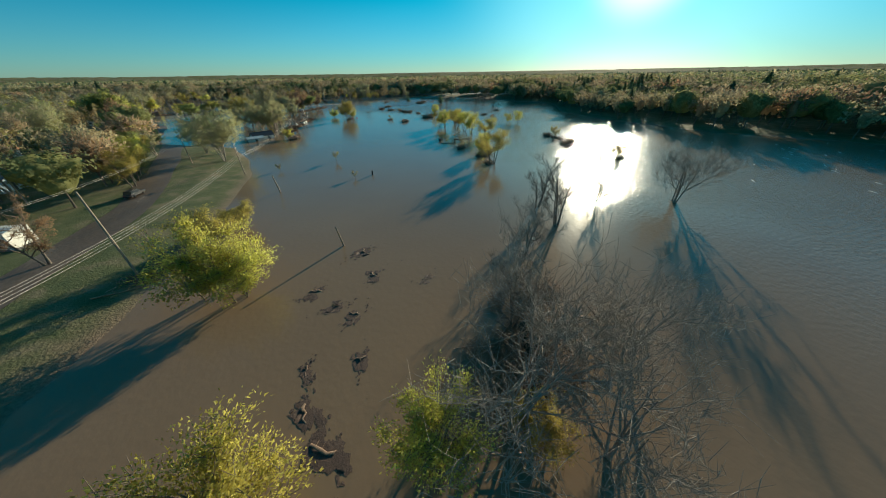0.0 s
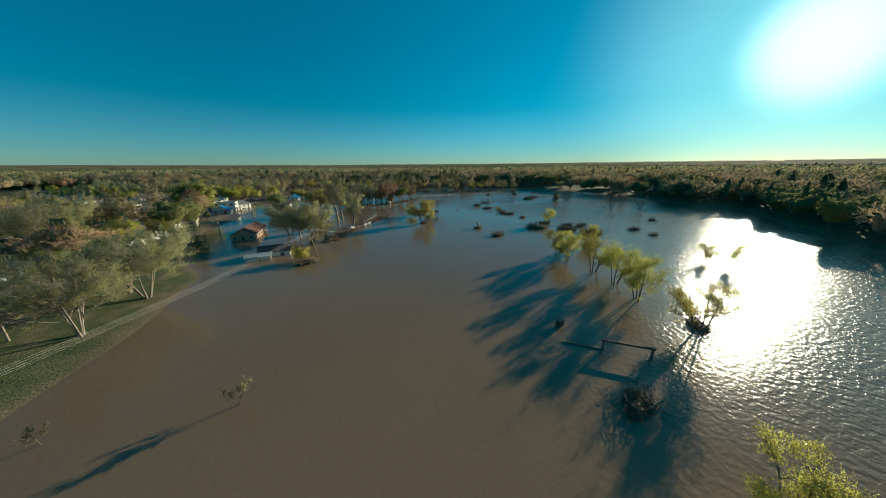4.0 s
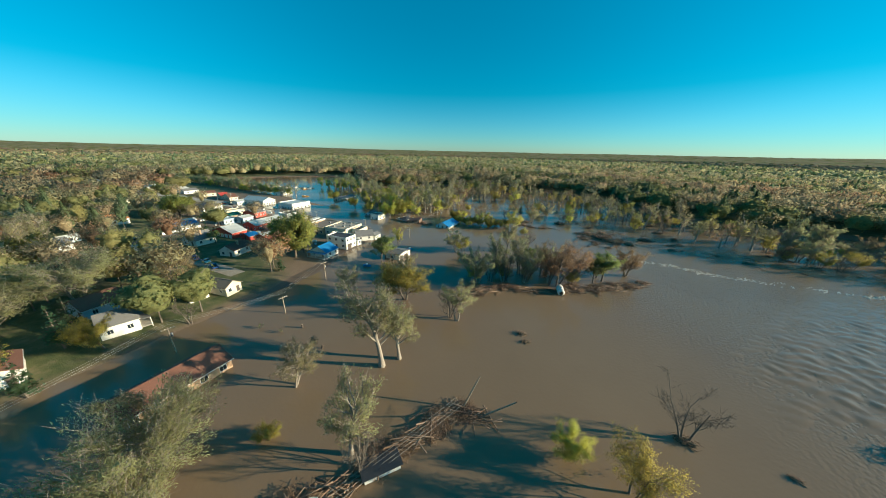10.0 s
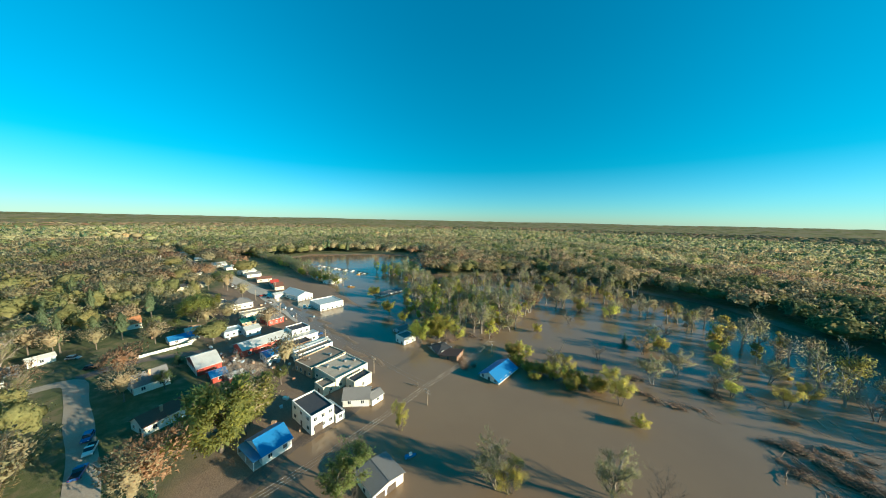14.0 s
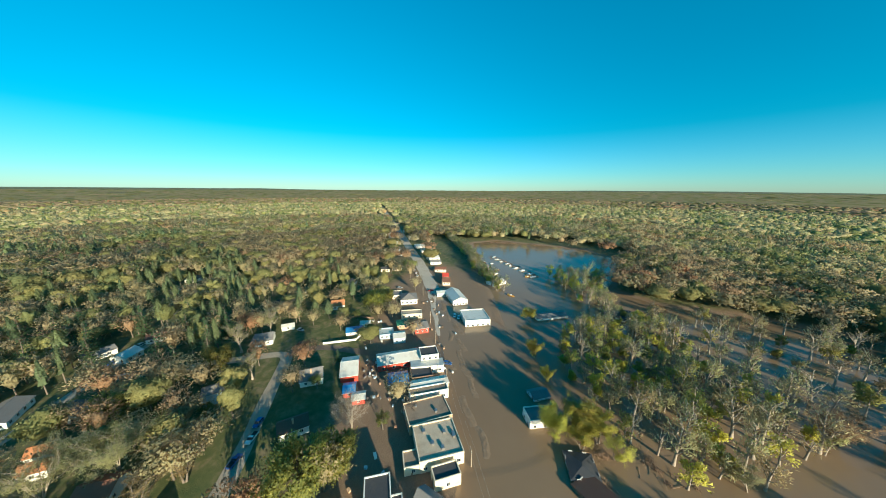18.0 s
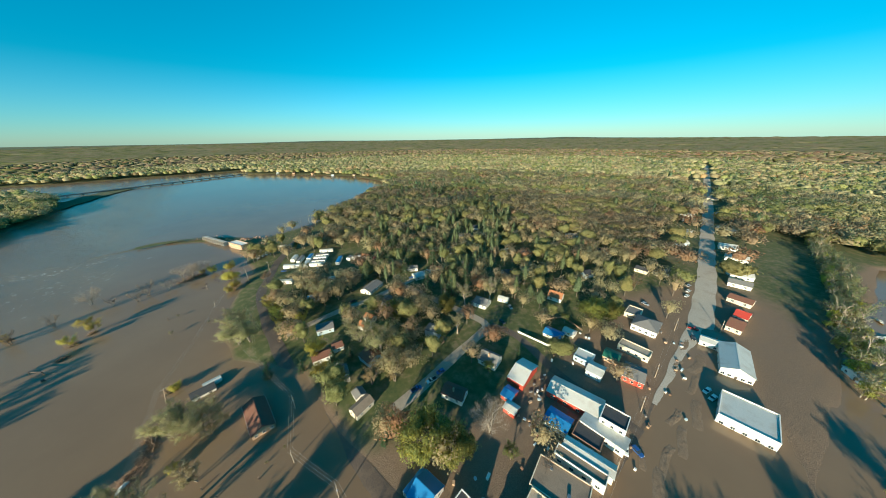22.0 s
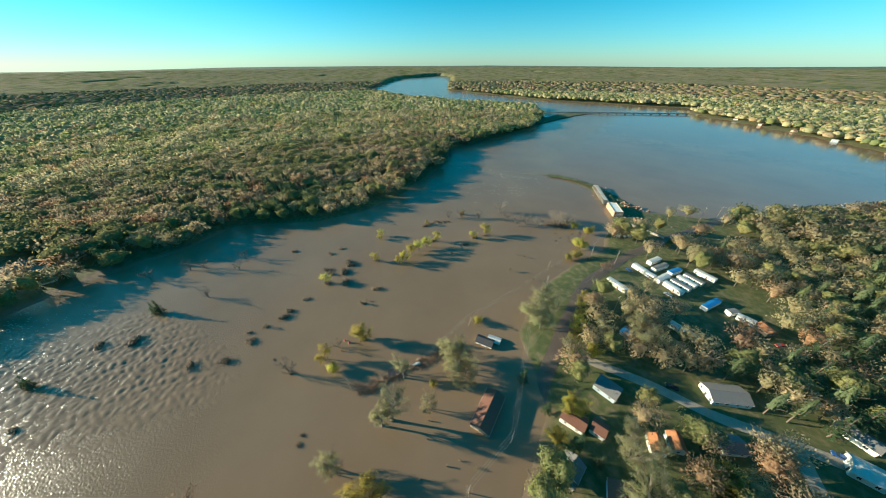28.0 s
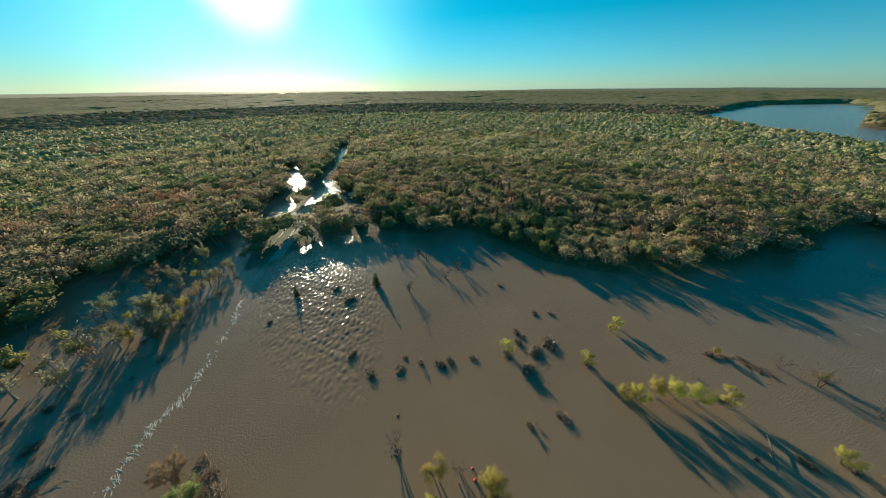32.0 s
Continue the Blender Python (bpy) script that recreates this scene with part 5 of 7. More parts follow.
house("shop", "pale blue garage with a light roof", -202.6, 161.0, 8.0, 7.0, AX, 3.5, BLUEW, METALR, "gable", 0.25, wins=2, category="shop")
house("green_shed", "small shed with a green metal roof", -219.9, 162.0, 7.9, 7.1, AX, 2.8, TANB, GREENR, "gable", 0.35, wins=2, category="shed")
house("shop", "grey-roofed shop with a red front", -214.8, 174.0, 11.0, 8.8, 12, 3.4, REDW, GREYR, "gable", 0.3, wins=3, category="shop")
house("shop", "long cream shop with a tan roof", -234.1, 168.0, 6.8, 14.7, AX - 6, 3.6, CREAM, TANR, "flat", wins=4, category="shop")
c1 = house("restaurant", "white restaurant with a grey hipped roof", -262.6, 165.0, 14.0, 13.0, AX - 4, 4.0, WHITE, GREYR, "hip", 0.45, wins=4, category="restaurant")
house("restaurant_kitchen", "flat-roofed back part of the restaurant", -272.3, 154.9, 11.0, 8.0, AX - 4, 3.4, CREAM, GREYR, "flat", wins=2, category="restaurant")
house("blue_cottage", "cottage under a torn blue tarpaulin roof", -211.7, 132.8, 7.4, 10.1, 11, 2.3, WHITE, BLUER, "gable", 0.35, wins=2)
house("garden_shed", "small white gabled garden shed", -220.9, 137.8, 4.6, 6.5, 4, 2.4, WHITE, METALR, "gable", 0.5, wins=1, category="shed")
# ---- main street, north side, in the flood ----
house("garage", "white flat-roofed garage standing in flood water", -137.4, 219.3, 7.1, 8.0, 2, 4.4, WHITE, GREYR, "flat", wins=2, z=-0.7, category="garage")
house("cabin", "low grey cabin half drowned beside the garage", -150.7, 226.3, 6.0, 8.0, 10, 2.2, BLUEW, GREYR, "gable", 0.45, wins=2, z=-0.9)
house("blue_roof_hall", "white hall with a bright blue roof in deep flood water", -84.5, 229.4, 9.1, 15.1, 3, 1.9, WHITE, BLUER, "gable", 0.5, wins=4, z=-0.6, category="hall", eave=0.6)
house("wrecked_house", "collapsed brown house with its roof torn open", -108.9, 225.3, 9.0, 8.0, 20, 1.5, BROWNW, BROWNR, "shed", 0.18, wins=1, z=-0.4)
house("wrecked_house", "tilted remains of a dark-roofed flooded house", -117.1, 226.3, 10.0, 9.0, -14, 1.7, BROWNW, DARKR, "hip", 0.25, wins=2, z=-0.6)
house("market", "white flat-roofed market with a wide front", -225.0, 212.3, 17.0, 17.4, 4, 5.4, WHITE, METALR, "flat", wins=5, category="market")
house("warehouse", "white metal warehouse with a grey gabled roof", -263.7, 204.2, 12.0, 24.0, 40 + 60, 4.4, WHITE, METALR, "gable", 0.42, wins=5, category="warehouse")
house("office", "small white office beside the warehouse", -273.8, 193.2, 6.8, 9.0, 6, 3.4, WHITE, METALR, "gable", 0.3, wins=2, category="office")
house("red_shop", "low shop with a rust-red roof", -321.7, 201.2, 12, 6.5, -6, 2.8, CREAM, REDW, "gable", 0.35, wins=3, category="shop")
house("brown_shop", "low shop with a brown roof", -305.4, 200.2, 15, 7.0, -4, 2.9, CREAM, BROWNR, "gable", 0.35, wins=4, category="shop")
fg = house("flooded_garage", "white block garage with open bays in flood water", -76.5, 165.0, 8.6, 8.0, 90, 3.3, WHITE, GREYR, "gable", 0.16, z=-0.7, wins=1, category="garage")
for u in (-2.3, 0.9):
    part("bay_door", boxes((u - 1.2, u + 1.2, -4.05, -3.94, 0.1, 2.5)), DOORM, fg)
# ---- houses along the lanes ----
house("white_house", "white house with a blue-grey gabled roof", -167.0, 122.7, 8.5, 9.5, 16, 3.0, WHITE, GREYR, "gable", 0.7, wins=2, chimney=True)
house("maroon_house", "white house with a dark maroon roof", -139.5, 125.8, 7.0, 10.0, 24, 2.9, WHITE, BROWNR, "gable", 0.6, wins=2, chimney=True)
house("grey_house", "two-storey blue house with a grey hipped roof", -157.3, 86.8, 7.0, 8.5, 30, 5.0, BLUEW, GREYR, "hip", 0.5, wins=2)
house("white_house", "white house with several grey gables", -202.7, 83.6, 9.0, 9.0, 17, 3.0, WHITE, GREYR, "gable", 0.6, wins=2, porch=True)
house("white_shed", "small white gabled shed", -217.6, 90.1, 4.4, 7.0, 20, 2.5, WHITE, METALR, "gable", 0.45, wins=1, category="shed")
house("red_roof_house", "white house with a red-brown gabled roof", -248.4, 112.7, 8.0, 9.0, 14, 3.0, WHITE, ORANGER, "gable", 0.7, wins=2)
house("brown_house", "white house with a brown shingle roof", -99.6, 61.9, 6.6, 9.4, 85, 3.0, WHITE, BROWNR, "gable", 0.45, wins=2)
house("brown_garage", "white garage with a brown shingle roof", -109.0, 59.8, 5.8, 5.4, 85, 2.7, WHITE, BROWNR, "gable", 0.45, wins=1, category="garage", garage=1)
house("white_house", "white house with a pale blue-grey roof", -103.0, 80.3, 7.4, 7.0, 170, 3.2, WHITE, GREYR, "gable", 0.65, wins=2, porch=True)
house("orange_house", "white house with rust-orange gabled roofs", -134.9, 48.2, 5.0, 6.5, 20, 3.0, WHITE, ORANGER, "gable", 0.75, wins=1)
house("orange_house", "white gabled house with an orange roof", -128.7, 53.5, 5.0, 6.5, 20, 3.0, WHITE, ORANGER, "gable", 0.75, wins=1)
house("grey_bungalow", "long white bungalow with a grey roof", -153.6, 11.4, 9.0, 16.0, 118, 2.8, WHITE, GREYR, "gable", 0.4, wins=4)
house("blue_bungalow", "bungalow with a dark blue-grey roof", -109.0, 38.8, 8.0, 9.5, 76, 2.8, BLUEW, GREYR, "gable", 0.4, wins=2)
house("grey_cottage", "grey-roofed cottage among trees", -152.6, 36.7, 6.5, 9.0, 120, 2.8, WHITE, GREYR, "gable", 0.45, wins=2)
house("roadside_cottage", "cream cottage with a brown-grey roof by the flooded road", -103.6, 104.7, 5.4, 9.0, 105, 2.8, CREAM, BRNFLAT, "gable", 0.6, wins=2)
house("roadside_shed", "white shed with a grey roof by the flooded road", -105.4, 97.7, 4.6, 5.0, 0, 2.4, WHITE, GREYR, "gable", 0.5, wins=1, category="shed")
house("long_hall", "long tan hall with a dark brown roof in flood water", -67.7, 79.2, 8.4, 18.0, 4, 2.8, TANB, BROWNR, "gable", 0.5, wins=5, z=-0.5, category="hall")
house("flooded_barn", "white gabled barn with a dark roof, flooded to its eaves", -49.0, 46.6, 5.2, 9.0, -80.7, 2.6, WHITE, DARKR, "gable", 0.6, wins=2, z=-1.1, category="barn")
house("flooded_barn_wing", "low white flooded barn wing with a pale roof", -52.6, 42.4, 3.6, 6.8, -79, 2.3, WHITE, METALR, "gable", 0.3, wins=1, z=-1.1, category="barn")
# ---- poles and wires ----


def pole_thing(x, y, h, rot, arms=1, lean=(0, 0), box_on=False, z=None, label="weathered wooden utility pole with a crossarm"):
    top = new("utility_pole")
    z = hgt(x, y) if z is None else z
    top.matrix_basis = pose(x, y, z, lean[0], lean[1], rot)
    tagged(top, label, "utility pole", "utility poles")
    b = Bits()
    b.add(*tube([(0, 0, -1.0), (0, 0, h * 0.5), (0, 0, h)], [0.17, 0.145, 0.11], 8))
    o = new("pole", b.mesh("pole", POLEM, True))
    o.parent = top
    for a in range(arms):
        zz = h - 0.35 - 1.1 * a
        part("crossarm", boxes((-1.25, 1.25, -0.2, -0.09, zz - 0.07, zz + 0.07)), POLEM, top)
        for u in (-1.15, -0.5, 0.5, 1.15):
            part("insulator", boxes((u - 0.05, u + 0.05, -0.19, -0.1, zz + 0.07, zz + 0.22)), FRAME, top)
    if box_on:
        b = Bits()
        b.add(*tube([(0.38, 0, h - 2.6), (0.38, 0, h - 2.55), (0.38, 0, h - 1.75), (0.38, 0, h - 1.7)], [0.05, 0.24, 0.24, 0.05], 8))
        o = new("transformer", b.mesh("transformer", STEEL, True))
        o.parent = top
    return top


POLES = [(-80, -69, 13, 50, 0), (-81, 84, 8.5, 85, 1), (-75, 108, 7.5, 85, 1), (-84, 130, 8.5, 80, 1),
         (-90, 193, 8, 10, 2), (-121, 190, 8, 0, 1), (-162, 186, 8, 0, 1), (-197, 183, 8.5, 0, 1)]
POLES_B = [(-223, 181, 8.5, 0, 1), (-274, 177, 8.5, 0, 1), (-292, 195, 8.5, 0, 1), (-96, 240, 8.5, 40, 1), (-97, -74, 12, 60, 2),
           (-62, -19, 9, 80, 3), (-85, -116, 11, 60, 1), (-154, -199, 14, 30, 2), (-168, -215, 14, 30, 2), (-104, -20, 11, 60, 1), (-75, 2, 9, 70, 1)]
for x, y, h, r, a in POLES + POLES_B:
    pole_thing(x, y, h, r, a, box_on=(h == 8.5))
pole_thing(-35, 42, 9, 60, 1, (0, -15), label="leaning utility pole beside the flooded barn")
pole_thing(-56, -42, 6.0, 50, 0, (8, -22), label="broken pole leaning in the flood", z=-0.6)
pole_thing(-52, -79, 4.6, 20, 0, (0, -10), label="bare leaning pole in flood water", z=-0.6)
pole_thing(-75, 271, 8, 30, 1, (18, 12), label="leaning wooden utility pole in flood water", z=-0.8)
pole_thing(-14, 105, 8, 20, 0, (-16, 24), label="broken pole leaning out of the drift", z=-0.6)
pole_thing(-10, 106, 9, 20, 0, (12, 40), label="broken pole leaning out of the drift", z=-0.6)
pole_thing(-106, 195.5, 6, 20, 1, (0, 84), label="fallen utility pole lying in flood water", z=0.0)


def wire_run(stops, sag, offs, label):
    top = new("power_line")
    tagged(top, label, "power line")
    for o in offs:
        b = Bits()
        for (ax, ay, az), (bx, by, bz) in zip(stops, stops[1:]):
            d = math.hypot(bx - ax, by - ay)
            nx, ny = -(by - ay) / d, (bx - ax) / d
            q = np.linspace(0, 1, 13)
            b.add(*tube(np.stack([ax + (bx - ax) * q + nx * o, ay + (by - ay) * q + ny * o, az + (bz - az) * q - 4 * sag * d / 40 * q * (1 - q)], 1), np.full(13, 0.018), 3))
        w = new("wire", b.mesh("wire", WIRE))
        w.parent = top
    return top


wire_run([(-104, -160, 9), (-82, -90, 10.5), (-62, -38, 9), (-35, 42, 8.6), (-26, 76, 0.4), (-14, 104, 3.0)], 0.8, (-0.9, -0.3, 0.4, 1.0), "bundle of pale sagging power lines")
wire_run([(-130, -95, 10), (-97, -74, 11.5), (-75, 2, 8.8), (-72, 45, 9)], 1.0, (-0.5, 0.5), "two sagging power lines")
wire_run([(-67, 30, 9), (-81, 84, 8.2), (-75, 108, 7.2), (-84, 130, 8.2), (-90, 193, 7.7), (-96, 240, 8)], 0.9, (-0.9, 0.0, 0.9), "sagging power lines along the flooded road")
wire_run([(-90, 193, 7.7), (-121, 190, 7.7), (-162, 186, 7.7), (-197, 183, 8.1), (-223, 181, 8.1), (-274, 177, 8.1)], 0.8, (-0.9, 0.9), "power lines along the main street")

# ---- flood drift ----
LOG_SHAPES = []
for seed in range(6):
    lr = np.random.default_rng(seed + 70)
    b = Bits()
    q = np.linspace(0, 1, 5)
    ln = 1.0
    pts = np.stack([(q - 0.5) * ln, 0.04 * lr.normal(size=5), 0.03 * lr.normal(size=5)], 1)
    b.add(*tube(pts, 0.034 * (1.2 - 0.7 * q) * (1 + 0.2 * lr.normal(size=5)).clip(0.6, 1.4), 5))
    for k in range(2):
        u = lr.integers(1, 4)
        b.add(*tube([pts[u], pts[u] + np.array([0.1, 0, 0]) + 0.12 * lr.normal(size=3)], [0.014, 0.005], 3))
    LOG_SHAPES.append(b.mesh("log", DRIFT, True))
PLANK = mesh_of("board", [(x, y, z) for z in (-0.006, 0.006) for x, y in ((-0.5, -0.035), (0.5, -0.035), (0.5, 0.035), (-0.5, 0.035))],
                [(0, 3, 2, 1), (4, 5, 6, 7), (0, 1, 5, 4), (1, 2, 6, 5), (2, 3, 7, 6), (3, 0, 4, 7)], DRIFT)


def brush_mesh(seed, n=240, species=0.75):
    """A matted heap of flood brush: short twigs every way over a low mound."""
    rng = np.random.default_rng(seed)
    b = Bits()
    for _ in range(n):
        p = rng.normal(size=3) * np.array([0.42, 0.3, 0.12])
        p[2] = abs(p[2]) + 0.02
        w = rng.normal(size=3) * np.array([1, 0.7, 0.45])
        w /= np.linalg.norm(w)
        ln = rng.uniform(0.15, 0.4)
        b.add(*tube([p - w * ln / 2, p + w * ln / 2], [0.012, 0.005], 3))
    return b.mesh("brush", DRIFT)


def mound_mesh(seed):
    rng = np.random.default_rng(seed)
    bm = bmesh.new()
    bmesh.ops.create_icosphere(bm, subdivisions=3, radius=1.0)
    ph = rng.uniform(0, 6, 6)
    for v in bm.verts:
        c = v.co
        k = 1 + 0.22 * math.sin(3 * c.x + ph[0]) * math.sin(4 * c.y + ph[1]) + 0.14 * math.sin(9 * c.x + ph[2]) * math.sin(8 * c.y + ph[3]) + 0.10 * math.sin(15 * c.z + ph[4] + 9 * c.x)
        v.co = Vector((c.x * k, c.y * 0.62 * k, max(c.z, -0.3) * 0.42 * k))
    me = bpy.data.meshes.new("mound")
    bm.to_mesh(me)
    bm.free()
    me.materials.append(MOSS)
    return me


MOSS = paint("wet_brush_and_silt", (0.055, 0.055, 0.032), 0.85, 0.6, 0, 2.5, 1.0, (0.10, 0.065, 0.04), 0.7)
BRUSHES = [brush_mesh(s) for s in (1, 2, 3)]
MOUNDS = [mound_mesh(s) for s in (4, 5, 6)]
drift_rng = random.Random(12)


def log_at(parent, x, y, z, ln, yaw, tip=0.0, board=False, thick=1.0):
    ob = new("board" if board else "log", PLANK if board else drift_rng.choice(LOG_SHAPES))
    ob.parent = parent
    ob.matrix_basis = pose(x, y, z, 0, tip, yaw) @ Matrix.Diagonal((ln, max(2.0, ln * 0.55) * thick, max(2.0, ln * 0.55) * thick, 1))
    return ob


def brush_heap(x, y, size, yaw, bare=0, label="matted heap of dark flood brush in the water"):
    """Brush caught in the current, with a few logs in it."""
    top = new("brush_heap")
    top.matrix_basis = pose(x, y, -0.05, 0, 0, yaw)
    tagged(top, label, "brush heap", "brush heaps in the flood")
    m = new("mound", drift_rng.choice(MOUNDS))
    m.parent = top
    m.matrix_basis = Matrix.Diagonal((size * 0.9, size * 0.85, size * 0.62, 1))
    br = new("brush", drift_rng.choice(BRUSHES))
    br.parent = top
    br.matrix_basis = pose(0, 0, 0.12 * size) @ Matrix.Diagonal((size * 1.25, size * 1.1, size * 1.3, 1))
    tagged(br, kind="stuff")
    for i in range(3):
        log_at(top, drift_rng.uniform(-0.6, 0.6) * size, drift_rng.uniform(-0.5, 0.5) * size, 0.12, drift_rng.uniform(1.0, 1.9) * size, drift_rng.uniform(0, 180), drift_rng.uniform(-8, 8))
    return top


for x, y, s, r in [(57, 135, 3.4, 20), (69, 147, 3.4, -20), (59, 121, 2.8, -30), (61, 101, 3.4, 60), (63, 111, 2.0, 10), (66, 119, 1.8, 40), (125, 171, 3.6, -30), (113, 159, 4.6, -35),
                   (95, 202, 2.4, 10), (33, 50, 3.4, 30), (56, 58, 4.6, -40), (67, 51, 4.4, -40), (72, 42, 4.6, -35), (73, 58, 2.8, 0), (80, 57, 2.6, 10), (66, 66, 3.0, 0), (30, 65, 2.0, 20),
                   (123, 57, 2.6, 20), (95, 42, 2.6, 0), (94, 32, 2.4, 30)]:
    brush_heap(x, y, s, r)
for x, y, s, r in [(77, 55, 2.2, 0), (65, 51, 2.6, 15), (68, 41, 2.6, 0), (64, 84, 2.4, 40), (63, 96, 3.0, 20), (61, 122, 1.6, 0), (58, 27, 2.6, 0), (12, -33, 3.0, 30), (11, -47, 3.4, 0),
                   (60, -39, 3.2, 50), (57, -53, 2.6, 20), (44, -80, 2.4, 0), (23, 119, 1.8, 0), (8, 84, 1.8, 0), (-37, 34, 3.6, 40), (5, -56, 2.4, 30), (38, -22, 2.6, 60),
                   (37, 120, 0.9, 0), (-10, 135, 1.4, 0), (-8, 132, 1.2, 30), (-35, 58, 1.6, 0), (-47, -116, 2.6, 10), (-42, -112, 3.0, 40)]:
    brush_heap(x, y, s, r)
for x, y, s, r in [(-1, 258, 3.6, 20), (5, 255, 4.0, -30), (9, 252, 4.2, 10), (13, 249, 3.8, -20), (17, 252, 3.2, 50), (22, 248, 3.4, -40), (8, 266, 3.0, 0), (-42, 268, 3.4, 30), (-19, 277, 3.8, -20), (40, 287, 3.0, 0),
                   (46, 273, 2.8, 60), (37, 308, 3.0, 20), (30, 262, 3.2, -30), (0, 246, 2.6, 40)]:
    brush_heap(x, y, s, r)


def leaf_mat(x, y, size, yaw):
    """A thin broken raft of sodden leaves: many small ragged flakes strung along the current, with a stick or two."""
    rng = np.random.default_rng(int(1000 + 7 * x + 13 * y) % 9999)
    vs, fs = [], []
    bend = rng.uniform(-0.5, 0.5)
    for _ in range(46):
        u, w = rng.normal() * 0.75, rng.normal() * 0.2
        c = np.array([u, w + bend * u * u * 0.5 + 0.16 * math.sin(4 * u)])
        a = np.sort(rng.uniform(0, 6.28, 7))
        rad = rng.uniform(0.05, 0.30) * rng.uniform(0.6, 1.2, 7) * (1.3 - min(abs(u), 1.0))
        k = len(vs)
        z = 0.012 + 0.02 * rng.uniform()
        vs += [(c[0] + 1.5 * q * math.cos(t), c[1] + q * math.sin(t), z) for t, q in zip(a, rad)] + [(c[0], c[1], z + 0.02)]
        fs += [(k + i, k + (i + 1) % 7, k + 7) for i in range(7)]
    top = new("leaf_raft")
    top.matrix_basis = pose(x, y, 0.0, 0, 0, yaw) @ Matrix.Diagonal((size, size, 1, 1))
    tagged(top, "thin dark raft of sodden leaves afloat", "debris", "leaf rafts in the flood")
    ob = new("leaves", mesh_of("leaves", vs, fs, MATTED))
    ob.parent = top
    tagged(ob, kind="stuff")
    log_at(top, 0.2, 0.1, 0.05, rng.uniform(0.5, 1.0), rng.uniform(0, 180))


MATTED = paint("sodden_leaves", (0.085, 0.050, 0.036), 0.8, 0.5, 0, 3.0, 0.8, (0.14, 0.09, 0.06), 0.6)


def drift_line(name, line, logs, width, label, boards=0.3, longest=6.0, seed=3, heaps=0.5):
    """Timber, boards and brush stranded along a line."""
    rng = random.Random(seed)
    top = new(name)
    top.matrix_basis = pose(line[0][0], line[0][1], 0)
    tagged(top, label, "debris")
    seg = [math.hypot(b[0] - a[0], b[1] - a[1]) for a, b in zip(line, line[1:])]
    for i in range(logs):
        u = rng.random() * sum(seg)
        k = 0
        while u > seg[k] and k < len(seg) - 1:
            u -= seg[k]
            k += 1
        (ax, ay), (bx, by) = line[k], line[k + 1]
        f = u / seg[k]
        yaw = math.degrees(math.atan2(by - ay, bx - ax))
        x, y = ax + (bx - ax) * f + rng.gauss(0, width), ay + (by - ay) * f + rng.gauss(0, width)
        log_at(top, x - line[0][0], y - line[0][1], 0.08 + rng.random() * 0.5, rng.uniform(1.2, longest), yaw + rng.gauss(0, 35), rng.gauss(0, 7), rng.random() < boards)
        if rng.random() < heaps * 0.25:
            br = new("brush", rng.choice(BRUSHES))
            br.parent = top
            sc = rng.uniform(1.6, 3.2)
            br.matrix_basis = pose(x - line[0][0], y - line[0][1], 0.05, 0, 0, rng.uniform(0, 180)) @ Matrix.Diagonal((sc, sc, sc, 1))
            tagged(br, kind="stuff")
    return top


drift_line("driftwood", [(-33, 62), (-30, 73), (-27, 79), (-22, 87), (-19, 95), (-14, 104), (-8, 105)], 260, 0.9, "long line of stranded timber, boards and wire", 0.4, 7.0, 3)
drift_line("driftwood", [(-31, 150), (-23, 160), (-11, 163), (-4, 166), (3, 176), (12, 181), (24, 192)], 330, 1.7, "drift of logs and boards along the wooded island", 0.3, 6.0, 4)
drift_line("driftwood", [(-4, 250), (3, 246), (9, 236), (16, 240), (14, 258), (2, 262)], 110, 3.2, "spread of logs, brush and wreckage in the flood", 0.25, 6.5, 5, 1.0)
drift_line("driftwood", [(-46, 259), (-36, 257), (-20, 260)], 60, 1.6, "stranded logs and root plates by the drowned trees", 0.2, 5.0, 6)
for x, y, s_, r in [(-59.8, -89.0, 1.3, 20), (-58.5, -93.4, 1.2, -10), (-50.5, -83.2, 1.6, 10), (-51.7, -90.4, 1.3, 40), (-45.7, -95.8, 1.0, 0), (-57.0, -96.4, 1.2, 30), (-58.6, -103.2, 1.1, 60),
                    (-63.5, -101.2, 1.0, 80), (-64.5, -105.6, 1.5, 95), (-63.9, -109.5, 1.9, 100)]:
    leaf_mat(x, y, 1.5 * s_, r)
drift_line("driftwood", [(-52, -114), (-42, -116), (-38, -108)], 120, 3.0, "broken branches heaped round the dead trees", 0.2, 6.0, 8)
drift_line("driftwood", [(-100, 228), (-95, 222), (-118, 232), (-128, 240)], 60, 2.2, "splintered boards round the wrecked house", 0.7, 4.0, 9)
drift_line("driftwood", [(62, -39), (58, -50), (44, -60)], 30, 1.2, "grey trunks grounded in the shallows", 0.1, 8.0, 10)
drift_line("driftwood", [(80, 262), (110, 250), (150, 250)], 70, 4.0, "drift caught among the drowned trees", 0.2, 6.0, 11)
drift_line("driftwood", [(-10, 290), (20, 270), (60, 250), (100, 240)], 80, 7.0, "scattered snags in the flooded shallows", 0.1, 6.0, 13)
drift_line("driftwood", [(-190, 262), (-160, 275), (-128, 262), (-104, 250)], 120, 5.0, "drift and boards among the drowned trees by the street", 0.4, 5.0, 33)
drift_line("driftwood", [(-205, 320), (-170, 310), (-138, 322)], 70, 5.0, "drift logs among the drowned pale trees", 0.2, 6.0, 34)
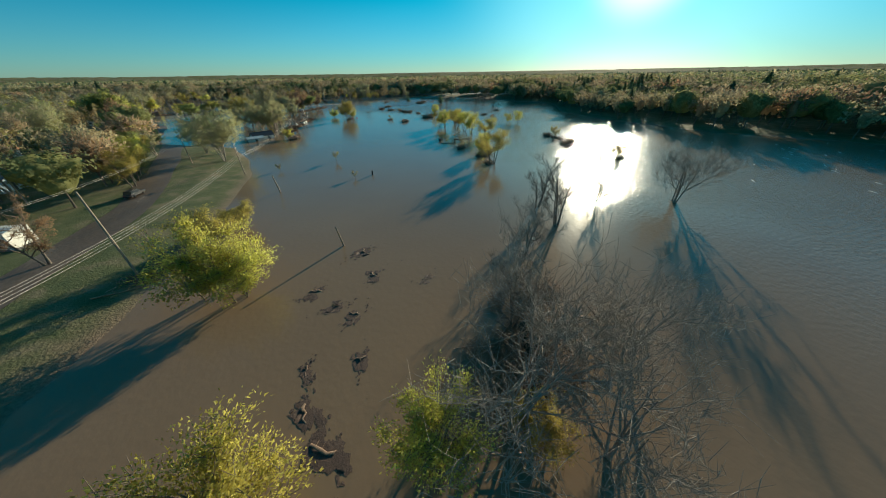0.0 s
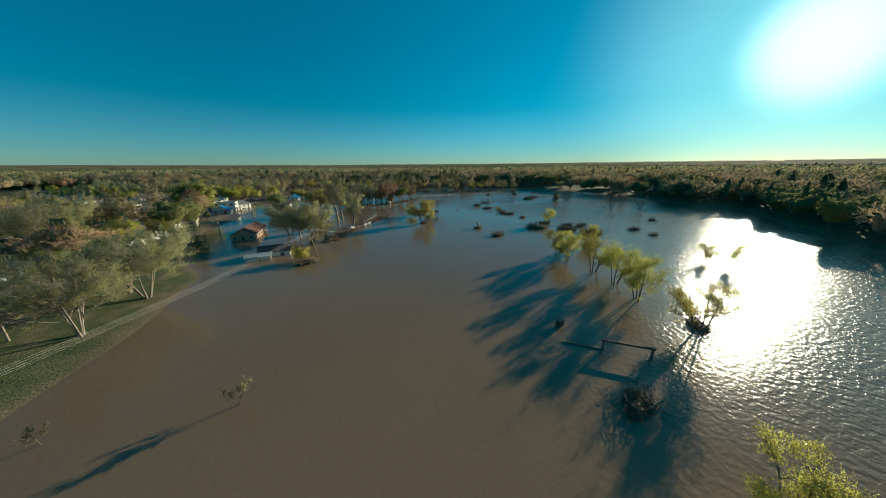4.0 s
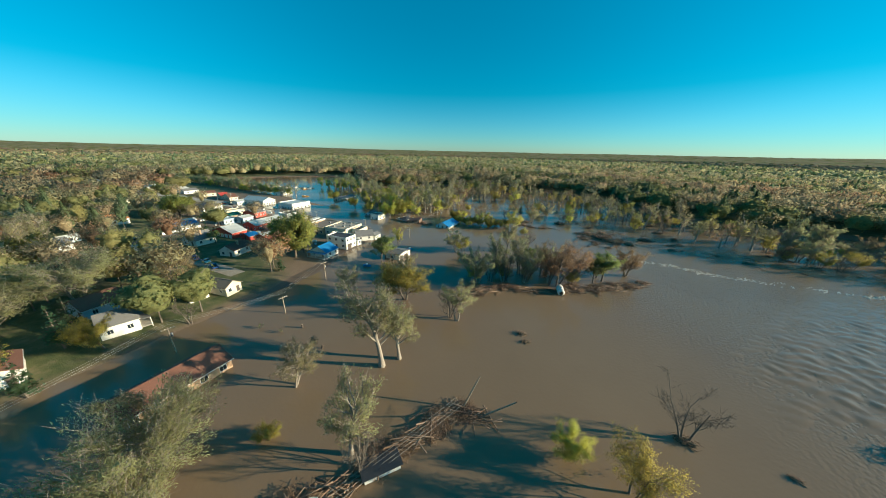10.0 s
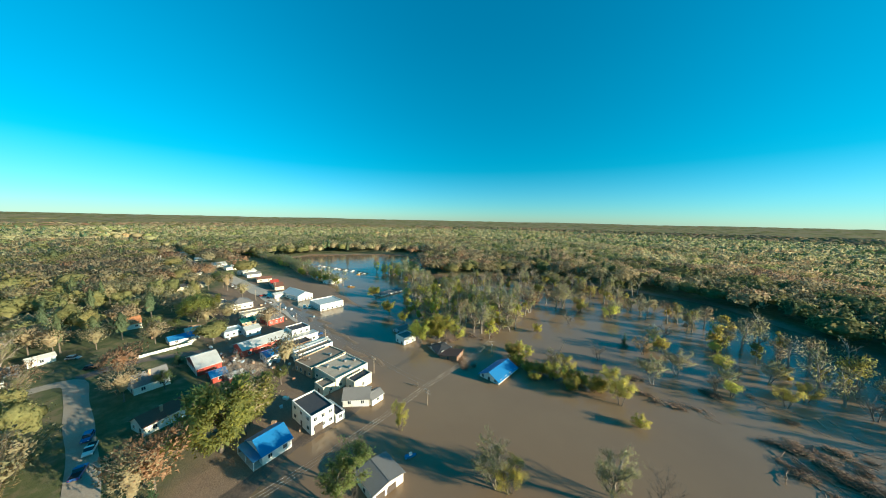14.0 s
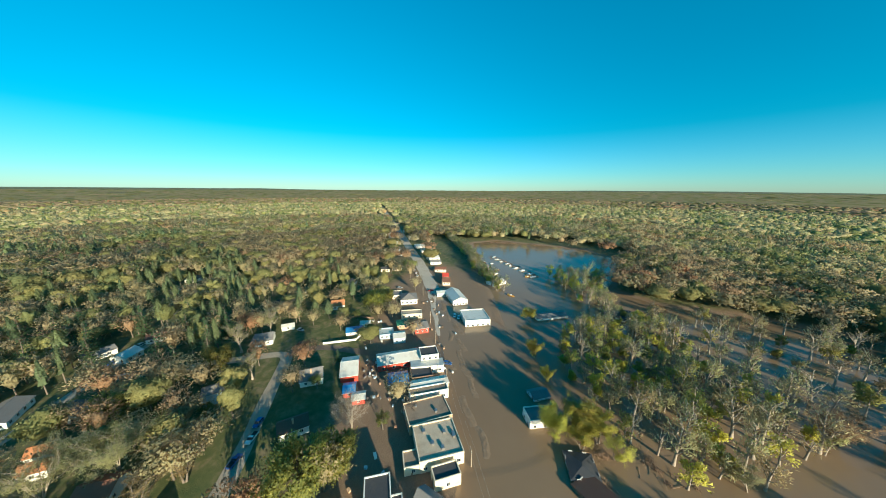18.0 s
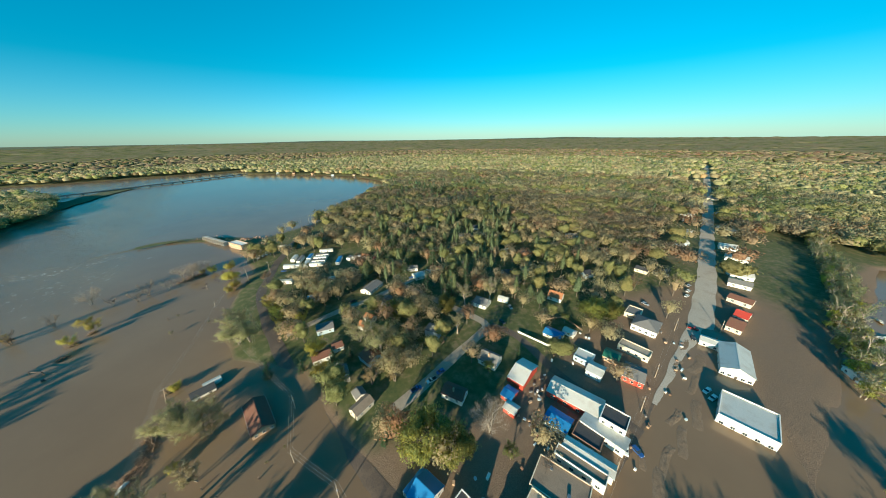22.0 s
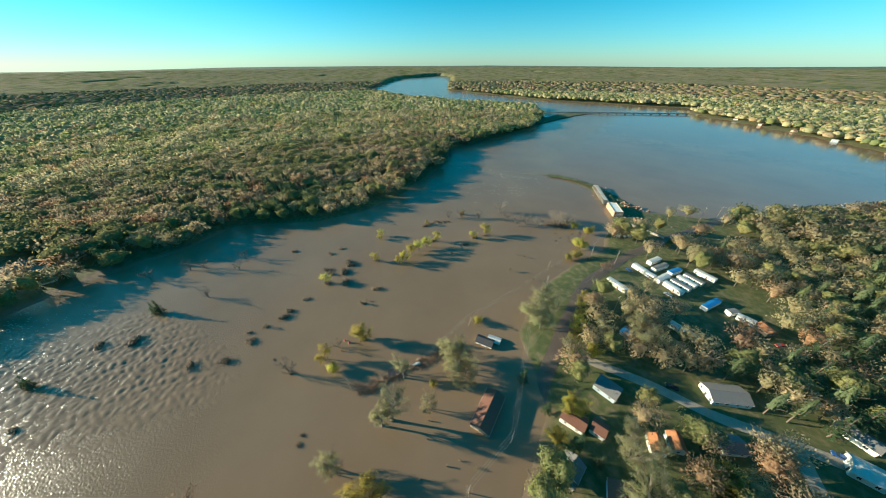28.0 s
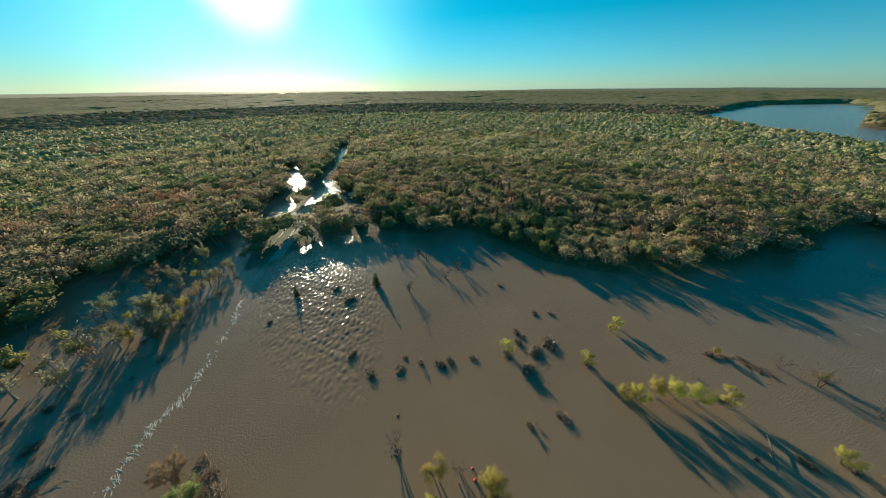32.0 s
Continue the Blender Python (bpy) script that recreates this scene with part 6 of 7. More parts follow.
drift_line("driftwood", [(-85, -74), (-82, -72), (-79, -70)], 26, 1.0, "uprooted trunks beside the road", 0.1, 6.0, 14)
drift_line("driftwood", [(-68, -204), (-78, -186), (-98, -164), (-116, -152)], 150, 5.0, "heaped timber and rubble at the broken dam", 0.5, 6.0, 15)

# low wave crests where the water runs over the drowned road
RIF = [(178, 238), (140, 234), (108, 229), (96, 224), (68, 220), (50, 218), (36, 222), (20, 220), (5, 218)]
foam_glint = paint("silty_foam_and_glint", (0.52, 0.45, 0.36), 0.5, 0.3, 0, 2.0, 0.5)
# the fourth run paints sun glitter as well as foam onto the rapids
for i, (line, n, wd) in enumerate(((RIF, 420, 1.1), ([(150, -190), (120, -214), (62, -214), (10, -226)], 200, 5.0), ([(110, -120), (60, -160), (10, -180)], 120, 16.0), ([(210, 212), (175, 202), (140, 190), (105, 178)], 600, 11.0))):
    rng = np.random.default_rng(i + 40)
    vs, fs, k = [], [], 0
    for _ in range(n):
        u = rng.uniform(0, len(line) - 1.001)
        a, bb = np.array(line[int(u)]), np.array(line[int(u) + 1])
        c = a + (bb - a) * (u % 1) + rng.normal(size=2) * wd
        ln, yw, w = rng.uniform(0.5, 2.0), math.atan2(*(bb - a)[::-1]) + rng.normal() * 0.35 + (0.9 if i == 0 else 0), rng.uniform(0.08, 0.22)
        d, e = np.array([math.cos(yw), math.sin(yw)]), np.array([-math.sin(yw), math.cos(yw)])
        for px, py, pz in ((-1, 0, 0.0), (0, -1, 0.02), (1, 0, 0.0), (0, 1, 0.02), (0, 0, 0.14)):
            q = c + d * px * ln + e * py * w
            vs.append((q[0], q[1], pz + 0.005))
        fs += [(k, k + 1, k + 4), (k + 1, k + 2, k + 4), (k + 2, k + 3, k + 4), (k + 3, k, k + 4)]
        k += 5
    tagged(new("riffle", mesh_of("riffle", vs, fs, foam_glint, True)), "pale wave crests where the flood spills over", "water", kind="stuff")
# ---- vehicles ----
CAR_PAINT = {k: paint("car_" + k, c, 0.3, 0.05, 0.2, 0.6, 0.02) for k, c in (("white", (0.75, 0.75, 0.73)), ("blue", (0.03, 0.10, 0.30)), ("dark", (0.03, 0.035, 0.04)), ("red", (0.40, 0.03, 0.025)), ("silver", (0.40, 0.42, 0.44)))}


def wheel(parent, x, y, r=0.34):
    b = Bits()
    b.add(*tube([(x, y - 0.12, r), (x, y - 0.11, r), (x, y + 0.11, r), (x, y + 0.12, r)], [0.05, r, r, 0.05], 12))
    t = new("wheel", b.mesh("wheel", TYRE, True))
    t.parent = parent
    b = Bits()
    b.add(*tube([(x, y - 0.135, r), (x, y + 0.135, r)], [r * 0.55, r * 0.55], 8))
    h = new("rim", b.mesh("rim", STEEL))
    h.parent = t


def car(kind, colour, x, y, rot, label, z=None, bed=False):
    top = new(kind)
    z = max(hgt(x, y) + 0.12, 0.0) if z is None else z
    top.matrix_basis = pose(x, y, z, 0, 0, rot)
    tagged(top, label, "car", "parked cars")
    ln, w, hh = (5.3, 1.95, 1.0) if bed else (4.6, 1.85, 0.95)
    bm = bmesh.new()
    prism(bm, [(-ln / 2, 0.35), (ln / 2, 0.35), (ln / 2 + 0.05, 0.6), (ln / 2 - 0.1, hh - 0.12), (ln / 2 - 1.1, hh), (-ln / 2 + 0.15, hh), (-ln / 2 - 0.03, 0.65)], -w / 2, w / 2)
    bmesh.ops.bevel(bm, geom=bm.edges[:], offset=0.06, segments=1, affect="EDGES")
    part("body", bm, CAR_PAINT[colour], top)
    bm = bmesh.new()
    c0, c1 = (-0.3, ln / 2 - 1.25) if bed else (-ln / 2 + 0.3, ln / 2 - 1.2)
    prism(bm, [(c0, hh - 0.02), (c1, hh - 0.02), (c1 - 0.75, hh + 0.62), (c0 + 0.35, hh + 0.62)], -w / 2 + 0.1, w / 2 - 0.1)
    part("windows", bm, GLASS, top)
    part("cabin_roof", boxes((c0 + 0.3, c1 - 0.7, -w / 2 + 0.12, w / 2 - 0.12, hh + 0.6, hh + 0.68)), CAR_PAINT[colour], top)
    if bed:
        part("cargo_bed", boxes((-ln / 2 + 0.1, -0.4, -w / 2 + 0.12, w / 2 - 0.12, hh - 0.001, hh + 0.015)), TYRE, top)
    for sx in (-ln / 2 + 0.85, ln / 2 - 0.85):
        for sy in (-w / 2 + 0.1, w / 2 - 0.1):
            wheel(top, sx, sy)
    for sy in (-w / 2 + 0.3, w / 2 - 0.3):
        part("headlight", boxes((ln / 2 - 0.06, ln / 2 + 0.03, sy - 0.16, sy + 0.16, 0.62, 0.76)), FRAME, top)
        part("tail_light", boxes((-ln / 2 - 0.05, -ln / 2 + 0.04, sy - 0.14, sy + 0.14, 0.66, 0.8)), CAR_PAINT["red"], top)
    return top


car("pickup_truck", "white", -136, 112.8, -6, "white pickup truck parked at the street's edge", bed=True)
car("car", "blue", -142.5, 111.6, -6, "dark blue car parked at the street's edge")
car("pickup_truck", "blue", -127.5, 112.0, 170, "blue pickup truck parked by the flood", bed=True)
car("car", "silver", -214, 99, 60, "silver car standing on the muddy corner")
car("car", "dark", -197, 106, 80, "dark car at the street corner")
car("car", "white", -232, 199, -15, "white car stranded before the market")
car("car", "white", -229, 201.5, -15, "white van stranded before the market")
car("car", "dark", -273, 186, 20, "dark car on the muddy main street")
car("pickup_truck", "red", -284, 184, 95, "red and dark truck on the main street", bed=True)
car("car", "white", -327, 172, 170, "white car parked along the main street")
car("car", "silver", -346, 169, 170, "silver car parked along the main street")
car("car", "white", -336, 171, 170, "white car parked along the main street")
car("car", "white", -174, 185, 20, "white car washed against the shop front", z=0.0)
car("car", "blue", -177, 188, 70, "blue car washed up in the flooded street", z=-0.2)
car("car", "dark", -85, -28, 65, "dark car on the muddy road")
car("car", "blue", -107, -70, -30, "bright blue car at the trailer park")
car("car", "silver", -131, -55, -20, "silver car between the trailers")
car("pickup_truck", "dark", -134, 20, 8, "dark truck on the lane", bed=True)
car("car", "white", -205, 14, -10, "white car parked along the lane")
car("car", "blue", -188, 16, -10, "dark blue car parked along the lane")
car("car", "red", -182, -42, 30, "red car beside the cabin")
car("car", "silver", -292, 156, 80, "silver car behind the restaurant")

# ---- trailers ----


def trailer(x, y, ln, rot, label, roof=METALR, wall=WHITE, h=2.7, w=3.6, z=None):
    top = new("mobile_home")
    z = max(hgt(x, y), -0.4) + 0.35 if z is None else z
    top.matrix_basis = pose(x, y, z, 0, 0, rot)
    tagged(top, label, "mobile home", "mobile homes")
    BUILT.append((x, y, ln / 2))
    part("wall", boxes((-ln / 2, ln / 2, -w / 2, -w / 2 + 0.12, 0, h), (-ln / 2, ln / 2, w / 2 - 0.12, w / 2, 0, h), (-ln / 2, -ln / 2 + 0.12, -w / 2 + 0.12, w / 2 - 0.12, 0, h),
                       (ln / 2 - 0.12, ln / 2, -w / 2 + 0.12, w / 2 - 0.12, 0, h)), wall, top)
    bm = bmesh.new()
    prism(bm, [(-w / 2 - 0.12, h), (w / 2 + 0.12, h), (w / 2 + 0.1, h + 0.1), (0, h + 0.42), (-w / 2 - 0.1, h + 0.1)], -ln / 2 - 0.1, ln / 2 + 0.1)
    bmesh.ops.rotate(bm, verts=bm.verts, cent=(0, 0, 0), matrix=Matrix.Rotation(math.pi / 2, 3, "Z"))
    part("roof", bm, roof, top)
    part("skirting", boxes((-ln / 2 + 0.05, ln / 2 - 0.05, -w / 2 + 0.05, w / 2 - 0.05, -0.6, -0.005)), GREYR, top)
    for i in range(4):
        u = (i + 0.5) / 4 * ln - ln / 2
        for sgn in (-1, 1):
            if i == 2 and sgn < 0:
                part("door", boxes((u - 0.45, u + 0.45, -w / 2 - 0.04, -w / 2 + 0.02, 0.1, 2.1)), DOORM, top)
                part("step", boxes((u - 0.6, u + 0.6, -w / 2 - 0.9, -w / 2 - 0.05, -0.35, 0.05)), DRIFT, top)
            else:
                window(top, 0.9, 0.8, pose(u, sgn * (w / 2), 1.1, 0, 0, 0 if sgn < 0 else 180))
    return top


for x, y, ln, r, roof in [(-102, -45, 14, 151, METALR), (-113, -75, 10, 144, METALR), (-120, -70, 6, 151, METALR), (-121, -92, 12, 60, METALR), (-125, -85, 14, 58, GREYR)]:
    trailer(x, y, ln, r, "white mobile home in a crowded trailer row", roof)
for x, y, ln, r, roof in [(-127, -71, 13, 62, METALR), (-134, -85, 11, 57, BLUER), (-133.5, -63, 12, 145, METALR), (-137.5, -69.5, 12, 150, GREYR), (-141, -76, 12, 148, METALR), (-145, -82, 12, 150, GREYR)]:
    trailer(x, y, ln, r, "long pale mobile home among the trailers", roof)
for x, y, ln, r, roof in [(-152, -92, 13, 151, METALR), (-153, -58, 15, 59, BLUER), (-163, -57, 6, 43, GREYR), (-169, -54, 8, 162, METALR), (-139, -22, 15, 156, METALR), (-120, -32, 12, 153, METALR)]:
    trailer(x, y, ln, r, "single pale mobile home under the trees", roof)
house("cabin", "small cabin with an orange-brown roof under pines", -177, -51, 6.0, 7.0, 40, 2.6, TANB, ORANGER, "gable", 0.5, wins=1)
house("blue_cabin", "dark cabin with a blue tarpaulin roof", -114, -2, 6.0, 8.0, 65, 2.4, BLUEW, BLUER, "gable", 0.4, wins=1)
house("forest_house", "house with a pale roof deep among trees", -196, 2, 7.0, 12.0, 60, 2.8, WHITE, GREYR, "gable", 0.45, wins=2)
house("forest_house", "white house with a brown roof among trees", -212, 18, 7.0, 9.0, 30, 2.8, WHITE, BROWNR, "gable", 0.5, wins=2)
far_rng = random.Random(8)
for x, y in [(-372, 66), (-384, 54), (-362, 97), (-345, 137), (-352, 150), (-415, 122), (-450, 142), (-420, 150), (-300, 110), (-280, 82), (-253, 66), (-300, 50), (-250, -6), (-289, -29), (-291, 34), (-193, 19), (-120, 80), (-323, -43), (-351, -4), (-330, 60)]:
    house("village_house", "small white house with a grey roof", x, y, far_rng.uniform(7, 9), far_rng.uniform(8, 13), far_rng.uniform(0, 90), 2.9, far_rng.choice([WHITE, WHITE, CREAM, BLUEW]),
          far_rng.choice([GREYR, METALR, BROWNR, DARKR]), "gable", 0.5, wins=2)
for x, y in [(-470, 175), (-500, 135), (-540, 165), (-590, 117), (-620, 150), (-680, 105), (-750, 120), (-800, 90), (-560, 125), (-438, 185), (-395, 192), (-375, 194), (-345, 198), (-620, 100)]:
    house("roadside_house", "pale house beside the main road", x, y, far_rng.uniform(8, 12), far_rng.uniform(10, 18), far_rng.uniform(-10, 20), 3.0, far_rng.choice([WHITE, CREAM]),
          far_rng.choice([GREYR, METALR, METALR, BROWNR]), "gable", 0.4, wins=2)
for x, y in [(250, 205), (268, 190), (300, 214), (322, 205), (285, 168), (232, 178)]:
    house("riverside_house", "low grey house among trees by the far road", x, y, 8, 12, far_rng.uniform(0, 90), 2.8, CREAM, GREYR, "gable", 0.4, wins=2)
for i in range(6):
    u = i / 5
    house("lakeside_house", "white lakeside house at the wooded shore", -215 - 215 * u + far_rng.uniform(-6, 6), -1030 + 335 * u ** 0.9 + far_rng.uniform(-10, 10), 7, 9, far_rng.uniform(0, 90), 3.0, far_rng.choice([WHITE, CREAM, BLUEW, TANB]),
          far_rng.choice([GREYR, METALR, BROWNR]), "gable", 0.5, wins=2)

# ---- flood wreckage, boats and small things ----


def boat(x, y, ln, rot, hull, label, z=0.0, name="boat", cover=None):
    top = new(name)
    top.matrix_basis = pose(x, y, z, 0, far_rng.uniform(-6, 6), rot)
    tagged(top, label, "boat", "boats")
    w = ln * 0.34
    q = np.linspace(0, 1, 9)
    half = w / 2 * np.minimum(1, 1.25 * (1 - q) ** 0.55 + 0.0) * np.where(q < 0.05, 0.9, 1)
    bm = bmesh.new()
    rows = []
    for a, hw in zip(q, half):
        xx = (a - 0.45) * ln
        rows.append([bm.verts.new((xx, s * hw * k, zz)) for s, k, zz in ((-1, 1, 0.75), (-1, 0.7, 0.0), (1, 0.7, 0.0), (1, 1, 0.75))])
    for r0, r1 in zip(rows, rows[1:]):
        for k in range(3):
            bm.faces.new((r0[k], r0[k + 1], r1[k + 1], r1[k]))
    bm.faces.new(rows[0])
    part("hull", bm, hull, top)
    bm = bmesh.new()
    pts = [((a - 0.45) * ln, hw * 0.96) for a, hw in zip(q, half)]
    vs = [bm.verts.new((px, py, 0.7)) for px, py in pts] + [bm.verts.new((px, -py, 0.7)) for px, py in pts[-2::-1]]
    bm.faces.new(vs)
    part("deck", bm, cover or METALR, top)
    part("cabin", boxes((-0.1 * ln, 0.15 * ln, -w * 0.25, w * 0.25, 0.702, 1.35)), WHITE, top)
    part("windscreen", boxes((0.151 * ln, 0.165 * ln, -w * 0.25, w * 0.25, 0.9, 1.3)), GLASS, top)
    return top


YEL = paint("orange_float", (0.60, 0.30, 0.05), 0.5, 0.1)
PINK = paint("red_plastic", (0.62, 0.05, 0.05), 0.45, 0.08)
for i in range(9):
    u = i / 8
    boat(-404 + 88 * u + far_rng.uniform(-2, 2), 274 + 20 * u + far_rng.uniform(-2, 2), far_rng.uniform(6, 9), far_rng.uniform(0, 180), WHITE, "moored white boat drifting in a raft of wreckage", 0.0)
for i in range(8):
    boat(-385 + 52 * (i / 7) + far_rng.uniform(-4, 4), 250 + 7 * (i % 3), far_rng.uniform(5, 8), far_rng.uniform(0, 180), far_rng.choice([WHITE, WHITE, YEL]), "small boat pushed against the pond's bank")
boat(-324, 291, 8, 20, YEL, "orange pontoon drifting in the flooded pond", cover=YEL)
boat(-318, 288, 6, 80, YEL, "orange pontoon drifting in the flooded pond", cover=YEL)
boat(-268, 253, 7, 40, YEL, "orange float with a pale tank in flood water", cover=YEL)
house("boathouse", "open white-roofed boathouse at the pond", -300, 249, 10, 17, 28, 2.6, WHITE, METALR, "gable", 0.3, wins=2, z=-0.3, category="boathouse")
house("flooded_hall", "long low white hall drowned among trees", -226, 268, 8, 24, 8, 2.0, WHITE, GREYR, "gable", 0.3, wins=4, z=-0.5, category="hall")
house("flooded_hall", "dark torn roof of a drowned hall", -222, 322, 8, 20, 30, 1.4, WHITE, DARKR, "gable", 0.3, wins=2, z=-0.5, category="hall")
drift_line("driftwood", [(-412, 272), (-380, 284), (-345, 292), (-318, 298)], 120, 2.5, "raft of docks, boards and drift in the pond", 0.7, 6.0, 21)
drift_line("driftwood", [(-500, 262), (-515, 300), (-470, 395), (-400, 432)], 120, 3.0, "drift timber along the pond's far bank", 0.3, 8.0, 22)
boat(-26.5, 79, 4.6, 55, WHITE, "small white boat hull stranded on the drift line", 0.1)
boat(-80, 148, 3.4, 20, BLUER, "small blue boat adrift in the flood", cover=BLUER)
boat(-77, 175, 3.2, 70, BLUER, "small blue boat adrift in the flood", cover=BLUER)
house("roof_wreck", "torn dark roof with a white gutter on the drift line", -20.5, 89, 3.2, 5.6, -35, 0.5, WHITE, DARKR, "shed", 0.25, wins=0, z=-0.1, category="wreckage")
tk = new("storage_tank")
tk.matrix_basis = pose(-4, 166.5, 0.45, 4, 0, 18)
tagged(tk, "long white metal tank stranded in driftwood", "tank")
b = Bits()
b.add(*tube([(0, -2.1, 0.7), (0, -1.95, 0.7), (0, 1.95, 0.7), (0, 2.1, 0.7)], [0.7, 1.2, 1.2, 0.7], 14))
o = new("shell", b.mesh("shell", WHITE, True))
o.parent = tk
for v in (-1.3, 1.3):
    b = Bits()
    b.add(*tube([(0, v - 0.08, 0.7), (0, v + 0.08, 0.7)], [1.24, 1.24], 14))
    o = new("band", b.mesh("band", STEEL))
    o.parent = tk
part("hatch", boxes((-0.3, 0.3, -0.35, 0.35, 1.85, 2.05)), STEEL, tk)
for x, y, s in ((13, 90, 1.0), (16.5, 90.5, 0.8)):
    bm = bmesh.new()
    bmesh.ops.create_cone(bm, cap_ends=True, segments=5, radius1=0.9 * s, radius2=0.06, depth=1.2 * s)
    ob = new("buoy", bpy.data.meshes.new("buoy"))
    bm.to_mesh(ob.data)
    bm.free()
    ob.data.materials.append(PINK)
    ob.matrix_basis = pose(x, y, 0.45 * s, 12, 0, 20)
    tagged(ob, "red cone-shaped float on brown flood water", "buoy", "red floats")
# the timber frame and gate left standing in the river
fr = new("timber_frame")
fr.matrix_basis = pose(19, -25, -0.2, 0, 0, -35)
tagged(fr, "dark timber frame half drowned in the river", "frame")
for u in (-3.2, 3.2):
    part("post", boxes((u - 0.15, u + 0.15, -0.15, 0.15, -0.6, 1.7)), DRIFT, fr)
part("beam", boxes((-3.5, 3.5, -0.18, 0.18, 1.7, 2.0)), DRIFT, fr)
part("side_board", boxes((-9.0, -3.5, -0.2, 0.2, 0.1, 0.4)), DRIFT, fr)
bx = new("crate")
bx.matrix_basis = pose(14.3, -15.5, -0.15, 0, 0, 25)
tagged(bx, "dark wooden crate standing in flood water", "crate")
part("side", boxes((-0.6, 0.6, -0.5, -0.42, 0, 1.2), (-0.6, 0.6, 0.42, 0.5, 0, 1.2), (-0.6, -0.52, -0.42, 0.42, 0, 1.2), (0.52, 0.6, -0.42, 0.42, 0, 1.2)), DOORM, bx)
part("lid", boxes((-0.65, 0.65, -0.55, 0.55, 1.2, 1.28)), DOORM, bx)
for x, y, h in ((-31, -43.5, 1.6), (-48, 97, 1.5), (-52, 103, 1.2), (-64, 106, 1.4), (12, 96, 1.8), (-58, 115, 1.3)):
    ps = new("fence_post")
    ps.matrix_basis = pose(x, y, -0.3, far_rng.uniform(-6, 6), far_rng.uniform(-6, 6), 0)
    tagged(ps, "dark wooden post standing in flood water", "post", "posts in the flood")
    part("shaft", boxes((-0.16, 0.16, -0.16, 0.16, -0.3, h)), DOORM, ps)
    part("cap", boxes((-0.2, 0.2, -0.2, 0.2, h, h + 0.06)), DRIFT, ps)

# fences of the yards


def fence(pts, h, mat, label, kind="slat_fence"):
    top = new(kind)
    top.matrix_basis = pose(pts[0][0], pts[0][1], max(hgt(*pts[0]), -0.2))
    tagged(top, label, "fence")
    for (ax, ay), (bx_, by) in zip(pts, pts[1:]):
        d = math.hypot(bx_ - ax, by - ay)
        yaw = math.degrees(math.atan2(by - ay, bx_ - ax))
        n = max(1, round(d / 2.4))
        for i in range(n):
            f = (i + 0.5) / n
            m = pose(ax + (bx_ - ax) * f - pts[0][0], ay + (by - ay) * f - pts[0][1], 0, 0, 0, yaw)
            part("panel", boxes((-d / n / 2 + 0.07, d / n / 2 - 0.07, -0.02, 0.02, 0.05, h)), mat, top).matrix_basis = m
            part("post", boxes((-d / n / 2 - 0.06, -d / n / 2 + 0.06, -0.06, 0.06, -0.3, h + 0.1)), mat, top).matrix_basis = m
    return top


fence([(-197, 118), (-200, 136), (-214, 140)], 1.3, FRAME, "pale board fence round a muddy yard")
fence([(-150, 98), (-158, 96)], 1.2, DRIFT, "short brown board fence by a house")
fence([(-163, 92), (-171, 90)], 1.2, DRIFT, "short brown board fence by a house")
fence([(-222, 122), (-232, 128), (-228, 142)], 1.2, DRIFT, "grey board fence round a village yard")

# ---- the broken dam ----
house("gatehouse", "tan brick dam gatehouse with a white flat roof", -82.6, -173.6, 8.4, 24, 24, 6.5, TANB, WHITE, "flat", wins=5, z=-0.5, category="gatehouse")
dm = new("dam_wall")
dm.matrix_basis = pose(-62.5, -212, 0, 0, 0, 23.4)
tagged(dm, "stained concrete spillway wall of the broken dam", "dam")
for i in range(10):
    part("pier", boxes((-3.0, 3.0, -23 + 5 * i, -22 + 5 * i, -1.5, 4.2)), CONC, dm)
for i in range(9):
    part("gate_beam", boxes((-0.6, 0.6, -22 + 5 * i, -18 + 5 * i, 2.2, 3.4)), BROWNW, dm)
part("walkway", boxes((-1.8, 1.8, -23.2, 23.2, 4.2, 4.5)), CONC, dm)
rw = new("retaining_wall")
rw.matrix_basis = pose(-113.5, -143.5, 0, 0, 0, -21)
tagged(rw, "long pale concrete retaining wall by the dam", "wall")
part("slab", boxes((-14, 14, -0.6, 0.6, -0.5, 2.6)), CONC, rw)
part("coping", boxes((-14.2, 14.2, -0.75, 0.75, 2.6, 2.85)), CONC, rw)
lev = ribbon("levee", [(-66, -218), (-52, -236), (-30, -246), (-5, -247), (8, -243)], 9.0, ground.data.materials[0], 1.6, "narrow grassy remnant of the dam's levee", 3.0, -0.4)
lev["category"] = "levee"
RUB = paint("brick_rubble", (0.34, 0.20, 0.13), 0.9, 0.4, 0, 2, 0.5, rand=0.35)
bm = bmesh.new()
box(bm, -0.5, 0.5, -0.35, 0.35, -0.3, 0.3)
bmesh.ops.bevel(bm, geom=bm.edges[:], offset=0.08, segments=1, affect="EDGES")
STONE = bpy.data.meshes.new("stone")
bm.to_mesh(STONE)
bm.free()
STONE.materials.append(RUB)
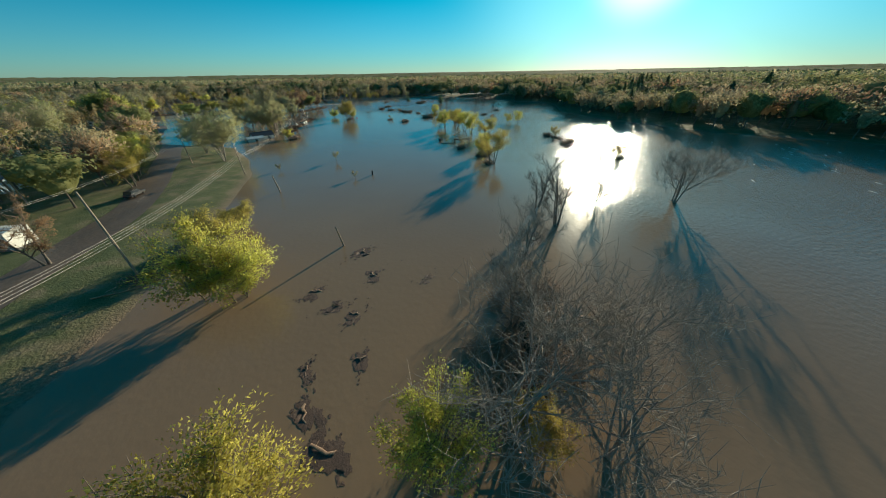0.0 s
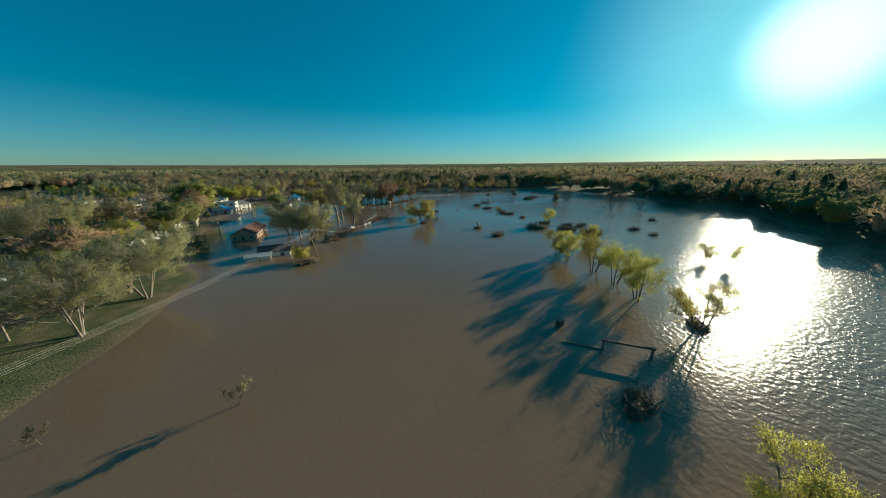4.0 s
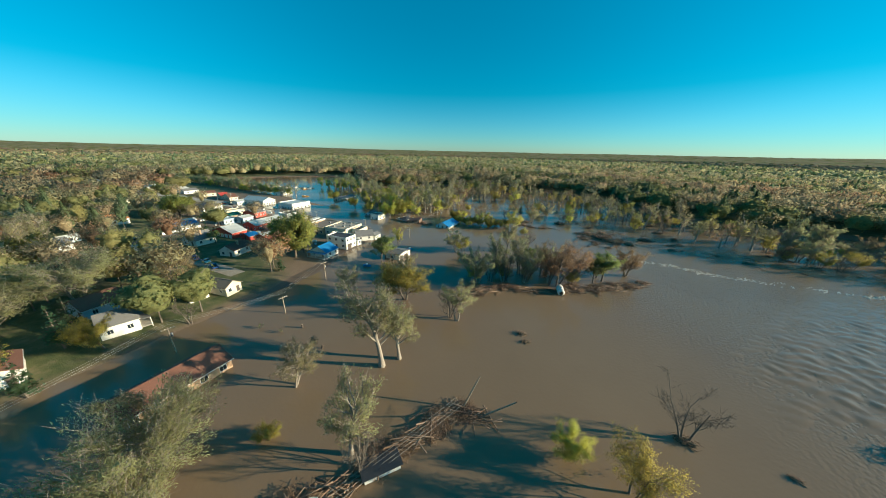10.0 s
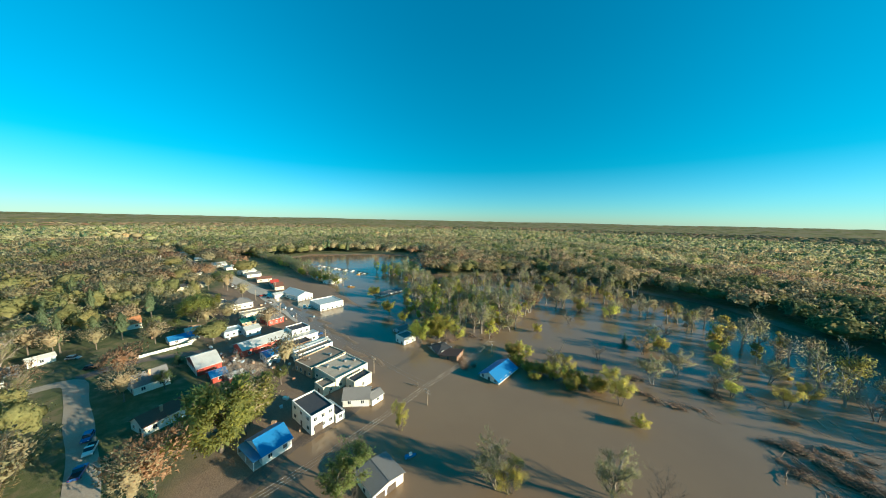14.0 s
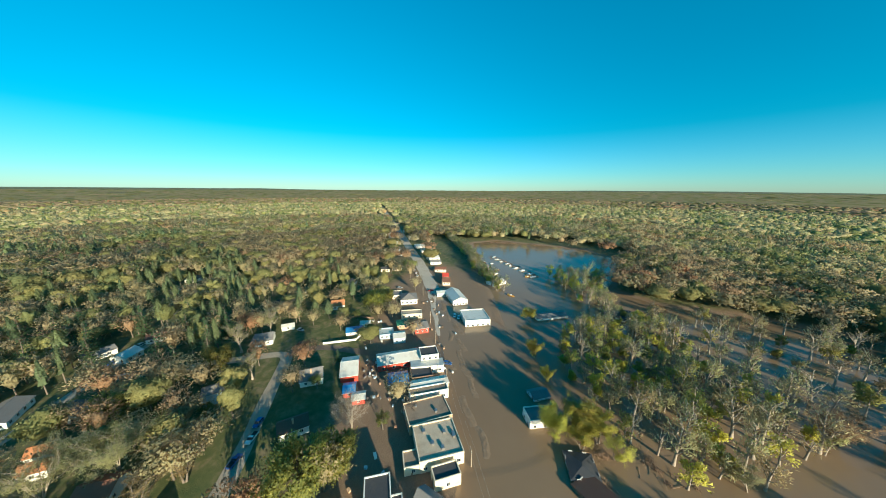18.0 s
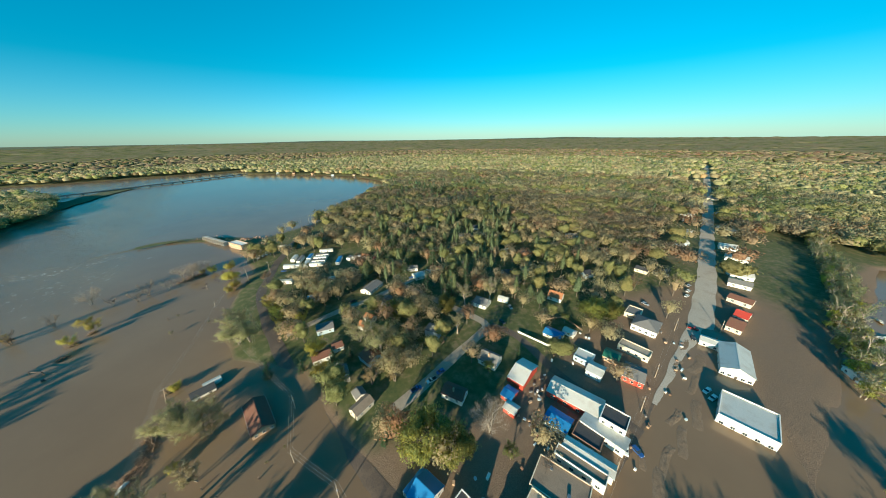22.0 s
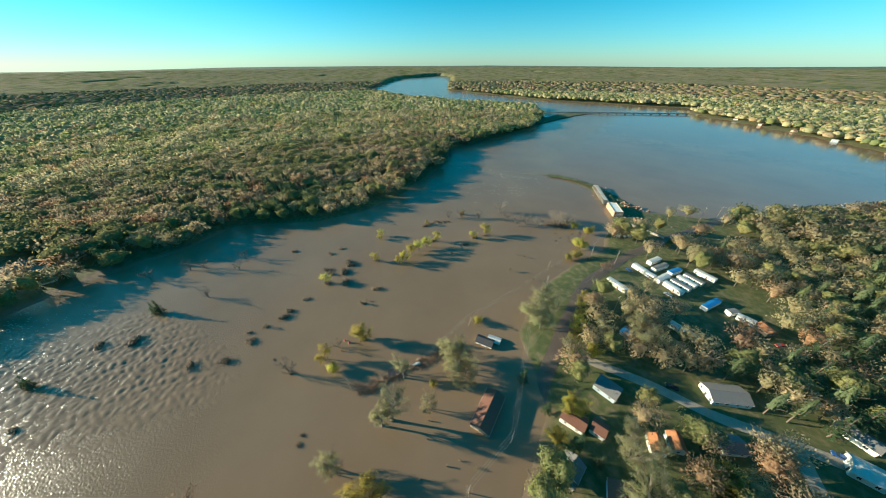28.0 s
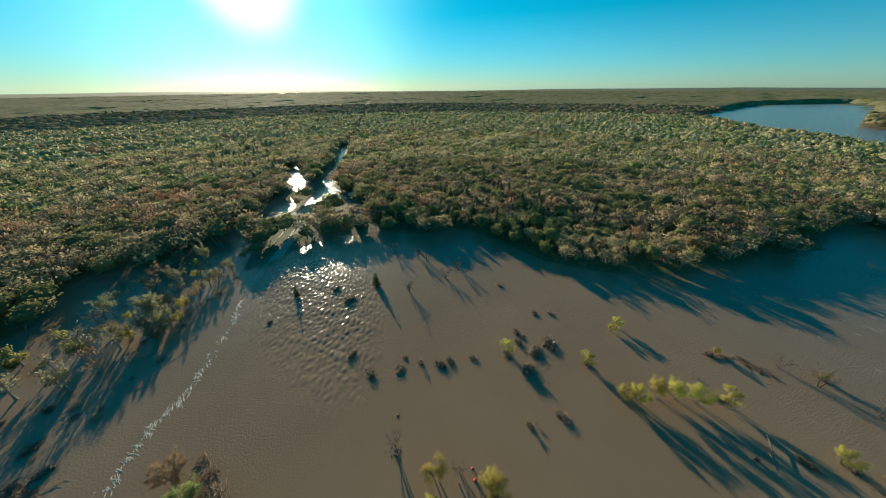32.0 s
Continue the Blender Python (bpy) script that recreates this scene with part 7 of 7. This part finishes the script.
for px, py, run, wide, label in [(-94, -199, (-22, 12), 4.0, "heap of brick and stone rubble by the gatehouse"), (-108, -165, (-28, -2), 5.0, "spill of stone and broken timber below the dam"),
                                 (-60, -226, (-16, 34), 3.5, "stone rubble along the broken dam")]:
    rb = new("rubble_heap")
    rb.matrix_basis = pose(px, py, 0)
    tagged(rb, label, "rubble")
    for i in range(80):
        o = new("stone", STONE)
        o.parent = rb
        k, u = far_rng.uniform(0.7, 2.4), far_rng.uniform(-0.5, 0.5)
        o.matrix_basis = pose(run[0] * u + far_rng.gauss(0, wide), run[1] * u + far_rng.gauss(0, wide * 0.7), far_rng.uniform(0.0, 1.3), far_rng.uniform(0, 90), far_rng.uniform(0, 90), far_rng.uniform(0, 90)) @ Matrix.Diagonal((k, k, k, 1))
# substation
sb = new("substation")
sb.matrix_basis = pose(-97, -122, 0, 0, 0, 30)
tagged(sb, "small electric substation with steel frames in flood water", "substation")
for u in (-7, 0, 7):
    for v in (-3, 3):
        part("mast", boxes((u - 0.18, u + 0.18, v - 0.18, v + 0.18, -0.5, 7.0)), STEEL, sb)
    part("beam", boxes((u - 0.15, u + 0.15, -3.4, 3.4, 6.6, 7.0)), STEEL, sb)
for v in (-3, 3):
    part("beam", boxes((-7.4, 7.4, v - 0.15, v + 0.15, 5.2, 5.5)), STEEL, sb)
for u in (-5, -1.5, 3.5):
    part("transformer", boxes((u - 0.9, u + 0.9, -1.2, 1.2, -0.2, 2.4), (u - 1.05, u + 1.05, -0.3, 0.3, 0.2, 2.0)), STEEL, sb)

# ---- bridges ----
br = new("road_bridge")
br.matrix_basis = pose(213, 242, 0.9, 0, 0, 5)
tagged(br, "flooded concrete road bridge with steel guard rails", "bridge")
part("deck", boxes((-34, 34, -4.4, 4.4, -0.5, 0.0)), ASPH, br)
for sgn in (-1, 1):
    part("kerb", boxes((-34, 34, sgn * 4.4 - 0.2, sgn * 4.4 + 0.2, 0.0, 0.25)), CONC, br)
    part("guard_rail", boxes((-34, 34, sgn * 4.4 - 0.05, sgn * 4.4 + 0.05, 0.55, 0.9)), STEEL, br)
    for i in range(15):
        part("rail_post", boxes((-33 + 4.7 * i, -32.8 + 4.7 * i, sgn * 4.4 - 0.08, sgn * 4.4 + 0.08, 0.25, 0.9)), STEEL, br)
for i in range(3):
    part("pier", boxes((-24 + 24 * i - 0.8, -24 + 24 * i + 0.8, -4.0, 4.0, -3.5, -0.5)), CONC, br)
cw = new("causeway_bridge")
cw.matrix_basis = pose(33, -888, 0.6, 0, 0, 28)
tagged(cw, "long low concrete causeway bridge across the lake", "bridge")
part("deck", boxes((-224, 224, -4.5, 4.5, 1.6, 2.4)), CONC, cw)
for sgn in (-1, 1):
    part("parapet", boxes((-224, 224, sgn * 4.4 - 0.2, sgn * 4.4 + 0.2, 2.4, 3.3)), GREYR, cw)
for i in range(19):
    part("pier", boxes((-216 + 24 * i - 0.9, -216 + 24 * i + 0.9, -4.0, 4.0, -4, 1.599)), CONC, cw)
emb = ribbon("levee", [(205, -330), (186, -480), (165, -620), (130, -780), (99, -870)], 40.0, ground.data.materials[0], 1.6, "long grassy causeway bank across the lake", 10.0, -0.2)
emb["category"] = "levee"
rr = new("rail_truss")
rr.matrix_basis = pose(196, 297, 1.0, 0, 0, 45)
tagged(rr, "old steel truss footbridge among drowned trees", "bridge")
part("deck", boxes((-14, 14, -1.6, 1.6, -0.3, 0.0)), DRIFT, rr)
for sgn in (-1, 1):
    part("top_chord", boxes((-12, 12, sgn * 1.6 - 0.12, sgn * 1.6 + 0.12, 3.4, 3.7)), STEEL, rr)
    for i in range(7):
        part("upright", boxes((-12.1 + 4 * i, -11.9 + 4 * i, sgn * 1.6 - 0.1, sgn * 1.6 + 0.1, 0.0, 3.4)), STEEL, rr)


# ---- mud and belongings washed through the main street ----
MUD = paint("drying_flood_mud", (0.20, 0.135, 0.085), 0.8, 0.35, 0, 1.2, 0.8, (0.30, 0.22, 0.15), 0.5)
mud_rng = np.random.default_rng(61)


def mud_bar(x, y, ln, wd, yaw):
    """A low ridge of silt left by the current."""
    u, v = np.meshgrid(np.linspace(-1, 1, 22), np.linspace(-1, 1, 9))
    h = np.clip((1 - u ** 2) * (1 - v ** 2), 0, 1) ** 0.6 * (0.20 + 0.09 * wave(u * ln, v * wd, 0.7, x) + 0.05 * mud_rng.normal(size=u.shape)) - 0.05
    bend = 0.25 * wd * np.sin(2.1 * u + x)
    ob = new("mud_bar", mesh_of("mud_bar", np.stack([u * ln / 2, v * wd / 2 + bend, h], -1).reshape(-1, 3), grid_faces(22, 9), MUD, True))
    ob.matrix_basis = pose(x, y, max(hgt(x, y), 0.0) + 0.02, 0, 0, yaw)
    tagged(ob, "low ridge of brown flood silt on the street", "mud bar", "mud bars on the street")


for x, y, ln, wd, yaw in [(-195, 198, 16, 3.5, 5), (-183, 196, 14, 3, -4), (-170, 197, 15, 4, 3), (-158, 198, 14, 3, -3), (-145, 193, 18, 3.5, 2), (-214, 199, 18, 4, 4), (-232, 194, 16, 3, -4), (-250, 192, 20, 5, -6),
                          (-130, 196, 14, 3, 6), (-205, 193, 12, 3, 0), (-176, 190, 10, 2.4, 12), (-240, 186, 14, 3, -2), (-263, 184, 16, 3, -5)]:
    mud_bar(x, y, ln, wd, yaw)
GOODS = [WHITE, FRAME, GREYR, TANB, BROWNW, DRIFT, METALR, BLUEW]


def washed_box(x, y, w, d, h, mat, yaw, label, name="carton", category="box"):
    """A box, bin or appliance left lying by the water, with its lid."""
    top = new(name)
    top.matrix_basis = pose(x, y, max(hgt(x, y), 0.0) + 0.08, far_rng.uniform(-8, 8), far_rng.uniform(-8, 8), yaw)
    tagged(top, label, category, "washed-out goods")
    bm = boxes((-w / 2, w / 2, -d / 2, d / 2, -0.1, h))
    bmesh.ops.bevel(bm, geom=bm.edges[:], offset=0.05, segments=1, affect="EDGES")
    part("body", bm, mat, top)
    part("lid", boxes((-w / 2 - 0.03, w / 2 + 0.03, -d / 2 - 0.03, d / 2 + 0.03, h + 0.004, h + 0.07)), mat, top)


for x0, y0, sx, sy, n in [(-172, 152, 5, 3.5, 16), (-181, 187, 8, 3, 5), (-205, 185, 10, 5, 5), (-160, 160, 4, 6, 10), (-228, 186, 14, 6, 5), (-190, 150, 7, 4, 8), (-150, 163, 5, 4, 8), (-216, 146, 9, 6, 10),
                          (-258, 178, 12, 5, 8), (-122, 160, 4, 5, 6)]:
    for _ in range(n):
        big = far_rng.random() < 0.3
        washed_box(x0 + far_rng.gauss(0, sx), y0 + far_rng.gauss(0, sy), far_rng.uniform(0.6, 1.6) * (1.5 if big else 1), far_rng.uniform(0.5, 1.0), far_rng.uniform(0.35, 1.0), far_rng.choice(GOODS), far_rng.uniform(0, 180),
                   "large washed-out bin lying in the mud" if big else "washed-out box lying in the mud", "bin" if big else "carton", "bin" if big else "box")
far_canopy()
P = plant(17, 25.0, 1480, 2300)
wood_of_crowns("distant_woods", *P, 0, 1, 15, "spring woods on the horizon")
P = plant(13, 15.0, 830, 1500)
wood_of_crowns("distant_woods", *P, 8, 1, 14, "budding spring woods far beyond the village", 0.3)
P = plant(3, 12.0, 300, 840)
far_off = np.hypot(P[0] + 60, P[1] - 80) > 520
wood_of_crowns("distant_woods", *[q[far_off] for q in P], 80, 1, 4, "budding spring woods beyond the village", 0.19)
wood_of_crowns("distant_woods", *[q[~far_off] for q in P], 210, 2, 6, "budding spring woods round the village and the lake", 0.14, 6.5, 0.6, 11)
BUILT += PLACED
P = plant(7, 10.6, 0, 300)
close = np.minimum(seg_dist(P[0], P[1], [(-62, -123), (4, 49), (-55, 180), (-100, 120)]), seg_dist(P[0], P[1], [(-55, 180), (-150, 150)])) < 110
wood_of_crowns("near_woods", *[q[close] for q in P], 900, 3, 8, "budding broadleaf trees and pines among the houses", 0.085, 9.0, 0.46, 15)
wood_of_crowns("near_woods", *[q[~close] for q in P], 420, 3, 9, "budding broadleaf trees and pines around the village", 0.115, 9.0, 0.46, 14)
b = Bits()
for x, y, z, r, h, sp in zip(*P):
    if math.hypot(x + 60, y - 80) < 190:
        for a in range(6):
            q, w = 2.4 * a + 0.7 * x, 0.3 + 0.08 * a
            b.add(*tube([(x + 0.05 * r, y, z + w * h), (x + 0.75 * r * math.cos(q), y + 0.75 * r * math.sin(q), z + (w + 0.28) * h)], [0.008 * h, 0.03], 3))
    b.add(*tube([(x, y, z - 0.3), (x + 0.1 * r, y, z + 0.75 * h)], [0.018 * h + 0.05, 0.05], 3))
tagged(new("near_trunks", b.mesh("near_trunks", BARK)), "grey trunks of the trees round the village", "woods", kind="stuff")
